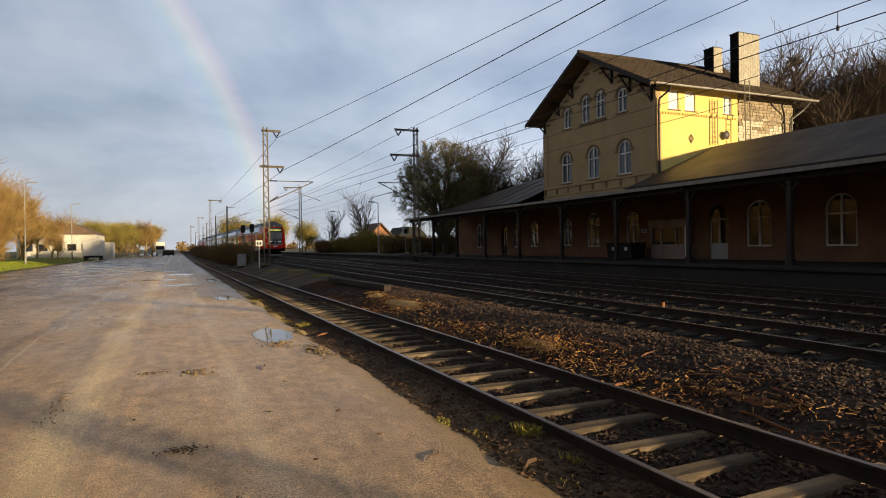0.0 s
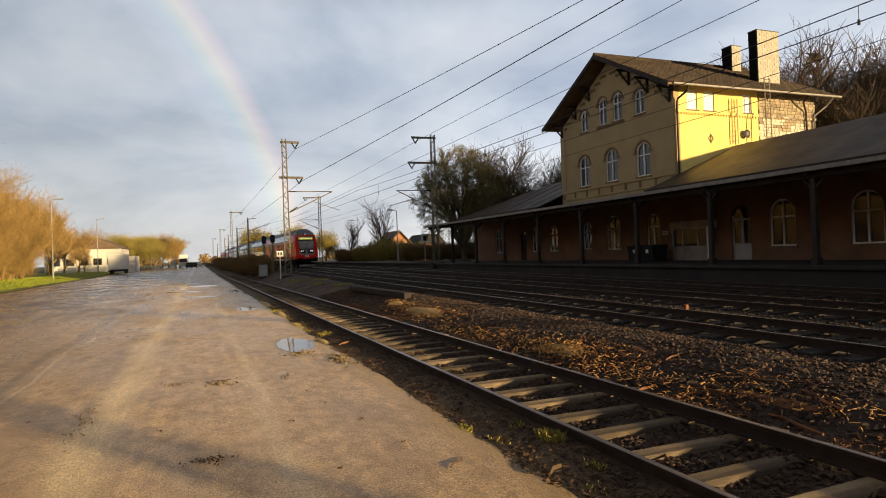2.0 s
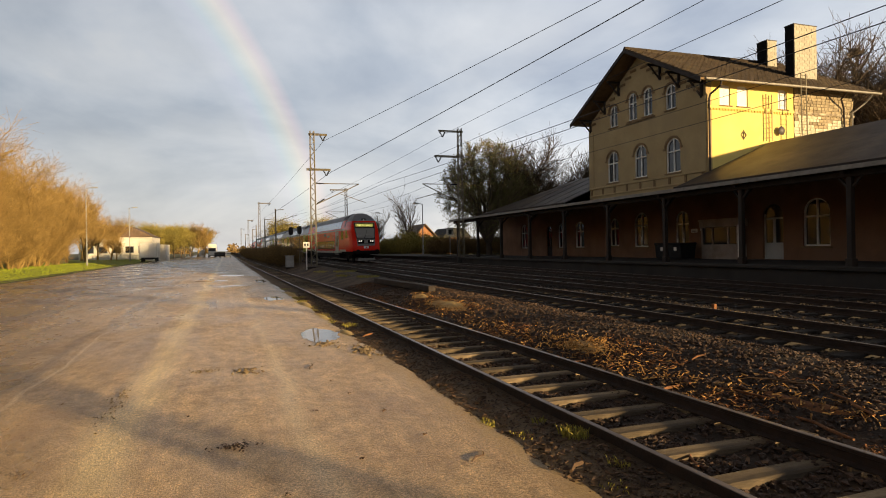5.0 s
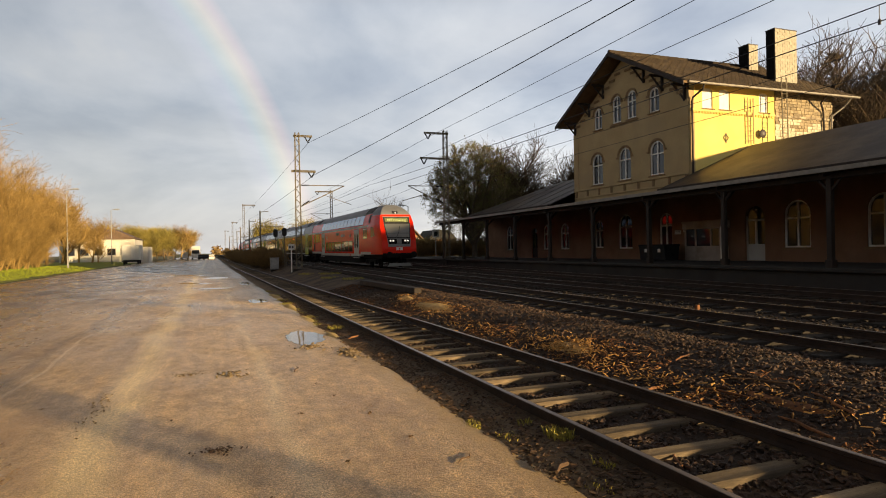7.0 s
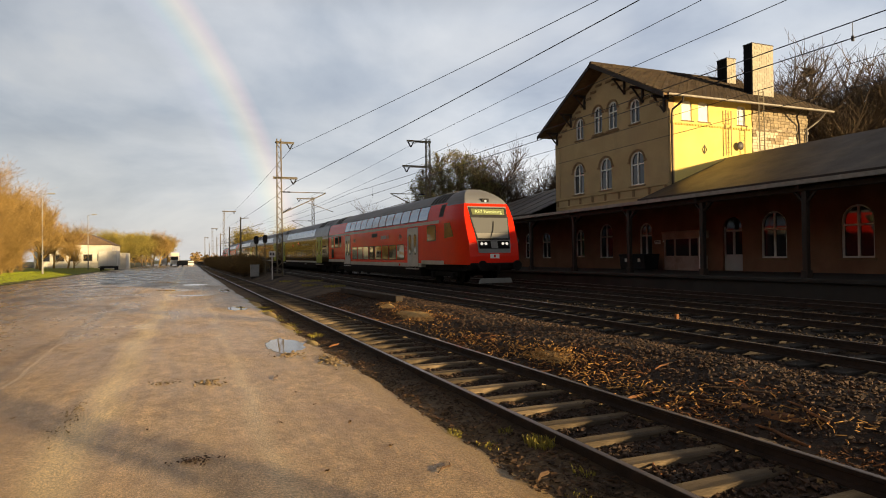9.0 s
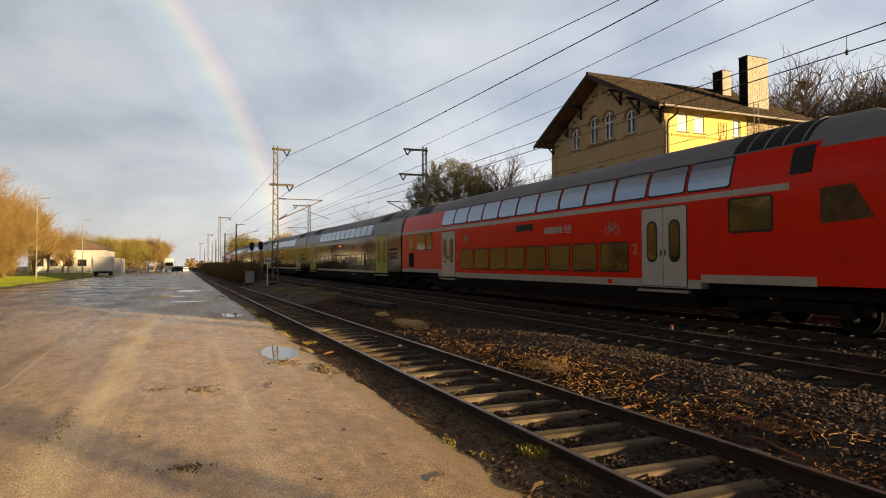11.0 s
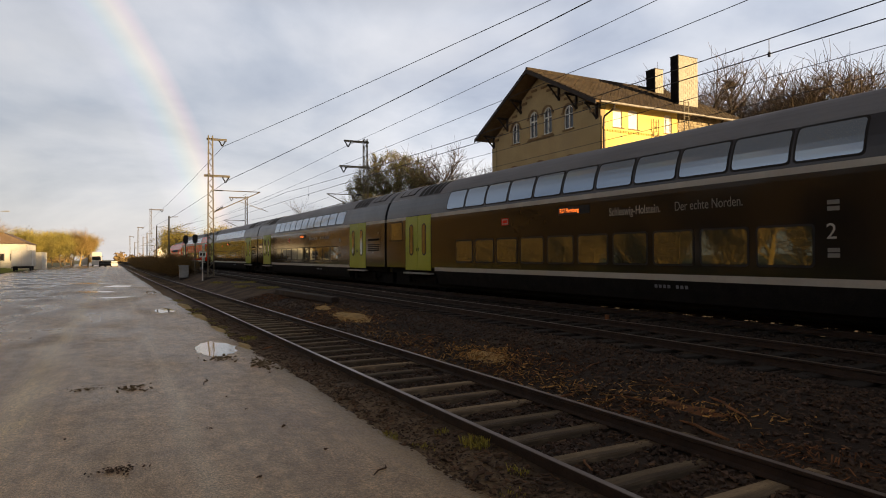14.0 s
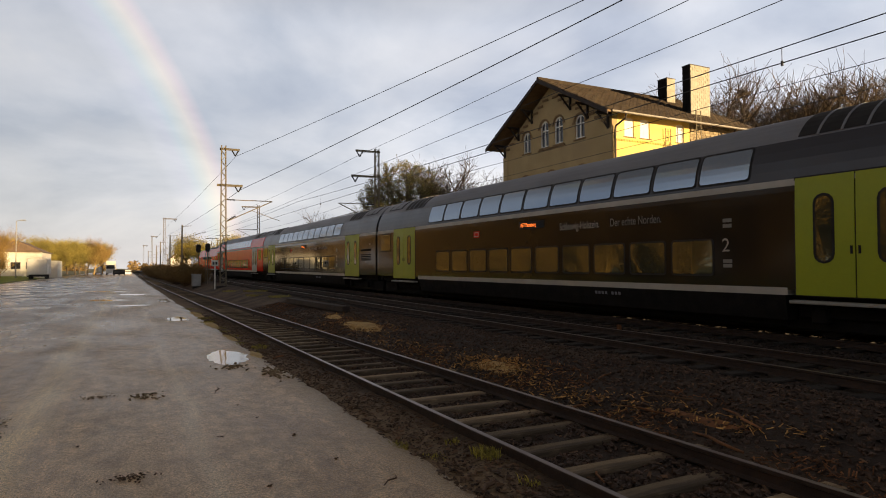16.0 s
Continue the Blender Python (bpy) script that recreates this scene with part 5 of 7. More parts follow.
# the low wings and their roofs
wing = thing("wing_roof", "broad dark felt roof of the low station wing", "roof", kind="structure")
part("slope", prism([(24.2, 4.92), (31.3, 7.75), (38.5, 4.92), (38.5, 4.80), (31.3, 7.60), (24.2, 4.80)], WING, HY0 - 0.004, "y"), M_FELT, wing)
part("eave_board", box(24.08, 24.19, WING, HY0, 4.62, 4.93, 0.01), M_WOOD_DARK, wing)
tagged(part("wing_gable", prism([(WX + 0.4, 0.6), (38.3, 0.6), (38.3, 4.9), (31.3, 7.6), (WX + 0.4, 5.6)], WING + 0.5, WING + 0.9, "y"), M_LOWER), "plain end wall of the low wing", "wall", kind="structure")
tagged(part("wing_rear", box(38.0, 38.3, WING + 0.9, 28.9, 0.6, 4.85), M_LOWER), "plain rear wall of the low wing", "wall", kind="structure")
wing2 = thing("wing_roof", "grey sheet hipped roof of the far station wing", "roof", kind="structure")
hip = [(24.2, HY1, 4.95), (24.2, 57.6, 4.95), (38.3, 57.6, 4.95), (38.3, HY1, 4.95), (31.0, HY1, 7.8), (31.0, 50.5, 7.8)]
lowhip = [(x, y, z - 0.12) for x, y, z in hip]
part("hip_slopes", (hip + lowhip, [(0, 1, 5, 4), (1, 2, 5), (2, 3, 4, 5), (6, 10, 11, 7), (7, 11, 8), (8, 11, 10, 9), (0, 6, 7, 1), (1, 7, 8, 2), (2, 8, 9, 3)]), M_FELT, wing2)
for k in range(4):
    y = HY1 + 1.5 + 2.2 * k
    part("sheet_seam", prism([(24.2, 4.955), (31.0, 7.805), (31.0, 7.83), (24.2, 4.98)], y, y + 0.05, "y"), M_FELT, wing2)
part("eave_board", box(24.08, 24.19, HY1, 57.6, 4.66, 4.96, 0.01), M_WOOD_DARK, wing2)
tagged(part("wing_end", join(box(WX + 0.4, 38.3, 57.1, 57.5, 0.6, 4.9), box(38.0, 38.3, HY1, 57.1, 0.6, 4.9)), M_LOWER), "plain end walls of the far wing", "wall", kind="structure")

# canopy over the platform
canopy = thing("platform_canopy", "long timber platform canopy with a pale metal edge", "canopy", kind="structure")
part("canopy_roof", prism([(19.95, 4.24), (26.5, 4.86), (26.5, 4.72), (19.95, 4.12)], -4, 55.0, "y"), M_WOOD_DARK, canopy)
part("canopy_sheet", prism([(19.93, 4.26), (26.49, 4.88), (26.49, 4.865), (19.93, 4.245)], -4.02, 55.02, "y"), M_FELT, canopy)
part("canopy_edge", box(19.86, 19.94, -4, 55.0, 4.13, 4.29, 0.012), M_ZINC, canopy, "pale metal gutter edge")
part("canopy_purlin", box(20.30, 20.50, -4, 54.8, 3.92, 4.12, 0.02), M_WOOD_DARK, canopy)
for k in range(13):
    y = 54.0 - 4.8 * k
    post = part("post", join(box(20.30, 20.50, y - 0.10, y + 0.10, 0.8, 3.93, 0.02), box(20.26, 20.54, y - 0.14, y + 0.14, 0.8, 1.1, 0.02)), M_WOOD_DARK, canopy)
    part("brace", join(beam((20.4, y, 3.45), (21.0, y, 4.02), 0.08), beam((20.4, y, 3.5), (20.4, y + 0.45, 3.95), 0.08), beam((20.4, y, 3.5), (20.4, y - 0.45, 3.95), 0.08)), M_WOOD_DARK, post)
    part("rafter", prism([(20.0, 4.0), (26.4, 4.6), (26.4, 4.76), (20.0, 4.16)], y - 0.07, y + 0.07, "y"), M_WOOD_DARK, canopy)
kiosk = thing("platform_kiosk", "boarded white waiting kiosk standing under the canopy", "kiosk")
part("base", box(25.85, 26.48, 26.15, 28.85, 0.8, 1.62, 0.02), M_KIOSK, kiosk)
part("window_band", box(25.91, 26.48, 26.25, 28.75, 1.62, 2.58, 0.01), M_WINDOW, kiosk)
for y in (26.15, 26.80, 27.95, 28.75):
    part("corner_post", box(25.85, 25.97, y, y + 0.1, 1.62, 2.62, 0.01), M_KIOSK, kiosk)
part("fascia", box(25.78, 26.48, 26.05, 28.95, 2.58, 3.0, 0.02), M_KIOSK, kiosk)
part("fascia_edge", box(25.74, 25.779, 26.03, 28.97, 2.94, 3.04, 0.01), M_KIOSK, kiosk)
for k, y in enumerate((29.15, 30.3)):
    b = thing("litter_container", "black wheeled rubbish container beside the kiosk", "bin", group="bins beside the kiosk")
    part("body", prism([(24.3, 0.86), (25.2, 0.86), (25.3, 1.65), (24.2, 1.65)], y - 0.5, y + 0.55, "y"), M_RUBBER, b)
    part("lid", box(24.15, 25.35, y - 0.55, y + 0.6, 1.65, 1.76, 0.04), M_RUBBER, b)
    part("sticker", box(24.20, 24.235, y - 0.15, y + 0.05, 1.30, 1.5), M_WHITE, b, "white paper label")
for y, z, w, h in ((29.85, 2.35, 0.50, 0.22), (29.35, 2.45, 0.26, 0.34)):
    n = thing("wall_notice", "pale notice board fixed to the station wall", "notice", group="wall notices")
    part("board", box(WX - 0.04, WX - 0.004, y, y + w, z, z + h, 0.006), M_WHITE, n)
    for k in range(2):
        part("text_bar", box(WX - 0.046, WX - 0.041, y + 0.05, y + w - 0.05, z + h * (0.25 + 0.35 * k), z + h * (0.40 + 0.35 * k)), M_WOOD_DARK, n)
wp = thing("marker_post", "thin white post beside the kiosk", "post")
part("shaft", box(24.0, 24.09, 24.2, 24.29, 0.8, 2.6, 0.01), M_WHITE, wp)

# ---- overhead line masts and wires ----
def lattice(h, w0, w1, panels, gap=0.0):
    """Two channel legs with zigzag lacing on both faces; returns legs and lacing."""
    legs, lace = [], []

    def wid(z):
        return w0 + (w1 - w0) * z / h
    for sx in (-1, 1):
        for sy in (-1, 1):
            legs.append(tube([(sx * wid(0) / 2, sy * 0.15, 0), (sx * wid(h) / 2, sy * 0.12, h)], 0.045, 4))
    for k in range(panels):
        z0, z1 = h * k / panels, h * (k + 1) / panels
        s = 1 if k % 2 else -1
        for sy in (-0.15, 0.15):
            lace.append(tube([(s * wid(z0) / 2, sy, z0), (-s * wid(z1) / 2, sy, z1)], 0.022, 4))
        for sx in (-1, 1):
            lace.append(tube([(sx * wid(z0) / 2, -0.15 * s, z0), (sx * wid(z1) / 2, 0.15 * s, z1)], 0.018, 4))
    return legs, join(*lace)


def insulator(p, q, sheds=6):
    """A dark ribbed insulator rod from p to q."""
    p, q = Vector(p), Vector(q)
    pts, rr = [], []
    for k in range(sheds * 2 + 1):
        pts.append(p + (q - p) * k / (sheds * 2))
        rr.append(0.075 if k % 2 else 0.03)
    return tube(pts, rr, 8)


def lattice_mast(label, x, y, z, h, side, arms, cant):
    """A lattice mast; side +1 reaches to +x. arms: heights of short crossarms; cant: (reach, top, foot) of a cantilever or None."""
    m = thing("catenary_mast", label, "mast", (x, y, z), group="overhead line masts")
    legs, lace = lattice(h, 0.46, 0.32, int(h / 0.42))
    for leg in legs:
        part("leg", leg, M_STEEL, m)
    part("lacing", lace, M_STEEL, m)
    part("footing", box(-0.55, 0.55, -0.5, 0.5, -0.5, 0.12, 0.04), M_PLATFORM, m, "rough concrete footing")
    for za, r0, r1 in arms:
        arm = part("crossarm", join(beam((r0, 0, za), (r1, 0, za), 0.09), beam((r0, 0, za - 0.1), (r1, 0, za - 0.1), 0.05)), M_STEEL, m)
        part("insulator", insulator((r1 - side * 0.1, 0, za - 0.1), (r1 - side * 0.35, 0, za - 0.55), 4), M_RUBBER, arm)
        part("insulator", insulator((r1 - side * 0.6, 0, za - 0.1), (r1 - side * 0.35, 0, za - 0.55), 4), M_RUBBER, arm)
    if cant:
        reach, zt, zf = cant
        c = part("cantilever", join(tube([(side * 0.2, 0, zt), (side * reach, 0, zt)], 0.035, 6), tube([(side * 0.2, 0, zf), (side * reach, 0, zt)], 0.04, 6), tube([(side * reach * 0.55, 0, zt - (zt - zf) * 0.45), (side * (reach + 0.6), 0, zf + 0.2)], 0.025, 5)), M_STEEL, m)
        part("insulator", insulator((side * 0.3, 0, zt), (side * 0.9, 0, zt)), M_RUBBER, c)
        part("insulator", insulator((side * 0.3, 0, zf + (zt - zf) * 0.05), (side * 0.95, 0, zf + (zt - zf) * 0.28)), M_RUBBER, c)
    return m


lattice_mast("tall weathered lattice mast beside the siding", 7.0, 52.8, 0.2, 11.5, 1, [(11.25, -0.3, 1.25), (8.3, -0.5, 1.5)], (3.9, 7.1, 5.3))
lattice_mast("tall lattice mast on the platform edge", 19.1, 49.8, 0.8, 11.1, -1, [(10.85, 0.3, -1.9), (8.7, 0.4, -2.3)], (3.4, 6.3, 4.8))
lattice_mast("lattice mast further down the platform line", 18.7, 101.0, 0.5, 11.2, -1, [(10.9, 0.3, -2.6)], (3.4, 7.3, 5.8))
lattice_mast("distant lattice mast with a top arm", 7.0, 140.0, 0.0, 12.2, 1, [(12.0, -0.3, 2.4)], None)
lattice_mast("lattice mast behind the filming spot beside the siding", 7.0, -4.9, 0.1, 11.5, 1, [], None)
lattice_mast("lattice mast behind the filming spot on the platform", 19.1, -6.9, 0.8, 11.1, -1, [(10.85, 0.3, -1.9), (8.7, 0.4, -2.3)], (3.4, 6.3, 4.8))
lattice_mast("faint far lattice mast of the overhead line", 7.2, 215.0, 0.0, 12.0, 1, [(11.8, -0.3, 1.6)], None)
lattice_mast("faint far lattice mast of the overhead line", 6.8, 300.0, 0.0, 12.0, 1, [(11.8, -0.3, 1.6)], None)
for k, (x, y, h) in enumerate([(7.2, 97, 7.9), (7.0, 121, 7.6), (7.1, 158, 7.8), (7.3, 184, 7.8), (18.6, 150, 8.2), (18.4, 205, 8.4), (18.2, 262, 8.4), (7.2, 250, 8.0), (18.0, 330, 8.4)]):
    m = thing("catenary_pole", "slim distant steel pole with a cantilever arm", "mast", (x, y, 0.1), group="slim catenary poles")
    s = 1 if x < 10 else -1
    part("pole", tube([(0, 0, -0.4), (0, 0, h)], [0.14, 0.10], 8), M_STEEL, m)
    part("cantilever", join(tube([(0, 0, h - 0.2), (s * 1.2, 0, h - 0.1)], 0.05, 5), tube([(0, 0, h - 2.0), (s * 3.2, 0, h - 0.9)], 0.04, 5), tube([(0, 0, h - 2.3), (s * 3.4, 0, h - 2.4)], 0.04, 5)), M_STEEL, m)


def wire(label, pts, r=0.014, sag=0.0, name="overhead_wire"):
    """A wire hung from point to point."""
    path = []
    for a, b in zip(pts[:-1], pts[1:]):
        for k in range(12):
            f = k / 12
            path.append(tuple(Vector(a).lerp(Vector(b), f) - Vector((0, 0, sag * 4 * f * (1 - f)))))
    path.append(pts[-1])
    return tagged(part(name, tube(path, r, 5), M_WIRE), label, "wire", group="overhead wires")


wire("dark feeder wire crossing from mast top to mast top", [(26.0, -52, 11.4), (18.9, -8.6, 11.75), (7.95, 52.8, 10.88), (8.2, 140, 11.2), (8.0, 215, 11.2)], 0.016, 0.25)
wire("dark feeder wire crossing to the lower mast arm", [(24.0, -52, 11.4), (16.9, -8.6, 11.5), (8.4, 52.8, 8.2), (8.3, 140, 9.0), (8.0, 215, 9.2)], 0.020, 0.25)
wire("dark wire on the platform mast tops", [(17.35, -66, 11.2), (17.35, -8.6, 11.1), (17.35, 49.3, 11.15), (16.5, 101, 10.9), (16.0, 205, 10.5)], 0.014, 0.15)
wire("dark wire on the platform mast arms", [(16.95, -66, 9.2), (16.95, -8.6, 9.5), (16.95, 49.3, 9.5), (16.0, 101, 9.0), (16.0, 205, 8.5)], 0.013, 0.05)
wire("messenger wire above the running line", [(14.4, -60, 7.3), (13.5, -8, 6.85), (12.4, 50, 7.1), (11.4, 101, 7.5), (9.4, 205, 7.6)], 0.013, 0.32)
wire("contact wire above the running line", [(14.4, -60, 6.2), (13.5, -8, 6.28), (12.4, 50, 6.4), (11.4, 101, 6.4), (9.4, 205, 6.5)], 0.013, 0.0)
wire("messenger wire above the platform line", [(17.0, -60, 7.6), (17.0, 49.3, 7.3), (16.6, 101, 7.5), (16.0, 205, 7.6)], 0.010, 0.5)
wire("contact wire above the platform line", [(17.0, -60, 6.2), (17.0, 49.3, 6.3), (16.6, 101, 6.4), (16.0, 205, 6.5)], 0.010, 0.0)
for y in (8.9, 26.5, 44.0):
    f = (y + 8) / 58
    x = 13.5 - 1.1 * f
    top = 6.85 + 0.25 * f - 0.32 * 4 * f * (1 - f)
    tagged(part("dropper_wire", join(tube([(x, y, 6.30), (x, y, top)], 0.008, 4), tube([(x, y, 6.25), (x, y, 6.36)], 0.03, 6)), M_WIRE), "thin dropper between messenger and contact wire", "wire", group="dropper wires")

# ---- vegetation ----
M_BARK = material("grey_brown_bark", (0.115, 0.088, 0.062), (0.070, 0.054, 0.040), scale=3, rough=0.9, bump=0.4, fine=30)
M_TWIG_WARM = material("orange_brown_twigs", (0.34, 0.222, 0.070), (0.20, 0.126, 0.040), scale=0.5, rough=0.85, bump=0, island=0.35)
M_TWIG = material("bare_grey_twigs", (0.120, 0.084, 0.052), (0.075, 0.054, 0.035), scale=0.6, rough=0.9, bump=0, island=0.3)
M_BUD = material("fresh_green_buds", (0.18, 0.18, 0.045), (0.10, 0.108, 0.030), scale=0.6, rough=0.8, bump=0, island=0.45)
M_BUD_YELLOW = material("yellow_green_spring_leaves", (0.33, 0.255, 0.050), (0.17, 0.150, 0.034), scale=0.5, rough=0.8, bump=0, island=0.4)
M_TWIG_BUD = material("olive_brown_budding_twigs", (0.20, 0.150, 0.080), (0.125, 0.094, 0.052), scale=0.6, rough=0.9, bump=0, island=0.3)
M_BRAMBLE = material("dry_bramble_stems", (0.25, 0.155, 0.055), (0.14, 0.095, 0.038), scale=0.8, rough=0.9, bump=0, island=0.4)


def crown_growth(rng, h, spread, low, levels, kids, droop=0.0, stems=1, twig_r=0.012, upright=1.0):
    """Grows a tree; returns (limb tubes, twig tubes, tips)."""
    limbs, twigs, tips = [], [], []

    def branch(p, d, length, r, level):
        n = 4 if level < 2 else (3 if level == 2 else 2)
        pts, rr = [p], [r]
        for i in range(n):
            jit = Vector((rng.gauss(0, 1), rng.gauss(0, 1), rng.gauss(0, 0.7))) * (0.16 + 0.05 * level)
            d = (d + jit + Vector((0, 0, 0.10 - droop * level))).normalized()
            p = p + d * length / n
            pts.append(p)
            rr.append(max(r * (1 - 0.72 * (i + 1) / n), twig_r * 0.6))
        (limbs if level < 2 else twigs).append(tube(pts, rr, (8, 6, 4, 3, 3)[min(level, 4)], caps=False))
        if level >= levels:
            tips.append((pts[-1], d))
            return
        for k in range(kids[level]):
            f = rng.uniform(0.2 if level else low, 1.0)
            i = min(int(f * n), n - 1)
            q = pts[i].lerp(pts[i + 1], f * n - i)
            a = rng.uniform(0, 2 * math.pi)
            side = Vector((math.cos(a), math.sin(a), rng.uniform(-0.1, 0.6)))
            nd = (d * rng.uniform(0.5, 1.0) * (upright if level == 0 else 1.0) + side * rng.uniform(0.5, 1.0) * spread).normalized()
            branch(q, nd, length * rng.uniform(0.42, 0.66), r * rng.uniform(0.32, 0.46), level + 1)
        tips.append((pts[-1], d))
    for s in range(stems):
        a = rng.uniform(0, 2 * math.pi)
        lean = 0.0 if stems == 1 else rng.uniform(0.1, 0.75) * spread
        d = Vector((math.cos(a) * lean, math.sin(a) * lean, 1)).normalized()
        base = Vector((0, 0, -0.2)) if stems == 1 else Vector((math.cos(a), math.sin(a), -0.05)) * rng.uniform(0, 0.12 * h)
        branch(base, d, h * (0.62 if stems == 1 else rng.uniform(0.45, 0.72)), h * (0.022 if stems == 1 else 0.009), 0)
    return limbs, twigs, tips


def leaf_bits(rng, tips, per, size, scatter):
    V, F = [], []
    for p, d in tips:
        for k in range(per):
            c = p + Vector((rng.gauss(0, scatter), rng.gauss(0, scatter), rng.gauss(0, scatter)))
            u = Vector((rng.gauss(0, 1), rng.gauss(0, 1), rng.gauss(0, 1))).normalized() * size * rng.uniform(0.5, 1.2)
            w = u.cross(Vector((rng.gauss(0, 1), rng.gauss(0, 1), rng.gauss(0, 1)))).normalized() * size * 0.5
            n = len(V)
            V += [tuple(c - u), tuple(c + w), tuple(c + u), tuple(c - w)]
            F.append((n, n + 1, n + 2, n + 3))
    return V, F


def make_tree(name, label, category, at, seed, h, spread, levels, kids, twig_mat, leaf=None, droop=0.0, stems=1, twig_r=0.012, group="", low=0.3, upright=1.0):
    rng = random.Random(seed)
    limbs, twigs, tips = crown_growth(rng, h, spread, low, levels, kids, droop, stems, twig_r, upright)
    t = thing(name, label, category, at, group)
    part("trunk" if stems == 1 else "stem_cluster", join(*limbs), M_BARK if twig_mat is not M_TWIG_WARM else M_TWIG_WARM, t, fix=False)
    crown = part("crown", join(*twigs), twig_mat, t, fix=False)
    if leaf:
        mat, per, size, scatter = leaf
        part("foliage", leaf_bits(rng, tips, per, size, scatter), mat, t, fix=False)
    return t


def turned(x, y, z, s, rz, sz=None):
    return pose(x, y, z, 0, 0, rz) @ Matrix.Diagonal((s, s, sz or s, 1))


# the orange-brown thicket beyond the road
willow = make_tree("willow_thicket", "dense leafless orange-brown willow thicket lit by low sun", "shrub", turned(-21, 60, 0.2, 1, 0), 11, 12.0, 0.9, 3, (13, 10, 7), M_TWIG_WARM, None, 0.03, 16, 0.016, "willow thickets", 0.05)
for x, y, s, rz in ((-20.5, 50, 0.92, 60), (-22, 70, 1.0, 200), (-20.5, 80, 0.92, 290), (-27, 64, 1.15, 20), (-22.5, 90, 0.95, 100), (-28, 82, 1.15, 240), (-22, 41, 0.85, 310), (-19.0, 61, 0.62, 150), (-19.2, 72, 0.62, 10), (-18.8, 53, 0.5, 250), (-25, 100, 1.0, 33), (-20, 31, 0.8, 70), (-21, 20, 0.85, 190), (-20, 8, 0.8, 300), (-21, -4, 0.9, 120), (-20, -17, 0.85, 220), (-21, -30, 0.9, 15), (-18.6, 46, 0.55, 95), (-18.4, 57, 0.5, 330), (-18.5, 66, 0.5, 205), (-24, 55, 1.05, 170), (-24.5, 46, 1.0, 280), (-18.9, 77, 0.55, 120), (-19.2, 85, 0.5, 40), (-24, 26, 1.0, 140), (-24, 14, 1.05, 20), (-24, 2, 1.0, 250), (-24, -11, 1.05, 330), (-24, -24, 1.0, 80), (-23, -38, 1.0, 170), (-19, 36, 0.6, 220)):
    copy_thing(willow, turned(x, y, 0.2, s, rz))
pale_tree = make_tree("bare_tree", "leafless pale brown tree at the edge of the road", "tree", turned(-21, 112, 0.3, 1, 0), 21, 12.0, 0.85, 3, (20, 13, 8), M_TWIG_WARM, None, 0.0, 1, 0.020, "bare trees", 0.2, 0.6)
for x, y, s, rz in ((-24.0, 124, 0.98, 80), (-20.0, 128, 0.72, 160), (-28.0, 110, 1.1, 300), (-17.8, 120, 0.42, 20), (-22, 104, 0.85, 210), (-23, 133, 0.75, 45), (-8.2, 205, 0.88, 75), (-6.6, 222, 0.8, 185), (-17, 26, 0.8, 60), (-17.5, 2, 0.85, 150), (-17, -22, 0.8, 260)):
    copy_thing(pale_tree, turned(x, y, 0.3, s, rz))
# spring trees at the far end of the road
spring = make_tree("spring_tree", "distant tree in yellow-green spring leaf", "tree", turned(-17.5, 172, 0.2, 1, 0), 31, 8.6, 0.95, 3, (16, 9, 5), M_TWIG, (M_BUD_YELLOW, 13, 0.125, 0.6), 0.0, 1, 0.02, "distant spring trees", 0.2, 0.5)
for x, y, s, rz in ((-14.5, 180, 0.98, 50), (-11.8, 190, 1.1, 140), (-10.3, 215, 1.0, 260), (-20, 165, 0.85, 200), (-12, 240, 1.3, 90), (-24, 162, 1.0, 15), (-23, 176, 1.1, 120), (-20, 188, 1.15, 210), (-17, 200, 1.1, 300), (-21, 205, 1.2, 60), (-16, 222, 1.2, 170), (-19, 238, 1.3, 250), (-8, 262, 1.3, 30), (-15, 262, 1.4, 140), (13.3, 160, 1.15, 70), (15.5, 145, 0.9, 170), (21, 150, 1.05, 290), (27, 140, 0.9, 220), (24, 165, 1.2, 20)):
    copy_thing(spring, turned(x, y, 0.2, s, rz))
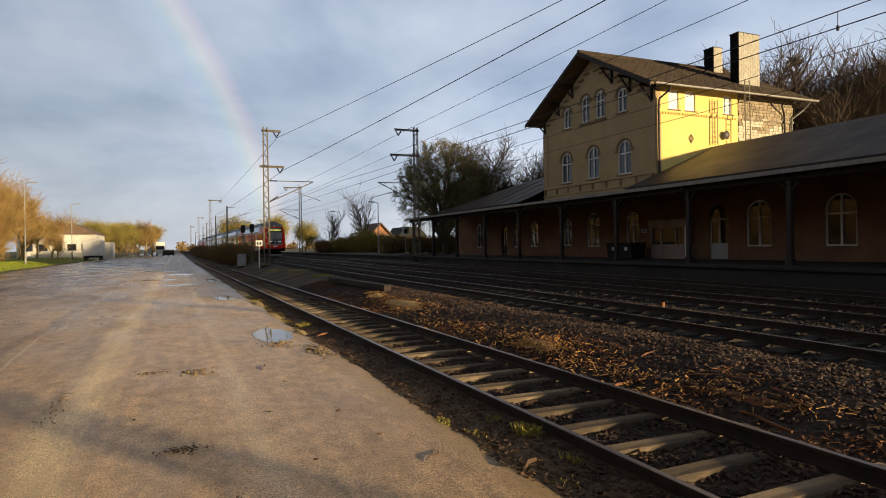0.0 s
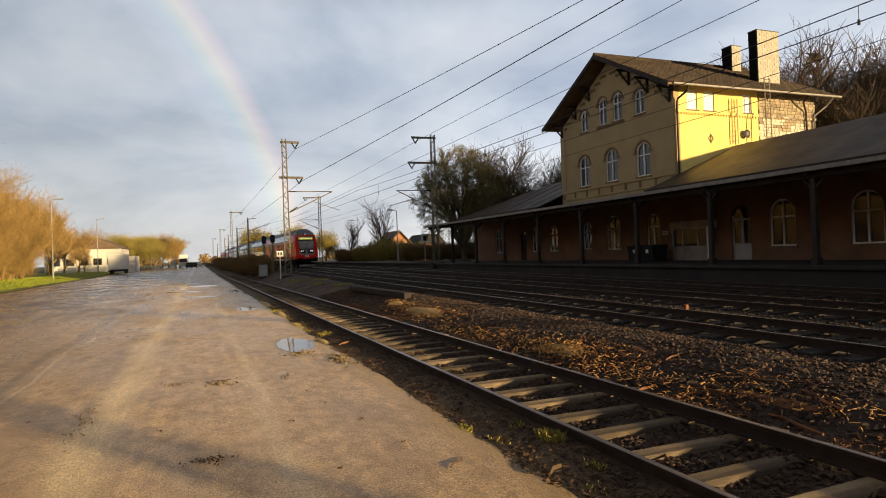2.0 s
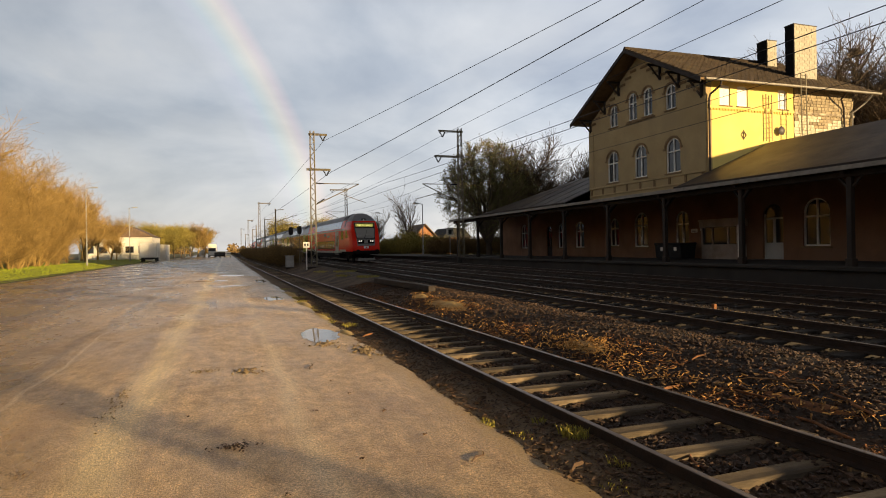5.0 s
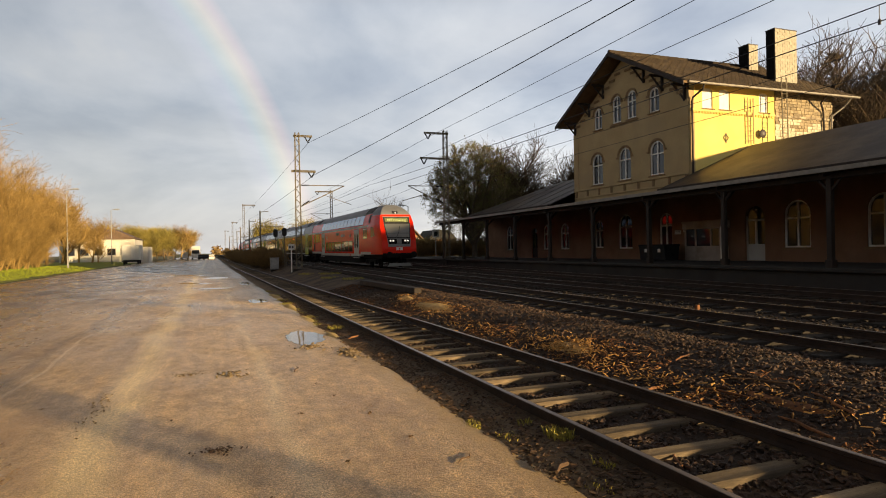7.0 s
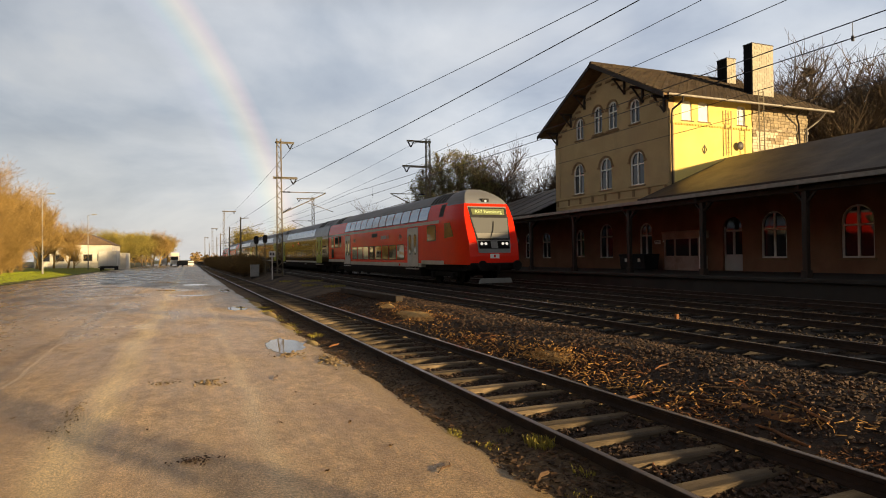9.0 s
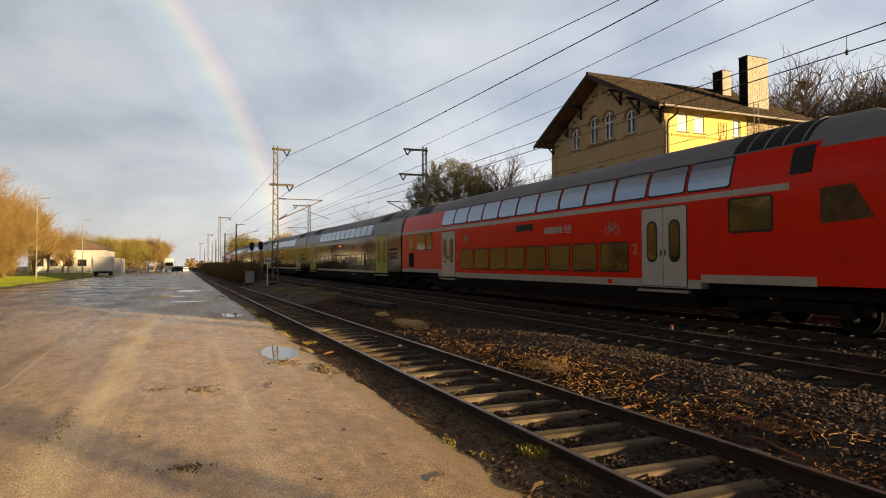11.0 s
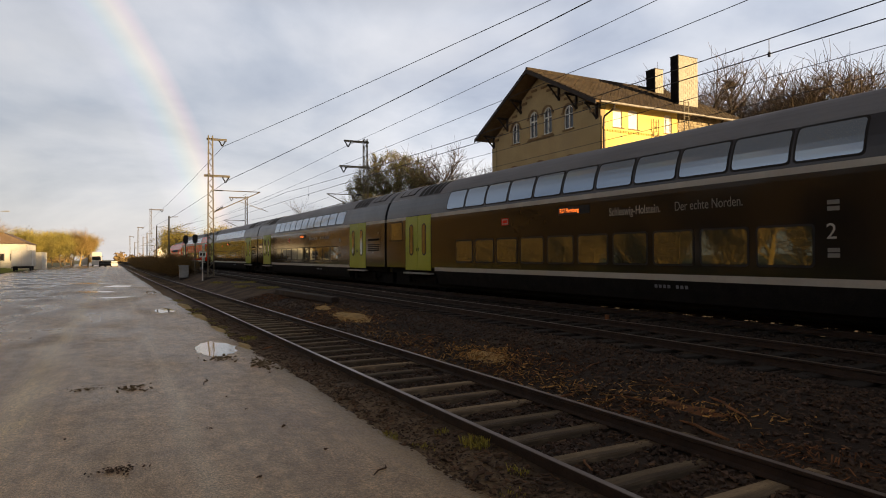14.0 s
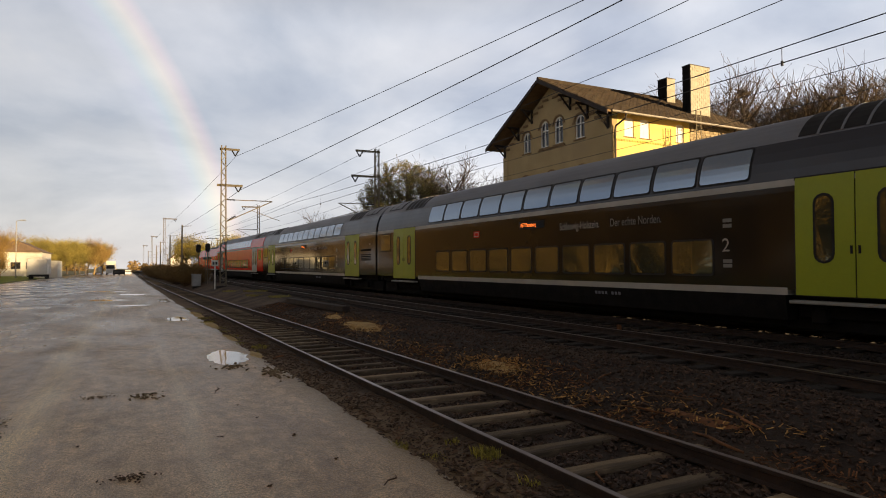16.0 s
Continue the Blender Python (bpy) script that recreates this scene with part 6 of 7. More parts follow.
# the budding tree at the end of the canopy and the bare ones behind
def dome_tree(label, at, seed, rx, rz, zc, twig_mat, leaf, group):
    """A broad round-headed tree whose limbs fan out of a short trunk and fill a dome."""
    rng = random.Random(seed)
    limbs, twigs, tips, twigs_ends = [], [], [], []

    def inside(p, k=1.0):
        q = Vector((p.x / rx, p.y / rx, (p.z - zc) / rz))
        wob = 1 + 0.16 * noise.noise(q.normalized() * 2.2 + Vector((seed, 0, 0)))
        return p if q.length <= k * wob else Vector((q.x * rx, q.y * rx, q.z * rz)) * (k * wob / q.length) + Vector((0, 0, zc))
    base = Vector((0, 0, 1.6))
    limbs.append(tube([Vector((0, 0, -0.3)), Vector((0.05, 0, 0.8)), base + Vector((0, 0, 0.6))], [0.40, 0.32, 0.26], 8, caps=False))
    for k in range(24):
        a = 2.4 * k + rng.uniform(-0.3, 0.3)
        up = 1 - 1.05 * (k + 0.5) / 24
        d = Vector((math.cos(a) * math.sqrt(max(1 - up * up, 0.02)), math.sin(a) * math.sqrt(max(1 - up * up, 0.02)), up))
        end = inside(Vector((d.x * rx, d.y * rx, zc + d.z * rz)) * 1.0, 0.82)
        pts = []
        for i in range(7):
            f = i / 6
            p = base.lerp(end, f) + Vector((0, 0, 1.2 * math.sin(f * math.pi))) + Vector((rng.gauss(0, 0.16), rng.gauss(0, 0.16), rng.gauss(0, 0.12))) * (1 if i else 0)
            pts.append(p)
        limbs.append(tube(pts, [0.16 - 0.021 * i for i in range(7)], 6, caps=False))
        for j in range(15):
            f = rng.uniform(0.25, 1.0) * 5.99
            p = pts[int(f)].lerp(pts[int(f) + 1], f % 1)
            out = (p - Vector((0, 0, zc * 0.6))).normalized()
            d2 = (out * 0.8 + Vector((rng.gauss(0, 0.6), rng.gauss(0, 0.6), rng.gauss(0.25, 0.5)))).normalized()
            ln = rng.uniform(1.3, 2.6)
            q1 = inside(p + d2 * ln * 0.5 + Vector((0, 0, 0.12)), 0.97)
            q2 = inside(p + d2 * ln + Vector((0, 0, 0.35)), 1.0)
            twigs.append(tube([p, q1, q2], [0.042, 0.03, 0.018], 4, caps=False))
            twigs_ends.append(((q1, q2),))
            for t in range(11):
                g = rng.uniform(0.2, 1.0)
                s = p.lerp(q1, g * 2) if g < 0.5 else q1.lerp(q2, g * 2 - 1)
                d3 = (d2 * 0.6 + Vector((rng.gauss(0, 0.6), rng.gauss(0, 0.6), rng.gauss(0.4, 0.5)))).normalized()
                e = s + d3 * rng.uniform(0.35, 0.95)
                twigs.append(tube([s, s.lerp(e, 0.5) + Vector((0, 0, 0.04)), e], [0.021, 0.017, 0.012], 3, caps=False))
                tips.append((e, d3))
                tips.append((s.lerp(e, 0.6), d3))
    ends = [Vector(t[0][-1]) for t in twigs_ends]
    for k in range(900):
        v = Vector((rng.gauss(0, 1), rng.gauss(0, 1), rng.gauss(0.25, 1))).normalized() * rng.uniform(0.72, 1.0)
        goal = inside(Vector((v.x * rx, v.y * rx, zc + v.z * rz)), 1.0)
        if goal.z < 2.2:
            continue
        near = min(ends, key=lambda e: (e - goal).length_squared)
        if (near - goal).length > 2.2:
            near = near.lerp(goal, 1 - 2.2 / (near - goal).length)
        twigs.append(tube([near, near.lerp(goal, 0.5) + Vector((0, 0, 0.1)), goal], [0.026, 0.02, 0.012], 3, caps=False))
        for j in range(5):
            s = near.lerp(goal, rng.uniform(0.3, 1.0))
            e = s + (v * 0.6 + Vector((rng.gauss(0, 0.5), rng.gauss(0, 0.5), rng.gauss(0.2, 0.4)))).normalized() * rng.uniform(0.25, 0.6)
            twigs.append(tube([s, e], [0.016, 0.009], 3, caps=False))
            tips.append((e, v))
    t = thing("budding_tree", label, "tree", at, group)
    part("trunk", join(*limbs), M_BARK, t, fix=False)
    part("crown", join(*twigs), twig_mat, t, fix=False)
    mat, per, size, scatter = leaf
    part("foliage", leaf_bits(rng, tips, per, size, scatter), mat, t, fix=False)
    return t


bud = dome_tree("broad tree coming into green bud beyond the canopy", turned(27.4, 63, 0.3, 1, 0), 41, 5.5, 6.0, 6.7, M_TWIG_BUD, (M_BUD, 3, 0.070, 0.10), "budding trees")
for x, y, s, rz in ((31.5, 66, 0.7, 190),):
    copy_thing(bud, turned(x, y, 0.3, s, rz))
grey = make_tree("bare_tree", "leafless grey-brown tree behind the station", "tree", turned(35, 64, 0.3, 1, 0), 51, 14.5, 0.95, 3, (24, 17, 11), M_TWIG, None, 0.0, 1, 0.015, "bare trees", 0.22, 1.0)
for x, y, s, rz in ((39, 66, 0.95, 100), (45, 41, 1.22, 30), (50, 37, 1.30, 140), (49.5, 44, 1.36, 250), (56, 38, 1.38, 60), (61, 42, 1.5, 310), (54, 31, 1.15, 200), (66, 36, 1.45, 20), (62, 33, 1.35, 170), (70, 40, 1.55, 285), (58, 45, 1.45, 330), (67, 30, 1.25, 110), (74, 36, 1.6, 215)):
    copy_thing(grey, turned(x, y, 0.3, s, rz))
slim = make_tree("bare_tree", "slender leafless tree behind the far platform", "tree", turned(29.9, 104, 0.3, 1, 0), 57, 12.0, 0.7, 3, (14, 8, 5), M_TWIG, None, 0.0, 1, 0.016, "slender bare trees", 0.2, 0.9)
for x, y, s, rz in ((27.0, 116, 0.8, 130), (18.5, 128, 0.7, 250)):
    copy_thing(slim, turned(x, y, 0.3, s, rz))
for x, y, s, rz in ((52, 50, 1.0, 0), (64, 40, 1.2, 150), (70, 33, 1.3, 260), (58, 33, 1.1, 90), (61, 27, 1.0, 310), (74, 44, 1.5, 20), (60, 36, 1.25, 230)):
    copy_thing(bud, turned(x, y, 0.3, s, rz))
nest = thing("bird_nest", "dark twig nest high in a bare tree", "nest")
rng = random.Random(5)
part("nest_twigs", join(*[tube([(48.5 + rng.gauss(0, 0.28), 36.5 + rng.gauss(0, 0.28), 17.0 + rng.gauss(0, 0.18)), (48.5 + rng.gauss(0, 0.32), 36.5 + rng.gauss(0, 0.32), 17.0 + rng.gauss(0, 0.2))], 0.03, 3) for k in range(120)]), M_BARK, nest, fix=False)

# brambles between siding and main line, hedge behind the platform
bramble = make_tree("bramble_bush", "dry brown bramble bush beside the tracks", "bush", turned(6.2, 66, -0.1, 1, 0), 61, 2.4, 1.1, 2, (8, 7), M_BRAMBLE, (M_BRAMBLE, 6, 0.06, 0.12), 0.12, 22, 0.012, "bramble bushes")
rng = random.Random(8)
for k in range(30):
    y = 69 + k * 3.6 + rng.uniform(-0.8, 0.8)
    copy_thing(bramble, turned(6.0 + rng.uniform(-0.5, 0.6) - 0.006 * (y - 66), y, -0.25, rng.uniform(0.85, 1.2), rng.uniform(0, 360)))
hedge = make_tree("hedge_bush", "reddish brown leafless hedge bush behind the platform", "bush", turned(27, 96, 0.3, 1, 0), 71, 2.7, 1.0, 2, (8, 7), M_BRAMBLE, (M_BRAMBLE, 7, 0.07, 0.16), 0.08, 22, 0.012, "hedge bushes")
for k in range(22):
    copy_thing(hedge, turned(21.5 + k * 1.05, 98 - 0.25 * k + rng.uniform(-0.6, 0.6), 0.3, rng.uniform(0.85, 1.1), rng.uniform(0, 360)))
for k in range(9):
    copy_thing(hedge, turned(23.8 + 1.35 * k, 71.5 + rng.uniform(-1, 1), 0.4, rng.uniform(0.75, 0.95), rng.uniform(0, 360)))
golden = make_tree("spring_bush", "golden yellow spring bush behind the far platform", "bush", turned(25.2, 91, 0.3, 1, 0), 81, 3.6, 1.0, 2, (8, 7), M_TWIG_WARM, (M_BUD_YELLOW, 8, 0.10, 0.22), 0.04, 22, 0.012, "golden bushes")
for x, y, s, rz in ((27.4, 92.5, 1.1, 70), (29.4, 91, 0.95, 160), (23.4, 93, 0.8, 250), (31.2, 93, 0.9, 300)):
    copy_thing(golden, turned(x, y, 0.3, s, rz))
far_wood = []
for k in range(320):
    a = rng.uniform(-0.75, 0.95)
    d = rng.uniform(420, 700)
    far_wood.append(leaf_bits(rng, [(Vector((d * math.sin(a), d * math.cos(a), rng.uniform(0.5, 3.5))), None)], 70, 1.3, 1.5))
tagged(part("far_wood", join(*far_wood), M_BRAMBLE, fix=False), "hazy line of distant bare woodland", "woodland", kind="stuff")

# grass verge beyond the road
def verge_z(x, y):
    return 0.02 + 0.42 * smooth01(-13.2, -17.5, x) + 0.04 * noise.noise((x, y, 4))


xs_v = [-45, -35, -28, -23, -20, -18, -17, -16.2, -15.4, -14.8, -14.2, -13.7, -13.2]
verge = tagged(part("grass_verge", grid(xs_v, spaced(20, 150, 60, 1.5, 1.05), lambda x, y: verge_z(x - 0.012 * -max(y, 0) * 0.4, y)), M_LAWN, smooth=True), "bright green mown grass verge along the road", "grass", kind="structure")
rng = random.Random(12)
V, F = [], []
for k in range(9000):
    x, y = rng.uniform(-20, -13.9), rng.uniform(40, 95)
    z = verge_z(x + 0.0048 * y, y)
    a, hgt = rng.uniform(0, 6.28), rng.uniform(0.05, 0.12)
    dx, dy = 0.03 * math.cos(a), 0.03 * math.sin(a)
    n = len(V)
    V += [(x - dx, y - dy, z), (x + dx, y + dy, z), (x + rng.gauss(0, 0.05), y + rng.gauss(0, 0.05), z + hgt)]
    F.append((n, n + 1, n + 2))
tagged(part("verge_blades", (V, F), M_LAWN, fix=False), "short green grass blades on the verge", "grass", kind="stuff")

# ---- street lamps, signals and signs ----
def street_lamp(label, x, y, z, h, side=1):
    l = thing("street_lamp", label, "street lamp", (x, y, z), group="street lamps")
    part("pole", tube([(0, 0, -0.3), (0, 0, 1.2), (0, 0, 1.25), (0, 0, h)], [0.11, 0.11, 0.075, 0.055], 8), M_GALV, l)
    part("arm", tube([(0, 0, h), (side * 0.35, 0, h + 0.12), (side * 0.7, 0, h + 0.14)], 0.04, 6), M_GALV, l)
    part("lamp_head", prism([(side * 0.55, h + 0.08), (side * 1.35, h + 0.12), (side * 1.3, h + 0.26), (side * 0.6, h + 0.24)], -0.14, 0.14, "y"), M_GALV, l)


street_lamp("grey street lamp on the grass verge", -16.2, 87, 0.35, 9.4)
street_lamp("grey street lamp further down the road", -16.0, 122, 0.4, 9.2)
street_lamp("grey lamp post on the far platform", 24.6, 100, 0.8, 6.6, -1)
street_lamp("grey lamp post on the platform behind the filming spot", 19.6, -11.2, 0.8, 6.8, -1)
street_lamp("tall grey lamp post on the platform", 25.0, 79.5, 0.8, 6.7, -1)

M_SIGNBLACK = material("matt_black_board", (0.012, 0.012, 0.013), (0.009, 0.009, 0.010), scale=3, rough=0.7, bump=0.02)
for x, y in ((6.45, 66.5), (7.0, 63.5)):
    s = thing("railway_signal", "small black signal head on a slim post", "signal", (x, y, 0.0), group="track signals")
    part("post", tube([(0, 0, -0.2), (0, 0, 3.9)], 0.06, 8), M_STEEL, s)
    part("signal_head", prism([(-0.22, 3.45), (-0.12, 3.3), (0.12, 3.3), (0.22, 3.45), (0.22, 4.0), (0.12, 4.12), (-0.12, 4.12), (-0.22, 4.0)], -0.10, 0.06, "y"), M_SIGNBLACK, s)
    part("lens", disc(0, -0.10, 3.72, 0.07, 0.03), M_RUBBER, s)
    part("ladder", join(beam((0.18, 0.1, 0.2), (0.18, 0.1, 3.3), 0.03), beam((-0.18, 0.1, 0.2), (-0.18, 0.1, 3.3), 0.03)), M_STEEL, s)
cab_box = thing("relay_cabinet", "small grey trackside relay cabinet", "cabinet", (5.95, 63.0, -0.1))
part("body", box(-0.40, 0.40, -0.3, 0.3, 0.15, 1.25, 0.03), M_GALV, cab_box)
part("plinth", box(-0.36, 0.36, -0.26, 0.26, -0.2, 0.15), M_PLATFORM, cab_box)
part("roof_plate", box(-0.45, 0.45, -0.35, 0.35, 1.25, 1.30, 0.01), M_GALV, cab_box)
km = thing("track_sign", "white square track sign on a pale post", "sign", (6.35, 52.6, -0.05))
part("post", tube([(0, 0, -0.3), (0, 0, 2.0)], 0.05, 8), M_WHITE, km)
part("plate", box(-0.26, 0.26, -0.05, -0.02, 1.95, 2.42, 0.008), M_WHITE, km)
for a in (-0.12, 0.10):
    part("sign_mark", box(a - 0.07, a + 0.07, -0.058, -0.052, 2.08, 2.30), M_SIGNBLACK, km)
ps = thing("platform_sign", "pale square sign on a post at the platform", "sign", (23.95, 66.0, 0.85))
part("post", tube([(0, 0, 0), (0, 0, 3.0)], 0.05, 8), M_GALV, ps)
part("plate", box(-0.42, 0.42, -0.05, -0.01, 2.2, 3.1, 0.01), M_WHITE, ps)
part("sign_mark", box(-0.2, 0.2, -0.058, -0.052, 2.3, 2.85), M_SIGNBLACK, ps)
shed = thing("platform_cabinet", "pale grey cabinet on the far platform", "cabinet", (25.4, 100.5, 0.85))
part("body", box(-0.35, 0.35, -0.3, 0.3, 0, 1.5, 0.03), M_DOORGREY, shed)
peg = thing("marker_peg", "short orange-brown wooden peg between the rails", "peg", (11.2, 12.1, 0.08))
part("peg", box(-0.045, 0.045, -0.045, 0.045, 0, 0.17, 0.01), material("orange_peg_wood", (0.22, 0.085, 0.03), (0.15, 0.06, 0.022), scale=6, rough=0.8), peg)

# ---- far buildings and vehicles ----
M_RENDERWALL = material("white_render", (0.74, 0.70, 0.62), (0.64, 0.60, 0.52), scale=0.5, rough=0.85, bump=0.05, fine=20, dirt=(0.55, 0.50, 0.42), dirt_scale=0.3)
M_ROOFBROWN = material("brown_sheet_roof", (0.16, 0.10, 0.065), (0.12, 0.08, 0.05), scale=1.0, rough=0.7, bump=0.1, fine=15)
M_REDBRICK = material("red_brick_gable", (0.42, 0.20, 0.09), (0.34, 0.15, 0.07), scale=1.5, rough=0.85, bump=0.3, fine=14)
hall = thing("workshop_building", "long low white rendered building behind the trees", "building")
part("wall", box(-27.5, -14.2, 140, 156, 0, 5.0), M_RENDERWALL, hall)
part("roof", prism([(-28, 4.95), (-13.8, 4.95), (-18.2, 7.1), (-22, 7.1)], 139.5, 156.5, "y"), M_ROOFBROWN, hall)
part("annex", box(-14.2, -12.2, 146, 156, 0, 3.4), M_RENDERWALL, hall)
for k in range(5):
    w = part("window", box(-26.3 + 2.4 * k, -24.9 + 2.4 * k, 139.93, 140.02, 1.8, 3.0), M_WINDOW, hall)
    part("frame", box(-26.4 + 2.4 * k, -24.8 + 2.4 * k, 139.96, 140.01, 1.7, 3.1), M_GALV, w)
fence = thing("white_fence", "low pale fence in front of the workshop", "fence")
for k in range(15):
    part("post", box(-24.5 + 0.7 * k, -24.35 + 0.7 * k, 136.0, 136.1, 0.2, 1.5), M_RENDERWALL, fence)
part("rail", box(-24.5, -14.5, 136.02, 136.06, 1.15, 1.3), M_RENDERWALL, fence)
trailer = thing("box_trailer", "white box trailer parked at the roadside", "trailer", (-12.7, 118.5, 0.1))
part("box", box(-1.4, 1.4, 0, 5.5, 0.75, 3.35, 0.05), M_RENDERWALL, trailer)
part("rear_door", join(box(-1.3, -0.03, -0.04, -0.005, 0.85, 3.25, 0.01), box(0.03, 1.3, -0.04, -0.005, 0.85, 3.25, 0.01)), M_WHITE, trailer)
part("bumper", box(-1.35, 1.35, -0.15, 0.05, 0.42, 0.6, 0.02), M_SIGNBLACK, trailer)
part("chassis", box(-1.0, 1.0, 0.1, 5.4, 0.5, 0.75), M_SIGNBLACK, trailer)
for s in (-1.1, 1.1):
    for y in (1.2, 4.2):
        part("wheel", tube([(s - 0.13, y, 0.38), (s + 0.13, y, 0.38)], 0.38, 14), M_RUBBER, trailer)
lorry = thing("lorry", "distant white lorry with dark cab on the road", "lorry", (-4.1, 210, road_z(-4.1, 210)))
part("box", box(-1.25, 1.25, 2.5, 9.5, 1.1, 4.2, 0.05), M_RENDERWALL, lorry)
part("cab", prism([(0, 0.6), (0, 1.9), (0.35, 3.1), (2.2, 3.1), (2.2, 0.6)], -1.2, 1.2, "x"), M_WHITE, lorry)
part("windscreen", prism([(-0.02, 1.9), (0.32, 3.0), (0.36, 3.0), (0.02, 1.9)], -1.1, 1.1, "x"), M_WINDOW, lorry)
part("chassis", box(-1.1, 1.1, 0.2, 9.3, 0.5, 1.1), M_SIGNBLACK, lorry)
for y in (1.2, 7.0, 8.3):
    for s in (-1.05, 1.05):
        part("wheel", tube([(s - 0.15, y, 0.5), (s + 0.15, y, 0.5)], 0.5, 14), M_RUBBER, lorry)
for x, y, col, lab in ((-7.4, 214, M_WHITE, "distant white delivery van on the road"), (-1.1, 208, M_SIGNBLACK, "distant dark car on the road"), (-2.4, 203, M_SIGNBLACK, "distant dark machine beside the lorry"), (0.6, 216, M_WHITE, "distant white car near the siding")):
    v = thing("parked_car", lab, "car", (x, y, road_z(x, y)), group="distant vehicles")
    body = [(0, 0.35), (0, 1.0), (1.0, 1.1), (1.6, 1.65), (3.6, 1.7), (4.3, 1.1), (4.4, 0.4)] if col is not M_WHITE or x > 0 else [(0, 0.35), (0, 1.3), (0.6, 2.3), (4.6, 2.35), (4.7, 0.4)]
    part("body", prism(body, -0.9, 0.9, "x"), col, v)
    part("windows", prism([(p * 0.6 + 1.0, q * 0.35 + 0.95) for p, q in body], -0.92, 0.92, "x"), M_WINDOW, v)
    for s in (-0.8, 0.8):
        for yy in (0.9, 3.5):
            part("wheel", tube([(s - 0.1, yy, 0.33), (s + 0.1, yy, 0.33)], 0.33, 12), M_RUBBER, v)
cottage = thing("gable_house", "red brick gabled house behind the hedge", "house", (38.6, 121, 0.2))
part("wall", prism([(-3.4, 0), (3.6, 0), (3.6, 2.2), (-0.1, 6.0), (-3.4, 2.6)], 0, 9, "y"), M_REDBRICK, cottage)
for s in (-1, 1):
    part("roof", prism([(-0.1, 6.1), (s * 4.0, 1.95), (s * 4.0, 2.15), (-0.1, 6.4)], -0.5, 9.5, "y"), M_ROOFBROWN, cottage)
for x0, z0 in ((-0.8, 3.0), (0.7, 2.9)):
    w = part("window", box(x0, x0 + 0.8, -0.03, 0.05, z0, z0 + 0.9), M_WINDOW, cottage)
    part("frame", join(box(x0 - 0.08, x0, -0.06, 0.02, z0 - 0.08, z0 + 0.98), box(x0 + 0.8, x0 + 0.88, -0.06, 0.02, z0 - 0.08, z0 + 0.98), box(x0, x0 + 0.8, -0.06, 0.02, z0 - 0.08, z0), box(x0, x0 + 0.8, -0.06, 0.02, z0 + 0.9, z0 + 0.98)), M_WHITE, w)
cott2 = thing("gable_house", "dark roofed house partly behind the tree", "house", (46.5, 124, 0.2))
part("wall", box(-3, 3, 0, 8, 0, 3.6), M_REDBRICK, cott2)
part("roof", prism([(-3.4, 3.5), (3.4, 3.5), (1.5, 5.6), (-1.5, 5.6)], -0.4, 8.4, "y"), M_SIGNBLACK, cott2)
farhouse = thing("gable_house", "small white house far down the line", "house", (16.8, 235, 0.2))
part("wall", prism([(-3.5, 0), (3.5, 0), (3.5, 4.5), (0, 7.5), (-3.5, 4.5)], 0, 8, "y"), M_RENDERWALL, farhouse)
for s in (-1, 1):
    part("roof", prism([(0, 7.5), (s * 4, 4.2), (s * 4, 4.5), (0, 7.9)], -0.4, 8.4, "y"), M_ROOFBROWN, farhouse)

# ---- loose things on the ground ----
M_CHIP = material("splintered_wood", (0.27, 0.112, 0.040), (0.08, 0.036, 0.016), scale=4, rough=0.85, bump=0.2, fine=50, island=0.6, world=True)
M_SAWDUST = material("pale_sawdust", (0.64, 0.45, 0.19), (0.42, 0.28, 0.115), scale=3, rough=0.95, bump=0.8, fine=45, world=True)
M_FRESH = material("fresh_wood_chips", (0.52, 0.29, 0.085), (0.24, 0.120, 0.040), scale=4, rough=0.85, bump=0.1, fine=50, island=0.5, world=True)
M_LEAF = material("dead_leaves", (0.13, 0.072, 0.036), (0.055, 0.033, 0.021), scale=5, rough=0.85, bump=0.1, island=0.6, world=True)
M_GRASS = material("yellow_green_grass", (0.40, 0.335, 0.06), (0.24, 0.21, 0.04), scale=5, rough=0.85, bump=0, island=0.4, world=True)
M_WATER = glass_pane("puddle_water", (0.10, 0.082, 0.062), rough=0.04, spec=0.35)


def rocks(rng, count, place, size, flat=0.75):
    """Angular stones, eight faces each, as one joined mesh."""
    base = [(1, 0, 0), (-1, 0, 0), (0, 1, 0), (0, -1, 0), (0, 0, 1), (0, 0, -1)]
    faces = [(0, 2, 4), (2, 1, 4), (1, 3, 4), (3, 0, 4), (2, 0, 5), (1, 2, 5), (3, 1, 5), (0, 3, 5)]
    V, F = [], []
    for k in range(count):
        x, y, z = place(rng)
        s = size * rng.uniform(0.5, 1.35)
        rot = Euler((rng.uniform(-0.7, 0.7), rng.uniform(-0.7, 0.7), rng.uniform(0, 6.28))).to_matrix()
        n = len(V)
        for b in base:
            q = rot @ (Vector((b[0] * rng.uniform(0.7, 1.25), b[1] * rng.uniform(0.55, 1.0), b[2] * flat * rng.uniform(0.6, 1.0))) * s)
            V.append((x + q.x, y + q.y, z + q.z))
        F += [(a + n, b + n, c + n) for a, b, c in faces]
    return V, F


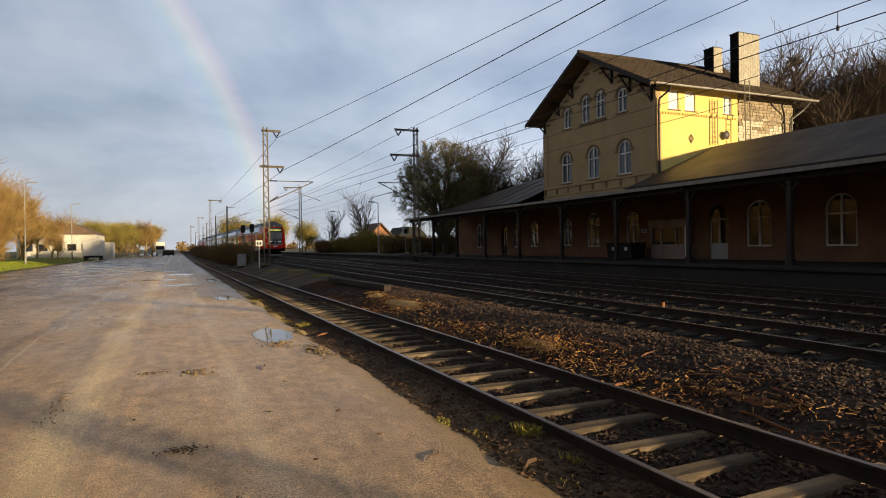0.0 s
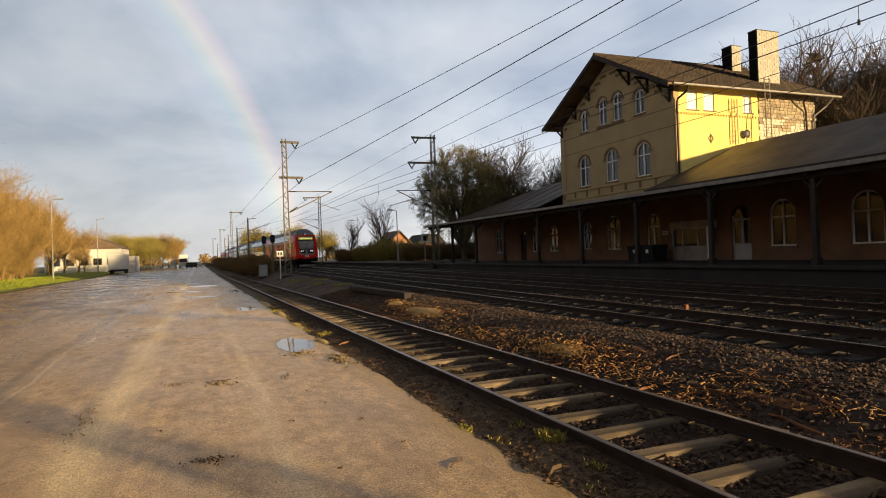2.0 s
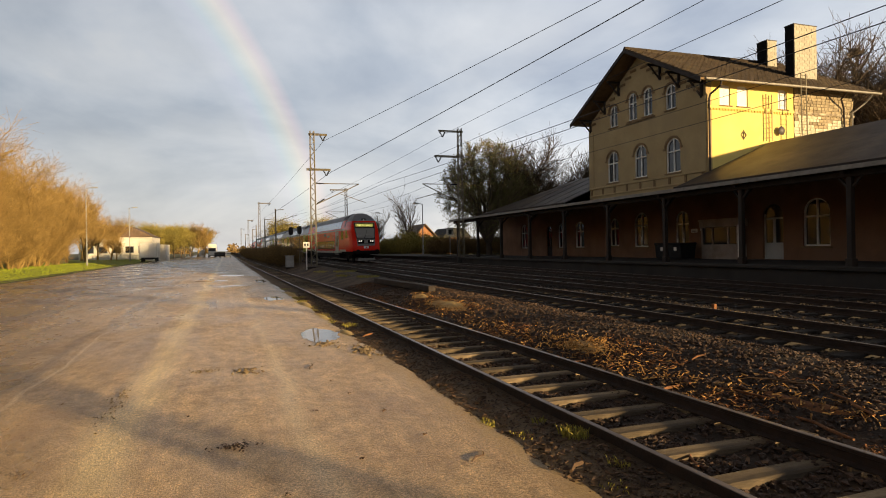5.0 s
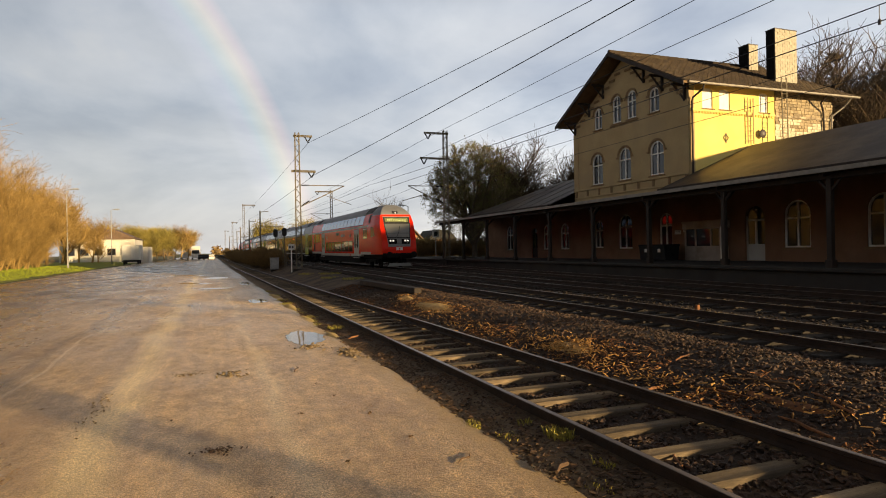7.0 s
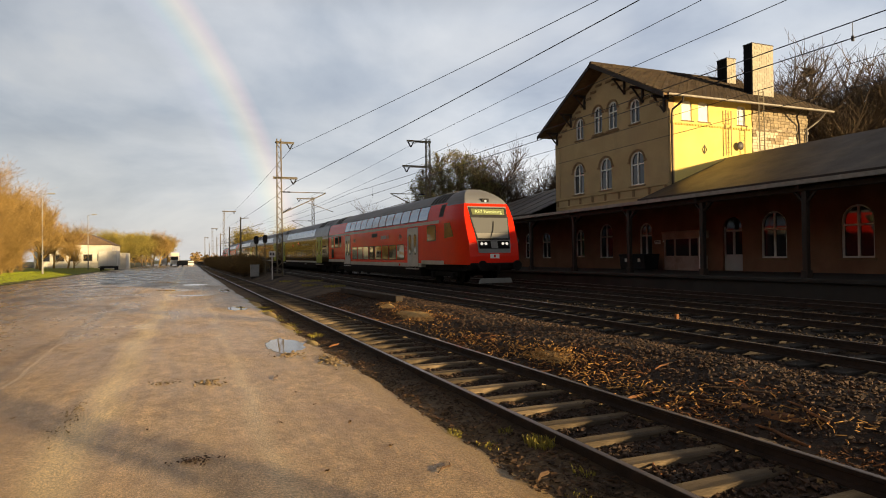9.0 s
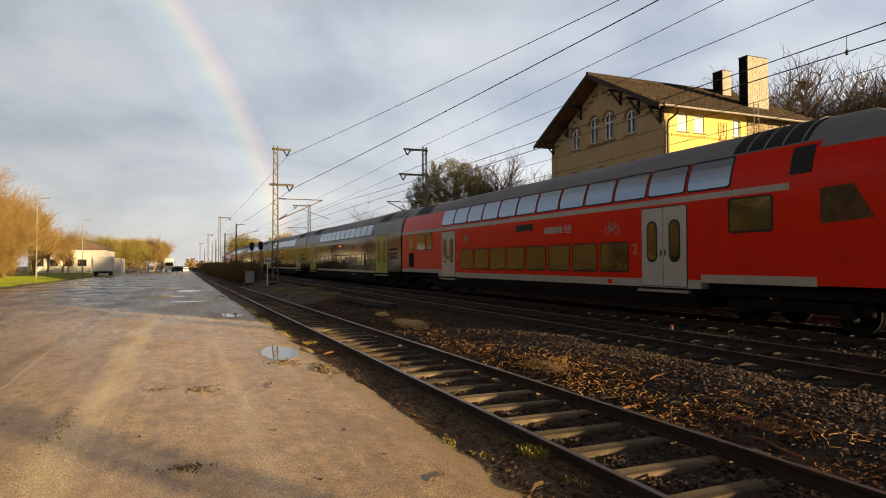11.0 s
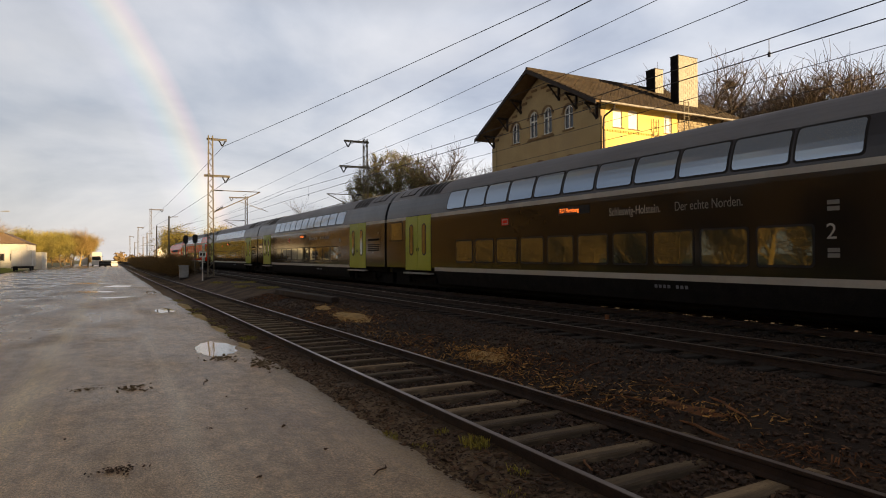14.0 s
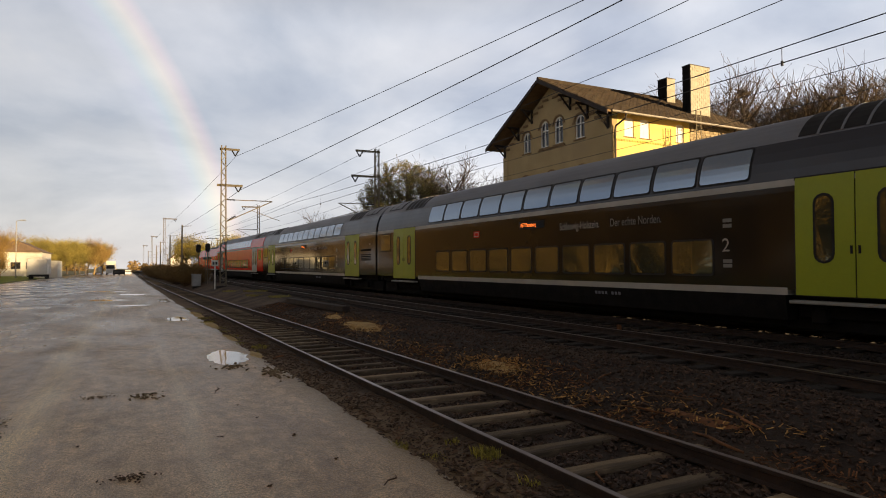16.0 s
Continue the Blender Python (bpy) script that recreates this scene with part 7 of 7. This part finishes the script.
def flakes(rng, count, place, length, width, thick, tilt=0.25):
    """Thin splinters lying about, one box each."""
    V, F = [], []
    for k in range(count):
        x, y, z = place(rng)
        l, w, t = length * rng.uniform(0.3, 1.4), width * rng.uniform(0.5, 1.4), thick
        rot = Euler((rng.gauss(0, tilt), rng.gauss(0, tilt), rng.uniform(0, 6.28))).to_matrix()
        bv, bf = box(-l / 2, l / 2, -w / 2, w / 2, 0, t)
        n = len(V)
        for b in bv:
            q = rot @ Vector((b[0], b[1] * (1.0 if b[0] < 0 else 0.6), b[2]))
            V.append((x + q.x, y + q.y, z + q.z))
        F += [tuple(i + n for i in f) for f in bf]
    return V, F


def spread_in(x0, x1, y0, y1, power=1.6, lift=0.0, avoid=None):
    """Scatters more densely near the small end of y."""
    def f(rng):
        while True:
            y = y0 + (y1 - y0) * rng.random() ** power
            x = rng.uniform(x0, x1)
            if avoid is None or not avoid(x):
                return x, y, bed_z(x, y) + lift
    return f


def near_rail(x):
    return any(abs(x - r) < 0.075 for r in (3.2075, 4.7125, 8.5975, 10.1025))


rng = random.Random(77)
stones = [
    ("ballast_stones", "dark angular ballast stones between the siding rails", rocks(rng, 9000, spread_in(3.3, 4.65, 1.5, 26, 1.5, 0.016, near_rail), 0.036)),
    ("ballast_stones", "dark angular ballast stones beside the siding", rocks(rng, 15000, spread_in(4.8, 8.2, 0.5, 30, 1.5, 0.01, near_rail), 0.038)),
    ("ballast_stones", "angular ballast stones of the main line, shade in their colour", rocks(rng, 16000, spread_in(8.0, 18.0, 2, 50, 1.2, 0.02, near_rail), 0.05)),
    ("gravel", "dark gravel and dirt crumbs along the road edge", rocks(rng, 7000, spread_in(2.15, 3.15, 1.8, 28, 1.5, 0.0, near_rail), 0.017)),
]
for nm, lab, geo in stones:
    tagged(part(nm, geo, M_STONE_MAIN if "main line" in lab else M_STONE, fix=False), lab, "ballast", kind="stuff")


def clumped(x0, x1, y0, y1, lift, scale=0.55, cut=0.05):
    def f(rng):
        while True:
            y = y0 + (y1 - y0) * rng.random() ** 1.4
            x = rng.uniform(x0, x1)
            if noise.noise((x * scale * 1.3, y * scale, 21)) > cut and not near_rail(x):
                return x, y, bed_z(x, y) + lift
    return f


tagged(part("wood_splinters", flakes(rng, 2900, clumped(4.85, 6.5, 1.5, 30, 0.03, 0.55, 0.0), 0.085, 0.014, 0.005, 0.4), M_CHIP, fix=False), "splintered wood and bark scattered beside the siding", "wood chips", kind="stuff")
tagged(part("wood_splinters", flakes(rng, 1500, spread_in(4.85, 7.8, 2.0, 24, 1.4, 0.03, near_rail), 0.07, 0.02, 0.005), M_LEAF, fix=False), "dead leaves and bark scraps on the ballast", "leaf litter", kind="stuff")
tagged(part("leaf_litter", flakes(rng, 3800, spread_in(2.3, 3.15, 2.0, 25, 1.4, 0.012, near_rail), 0.055, 0.03, 0.004), M_LEAF, fix=False), "dead brown leaves between road and rail", "leaf litter", kind="stuff")
tagged(part("leaf_litter", flakes(rng, 900, spread_in(3.35, 4.6, 2.0, 22, 1.4, 0.03, near_rail), 0.07, 0.03, 0.004), M_LEAF, fix=False), "dead leaves between the siding rails", "leaf litter", kind="stuff")


def mound(label, x, y, lx, ly, h, seed, mat, name="sawdust_heap", cat="sawdust"):
    """A low uneven heap."""
    n, m = 26, 7
    V, F = [], []
    for j in range(m + 1):
        r = j / m
        for i in range(n):
            a = 2 * math.pi * i / n
            wob = 1 + 0.28 * noise.noise((math.cos(a) * 1.6 + seed, math.sin(a) * 1.6, seed))
            px, py = x + lx * r * wob * math.cos(a), y + ly * r * wob * math.sin(a)
            V.append((px, py, bed_z(px, py) - 0.02 + (h + 0.02) * (1 - r * r) + 0.012 * noise.noise((px * 9, py * 9, seed))))
    F = [(j * n + i, j * n + (i + 1) % n, (j + 1) * n + (i + 1) % n, (j + 1) * n + i) for j in range(m) for i in range(n)]
    return tagged(part(name, (V, F), mat, smooth=True), label, cat)


mound("low heap of pale sawdust beside the siding", 5.8, 9.3, 0.26, 0.7, 0.07, 1, M_SAWDUST)
mound("flat spread of pale sawdust beside the siding", 6.15, 17.3, 0.40, 1.6, 0.08, 2, M_SAWDUST)
mound("small patch of sawdust near the old beam", 6.3, 20.5, 0.26, 0.7, 0.06, 3, M_SAWDUST)
mound("trampled streak of sawdust and mud by the siding", 5.85, 5.0, 0.14, 0.7, 0.035, 4, M_CHIP)
M_SAND = material("pale_yellow_sand", (0.58, 0.42, 0.18), (0.38, 0.265, 0.11), scale=2.5, rough=0.95, bump=0.8, fine=40, world=True)
for sx, sy, lx, ly, seed in ((2.42, 13.6, 0.20, 0.9, 11), (2.40, 17.2, 0.24, 1.3, 12), (2.46, 21.4, 0.26, 1.8, 13), (2.50, 27.0, 0.28, 2.4, 14)):
    mound("low drift of yellow sand between road and siding", sx, sy, lx, ly, 0.055, seed, M_SAND, "sand_drift", "sand")
for cx, cy, sx, sy, n in ((6.15, 17.3, 0.30, 1.1, 420), (6.3, 20.5, 0.22, 0.5, 110), (5.85, 5.0, 0.16, 0.7, 130), (5.45, 6.8, 0.18, 0.8, 170), (5.6, 12.6, 0.22, 1.7, 220), (5.5, 9.0, 0.25, 1.6, 150)):
    tagged(part("sawdust_chips", flakes(rng, n, lambda r: (lambda x, y: (x, y, bed_z(x, y) + 0.05))(cx + r.gauss(0, sx), cy + r.gauss(0, sy)), 0.075, 0.018, 0.005, 0.4), M_FRESH, fix=False), "fresh pale wood chips strewn beside the siding", "wood chips", kind="stuff")
tagged(part("sawdust_chips", flakes(rng, 420, lambda r: (lambda x, y: (x, y, bed_z(x, y) + 0.06))(5.8 + r.gauss(0, 0.22), 9.3 + r.gauss(0, 0.6)), 0.07, 0.022, 0.005, 0.5), M_FRESH, fix=False), "fresh wood chips on the sawdust heap", "wood chips", kind="stuff")
beam_ob = thing("old_sleeper", "old dark wooden baulk lying between the tracks", "timber", pose(6.75, 24.6, bed_z(6.75, 24.6) + 0.02, 0, 0, 2.5))
part("baulk", box(-0.14, 0.14, -3.6, 3.6, 0, 0.22, 0.02), M_WOOD_DARK, beam_ob)
STICKS = [(1.97, 4.81, 0.26, 40, 0.007, "dark"), (5.15, 6.3, 0.5, 20, 0.02, "pale"), (5.32, 4.36, 0.75, 75, 0.018, "pale"), (5.5, 6.43, 0.4, 60, 0.022, "pale"), (6.0, 4.6, 0.9, 60, 0.016, "pale"), (5.6, 5.6, 0.6, 100, 0.014, "pale"), (2.6, 4.3, 0.3, 40, 0.02, "dark"), (1.2, 9.6, 0.45, 75, 0.007, "dark"), (3.75, 4.35, 0.5, 62, 0.012, "pale"), (6.4, 7.2, 0.7, 30, 0.014, "pale"), (2.75, 12.6, 0.5, 50, 0.02, "pale"), (5.1, 8.4, 0.6, 15, 0.012, "pale"), (6.2, 5.6, 0.8, 120, 0.013, "dark")]
for k, (x, y, l, a, r, tone) in enumerate(STICKS):
    z = (bed_z(x, y) + 0.05) if x > 2.3 else road_z(x, y) + 0.012 * noise.noise((x * 0.5, y * 0.5, 9)) + 0.008
    st = tagged(part("stick", tube([(-l / 2, 0, 0), (-l * 0.1, 0.02, 0.004), (l * 0.2, -0.015, 0.003), (l / 2, 0.03, 0.0)], [r * 0.7, r, r * 0.9, r * 0.5], 6), M_LEAF if tone == "dark" else M_CHIP), ("broken dark stick on the wet road" if x < 2.3 else ("pale splintered stick on the ballast" if tone == "pale" else "dark broken stick on the ballast")), "stick", group="broken sticks")
    st.matrix_basis = pose(x, y, z, 0, 0, a)


def tuft(label, x, y, n, h, w):
    rng = random.Random(int(x * 100 + y * 10))
    V, F = [], []
    for k in range(n):
        a, b = rng.uniform(0, 6.28), rng.uniform(0, 6.28)
        r = w * math.sqrt(rng.random())
        px, py = r * math.cos(a), r * math.sin(a) * 1.5
        hh = h * rng.uniform(0.4, 1.2)
        lx, ly = rng.gauss(0, 0.45) * hh, rng.gauss(0, 0.45) * hh
        dx, dy = 0.004 * math.cos(b), 0.004 * math.sin(b)
        q = len(V)
        V += [(px - dx, py - dy, -0.02), (px + dx, py + dy, -0.02), (px + lx * 0.5 + dx, py + ly * 0.5 + dy, hh * 0.65), (px + lx * 0.5 - dx, py + ly * 0.5 - dy, hh * 0.65), (px + lx, py + ly, hh * 0.9)]
        F += [(q, q + 1, q + 2, q + 3), (q + 3, q + 2, q + 4)]
    t = tagged(part("grass_tuft", (V, F), M_GRASS, fix=False), label, "grass", kind="stuff")
    t.location = (x, y, bed_z(x, y))


TUFTS = [(2.49, 5.86, 120, 0.05, 0.10), (3.02, 5.05, 180, 0.09, 0.12), (2.95, 5.6, 40, 0.05, 0.08), (2.62, 5.3, 40, 0.04, 0.12), (2.45, 15.8, 170, 0.05, 0.22), (2.5, 16.7, 120, 0.05, 0.2), (2.62, 17.6, 150, 0.05, 0.25), (2.5, 19.2, 150, 0.05, 0.25), (2.6, 20.4, 120, 0.05, 0.3), (2.55, 22.5, 180, 0.06, 0.3), (2.65, 24.5, 150, 0.06, 0.3), (2.55, 27.5, 200, 0.06, 0.35), (2.6, 31, 220, 0.06, 0.4), (2.75, 14.6, 160, 0.06, 0.2), (2.7, 3.9, 30, 0.04, 0.12), (2.95, 4.25, 50, 0.05, 0.08), (2.4, 13.9, 260, 0.05, 0.2), (7.2, 33, 500, 0.10, 0.6), (6.8, 37, 500, 0.10, 0.7), (7.4, 41, 500, 0.10, 0.8), (6.6, 45, 500, 0.10, 0.7)]
for x, y, n, h, w in TUFTS:
    tuft("yellow-green grass tuft in the gravel beside the rail" if x < 4 else "low green weeds between the tracks", x, y, n, h, w)


def puddle(label, x, y, lx, ly, seed, turn=0.0):
    n = 40
    V = [(x, y, road_z(x, y) + 0.012 * noise.noise((x * 0.5, y * 0.5, 9)) + 0.007)]
    for i in range(n):
        a = 2 * math.pi * i / n
        wob = 1 + 0.28 * noise.noise((math.cos(a) * 1.3 + seed * 3.1, math.sin(a) * 1.3, seed)) + 0.30 * noise.noise((math.cos(a) * 3.5 + seed, math.sin(a) * 5, seed * 2))
        px, py = x + lx * wob * math.cos(a), y + ly * wob * math.sin(a)
        V.append((px, py, road_z(px, py) + 0.012 * noise.noise((px * 0.5, py * 0.5, 9)) + 0.005))
    return tagged(part("puddle", (V, [(0, 1 + i, 1 + (i + 1) % n) for i in range(n)]), M_WATER), label, "puddle", group="puddles")


puddle("shallow rain puddle at the road edge reflecting the sky", 1.83, 13.2, 0.38, 1.1, 1)
puddle("small rain puddle at the road edge", 1.70, 24.6, 0.36, 1.1, 2)
puddle("thin film of rain water on the road", 0.3, 35.4, 0.8, 0.5, 3)
puddle("thin film of rain water on the road", -0.9, 42.5, 1.1, 0.8, 4)
puddle("long rain puddle beside the siding", 2.0, 40.0, 0.3, 2.2, 5)
puddle("thin film of rain water far down the road", -1.5, 60.0, 1.6, 1.3, 6)
puddle("thin film of rain water far down the road", 0.4, 52.0, 0.9, 1.3, 7)


def road_lump(label, x, y, n, sx, sy, s, mat, name):
    rng = random.Random(int(abs(x) * 100 + y))
    g = rocks(rng, n, lambda r: (lambda px, py: (px, py, road_z(px, py) + 0.012))(x + r.gauss(0, sx), y + r.gauss(0, sy)), s, 0.5)
    return tagged(part(name, g, mat, fix=False), label, "mud", kind="stuff")


M_MUD = material("churned_mud", (0.25, 0.18, 0.10), (0.16, 0.115, 0.065), scale=6, rough=0.7, bump=0.4, fine=50, world=True)
road_lump("churned lumps of mud at the road edge", 2.25, 10.7, 60, 0.09, 0.35, 0.045, M_MUD, "mud_lumps")
road_lump("churned lumps of mud beside the puddle", 1.75, 11.8, 34, 0.14, 0.22, 0.035, M_MUD, "mud_lumps")
road_lump("tyre-printed lumps of mud on the road", 0.28, 9.65, 46, 0.10, 0.16, 0.028, M_MUD, "mud_lumps")
road_lump("tyre-printed lumps of mud on the road", -0.3, 9.9, 36, 0.14, 0.10, 0.018, M_MUD, "mud_lumps")
road_lump("tyre-printed streak of mud on the road", -1.25, 8.2, 60, 0.05, 0.5, 0.016, M_MUD, "mud_lumps")
road_lump("dark crumbled dirt lying on the road", 0.05, 5.92, 90, 0.09, 0.07, 0.014, M_LEAF, "dirt_crumbs")
for x, y in ((1.05, 5.17), (-0.4, 7.2), (1.6, 6.6), (0.4, 4.6), (-1.6, 5.8), (1.3, 8.4), (0.9, 6.9), (-2.2, 7.4), (1.75, 5.6), (-0.9, 4.9), (1.4, 7.6), (-3.1, 9.5)):
    road_lump("small dark crumb of earth on the wet road", x, y, 3, 0.015, 0.015, 0.016, M_LEAF, "dirt_crumb")


def motions():
    """The train leaves along its track; every car follows the one before."""
    times = [0.5 * k for k in range(33)]
    for ob, lag, length in TRAIN:
        rows = []
        for t in times:
            y = nose_at(t) + lag
            za, zb = main_z(y), main_z(y + length)
            rows.append((t, pose(run_x(y), y, za + 0.003, math.degrees(math.atan2(zb - za, length)), 0, math.degrees(math.atan(0.0199)))))
        walk(ob, rows)


motions()
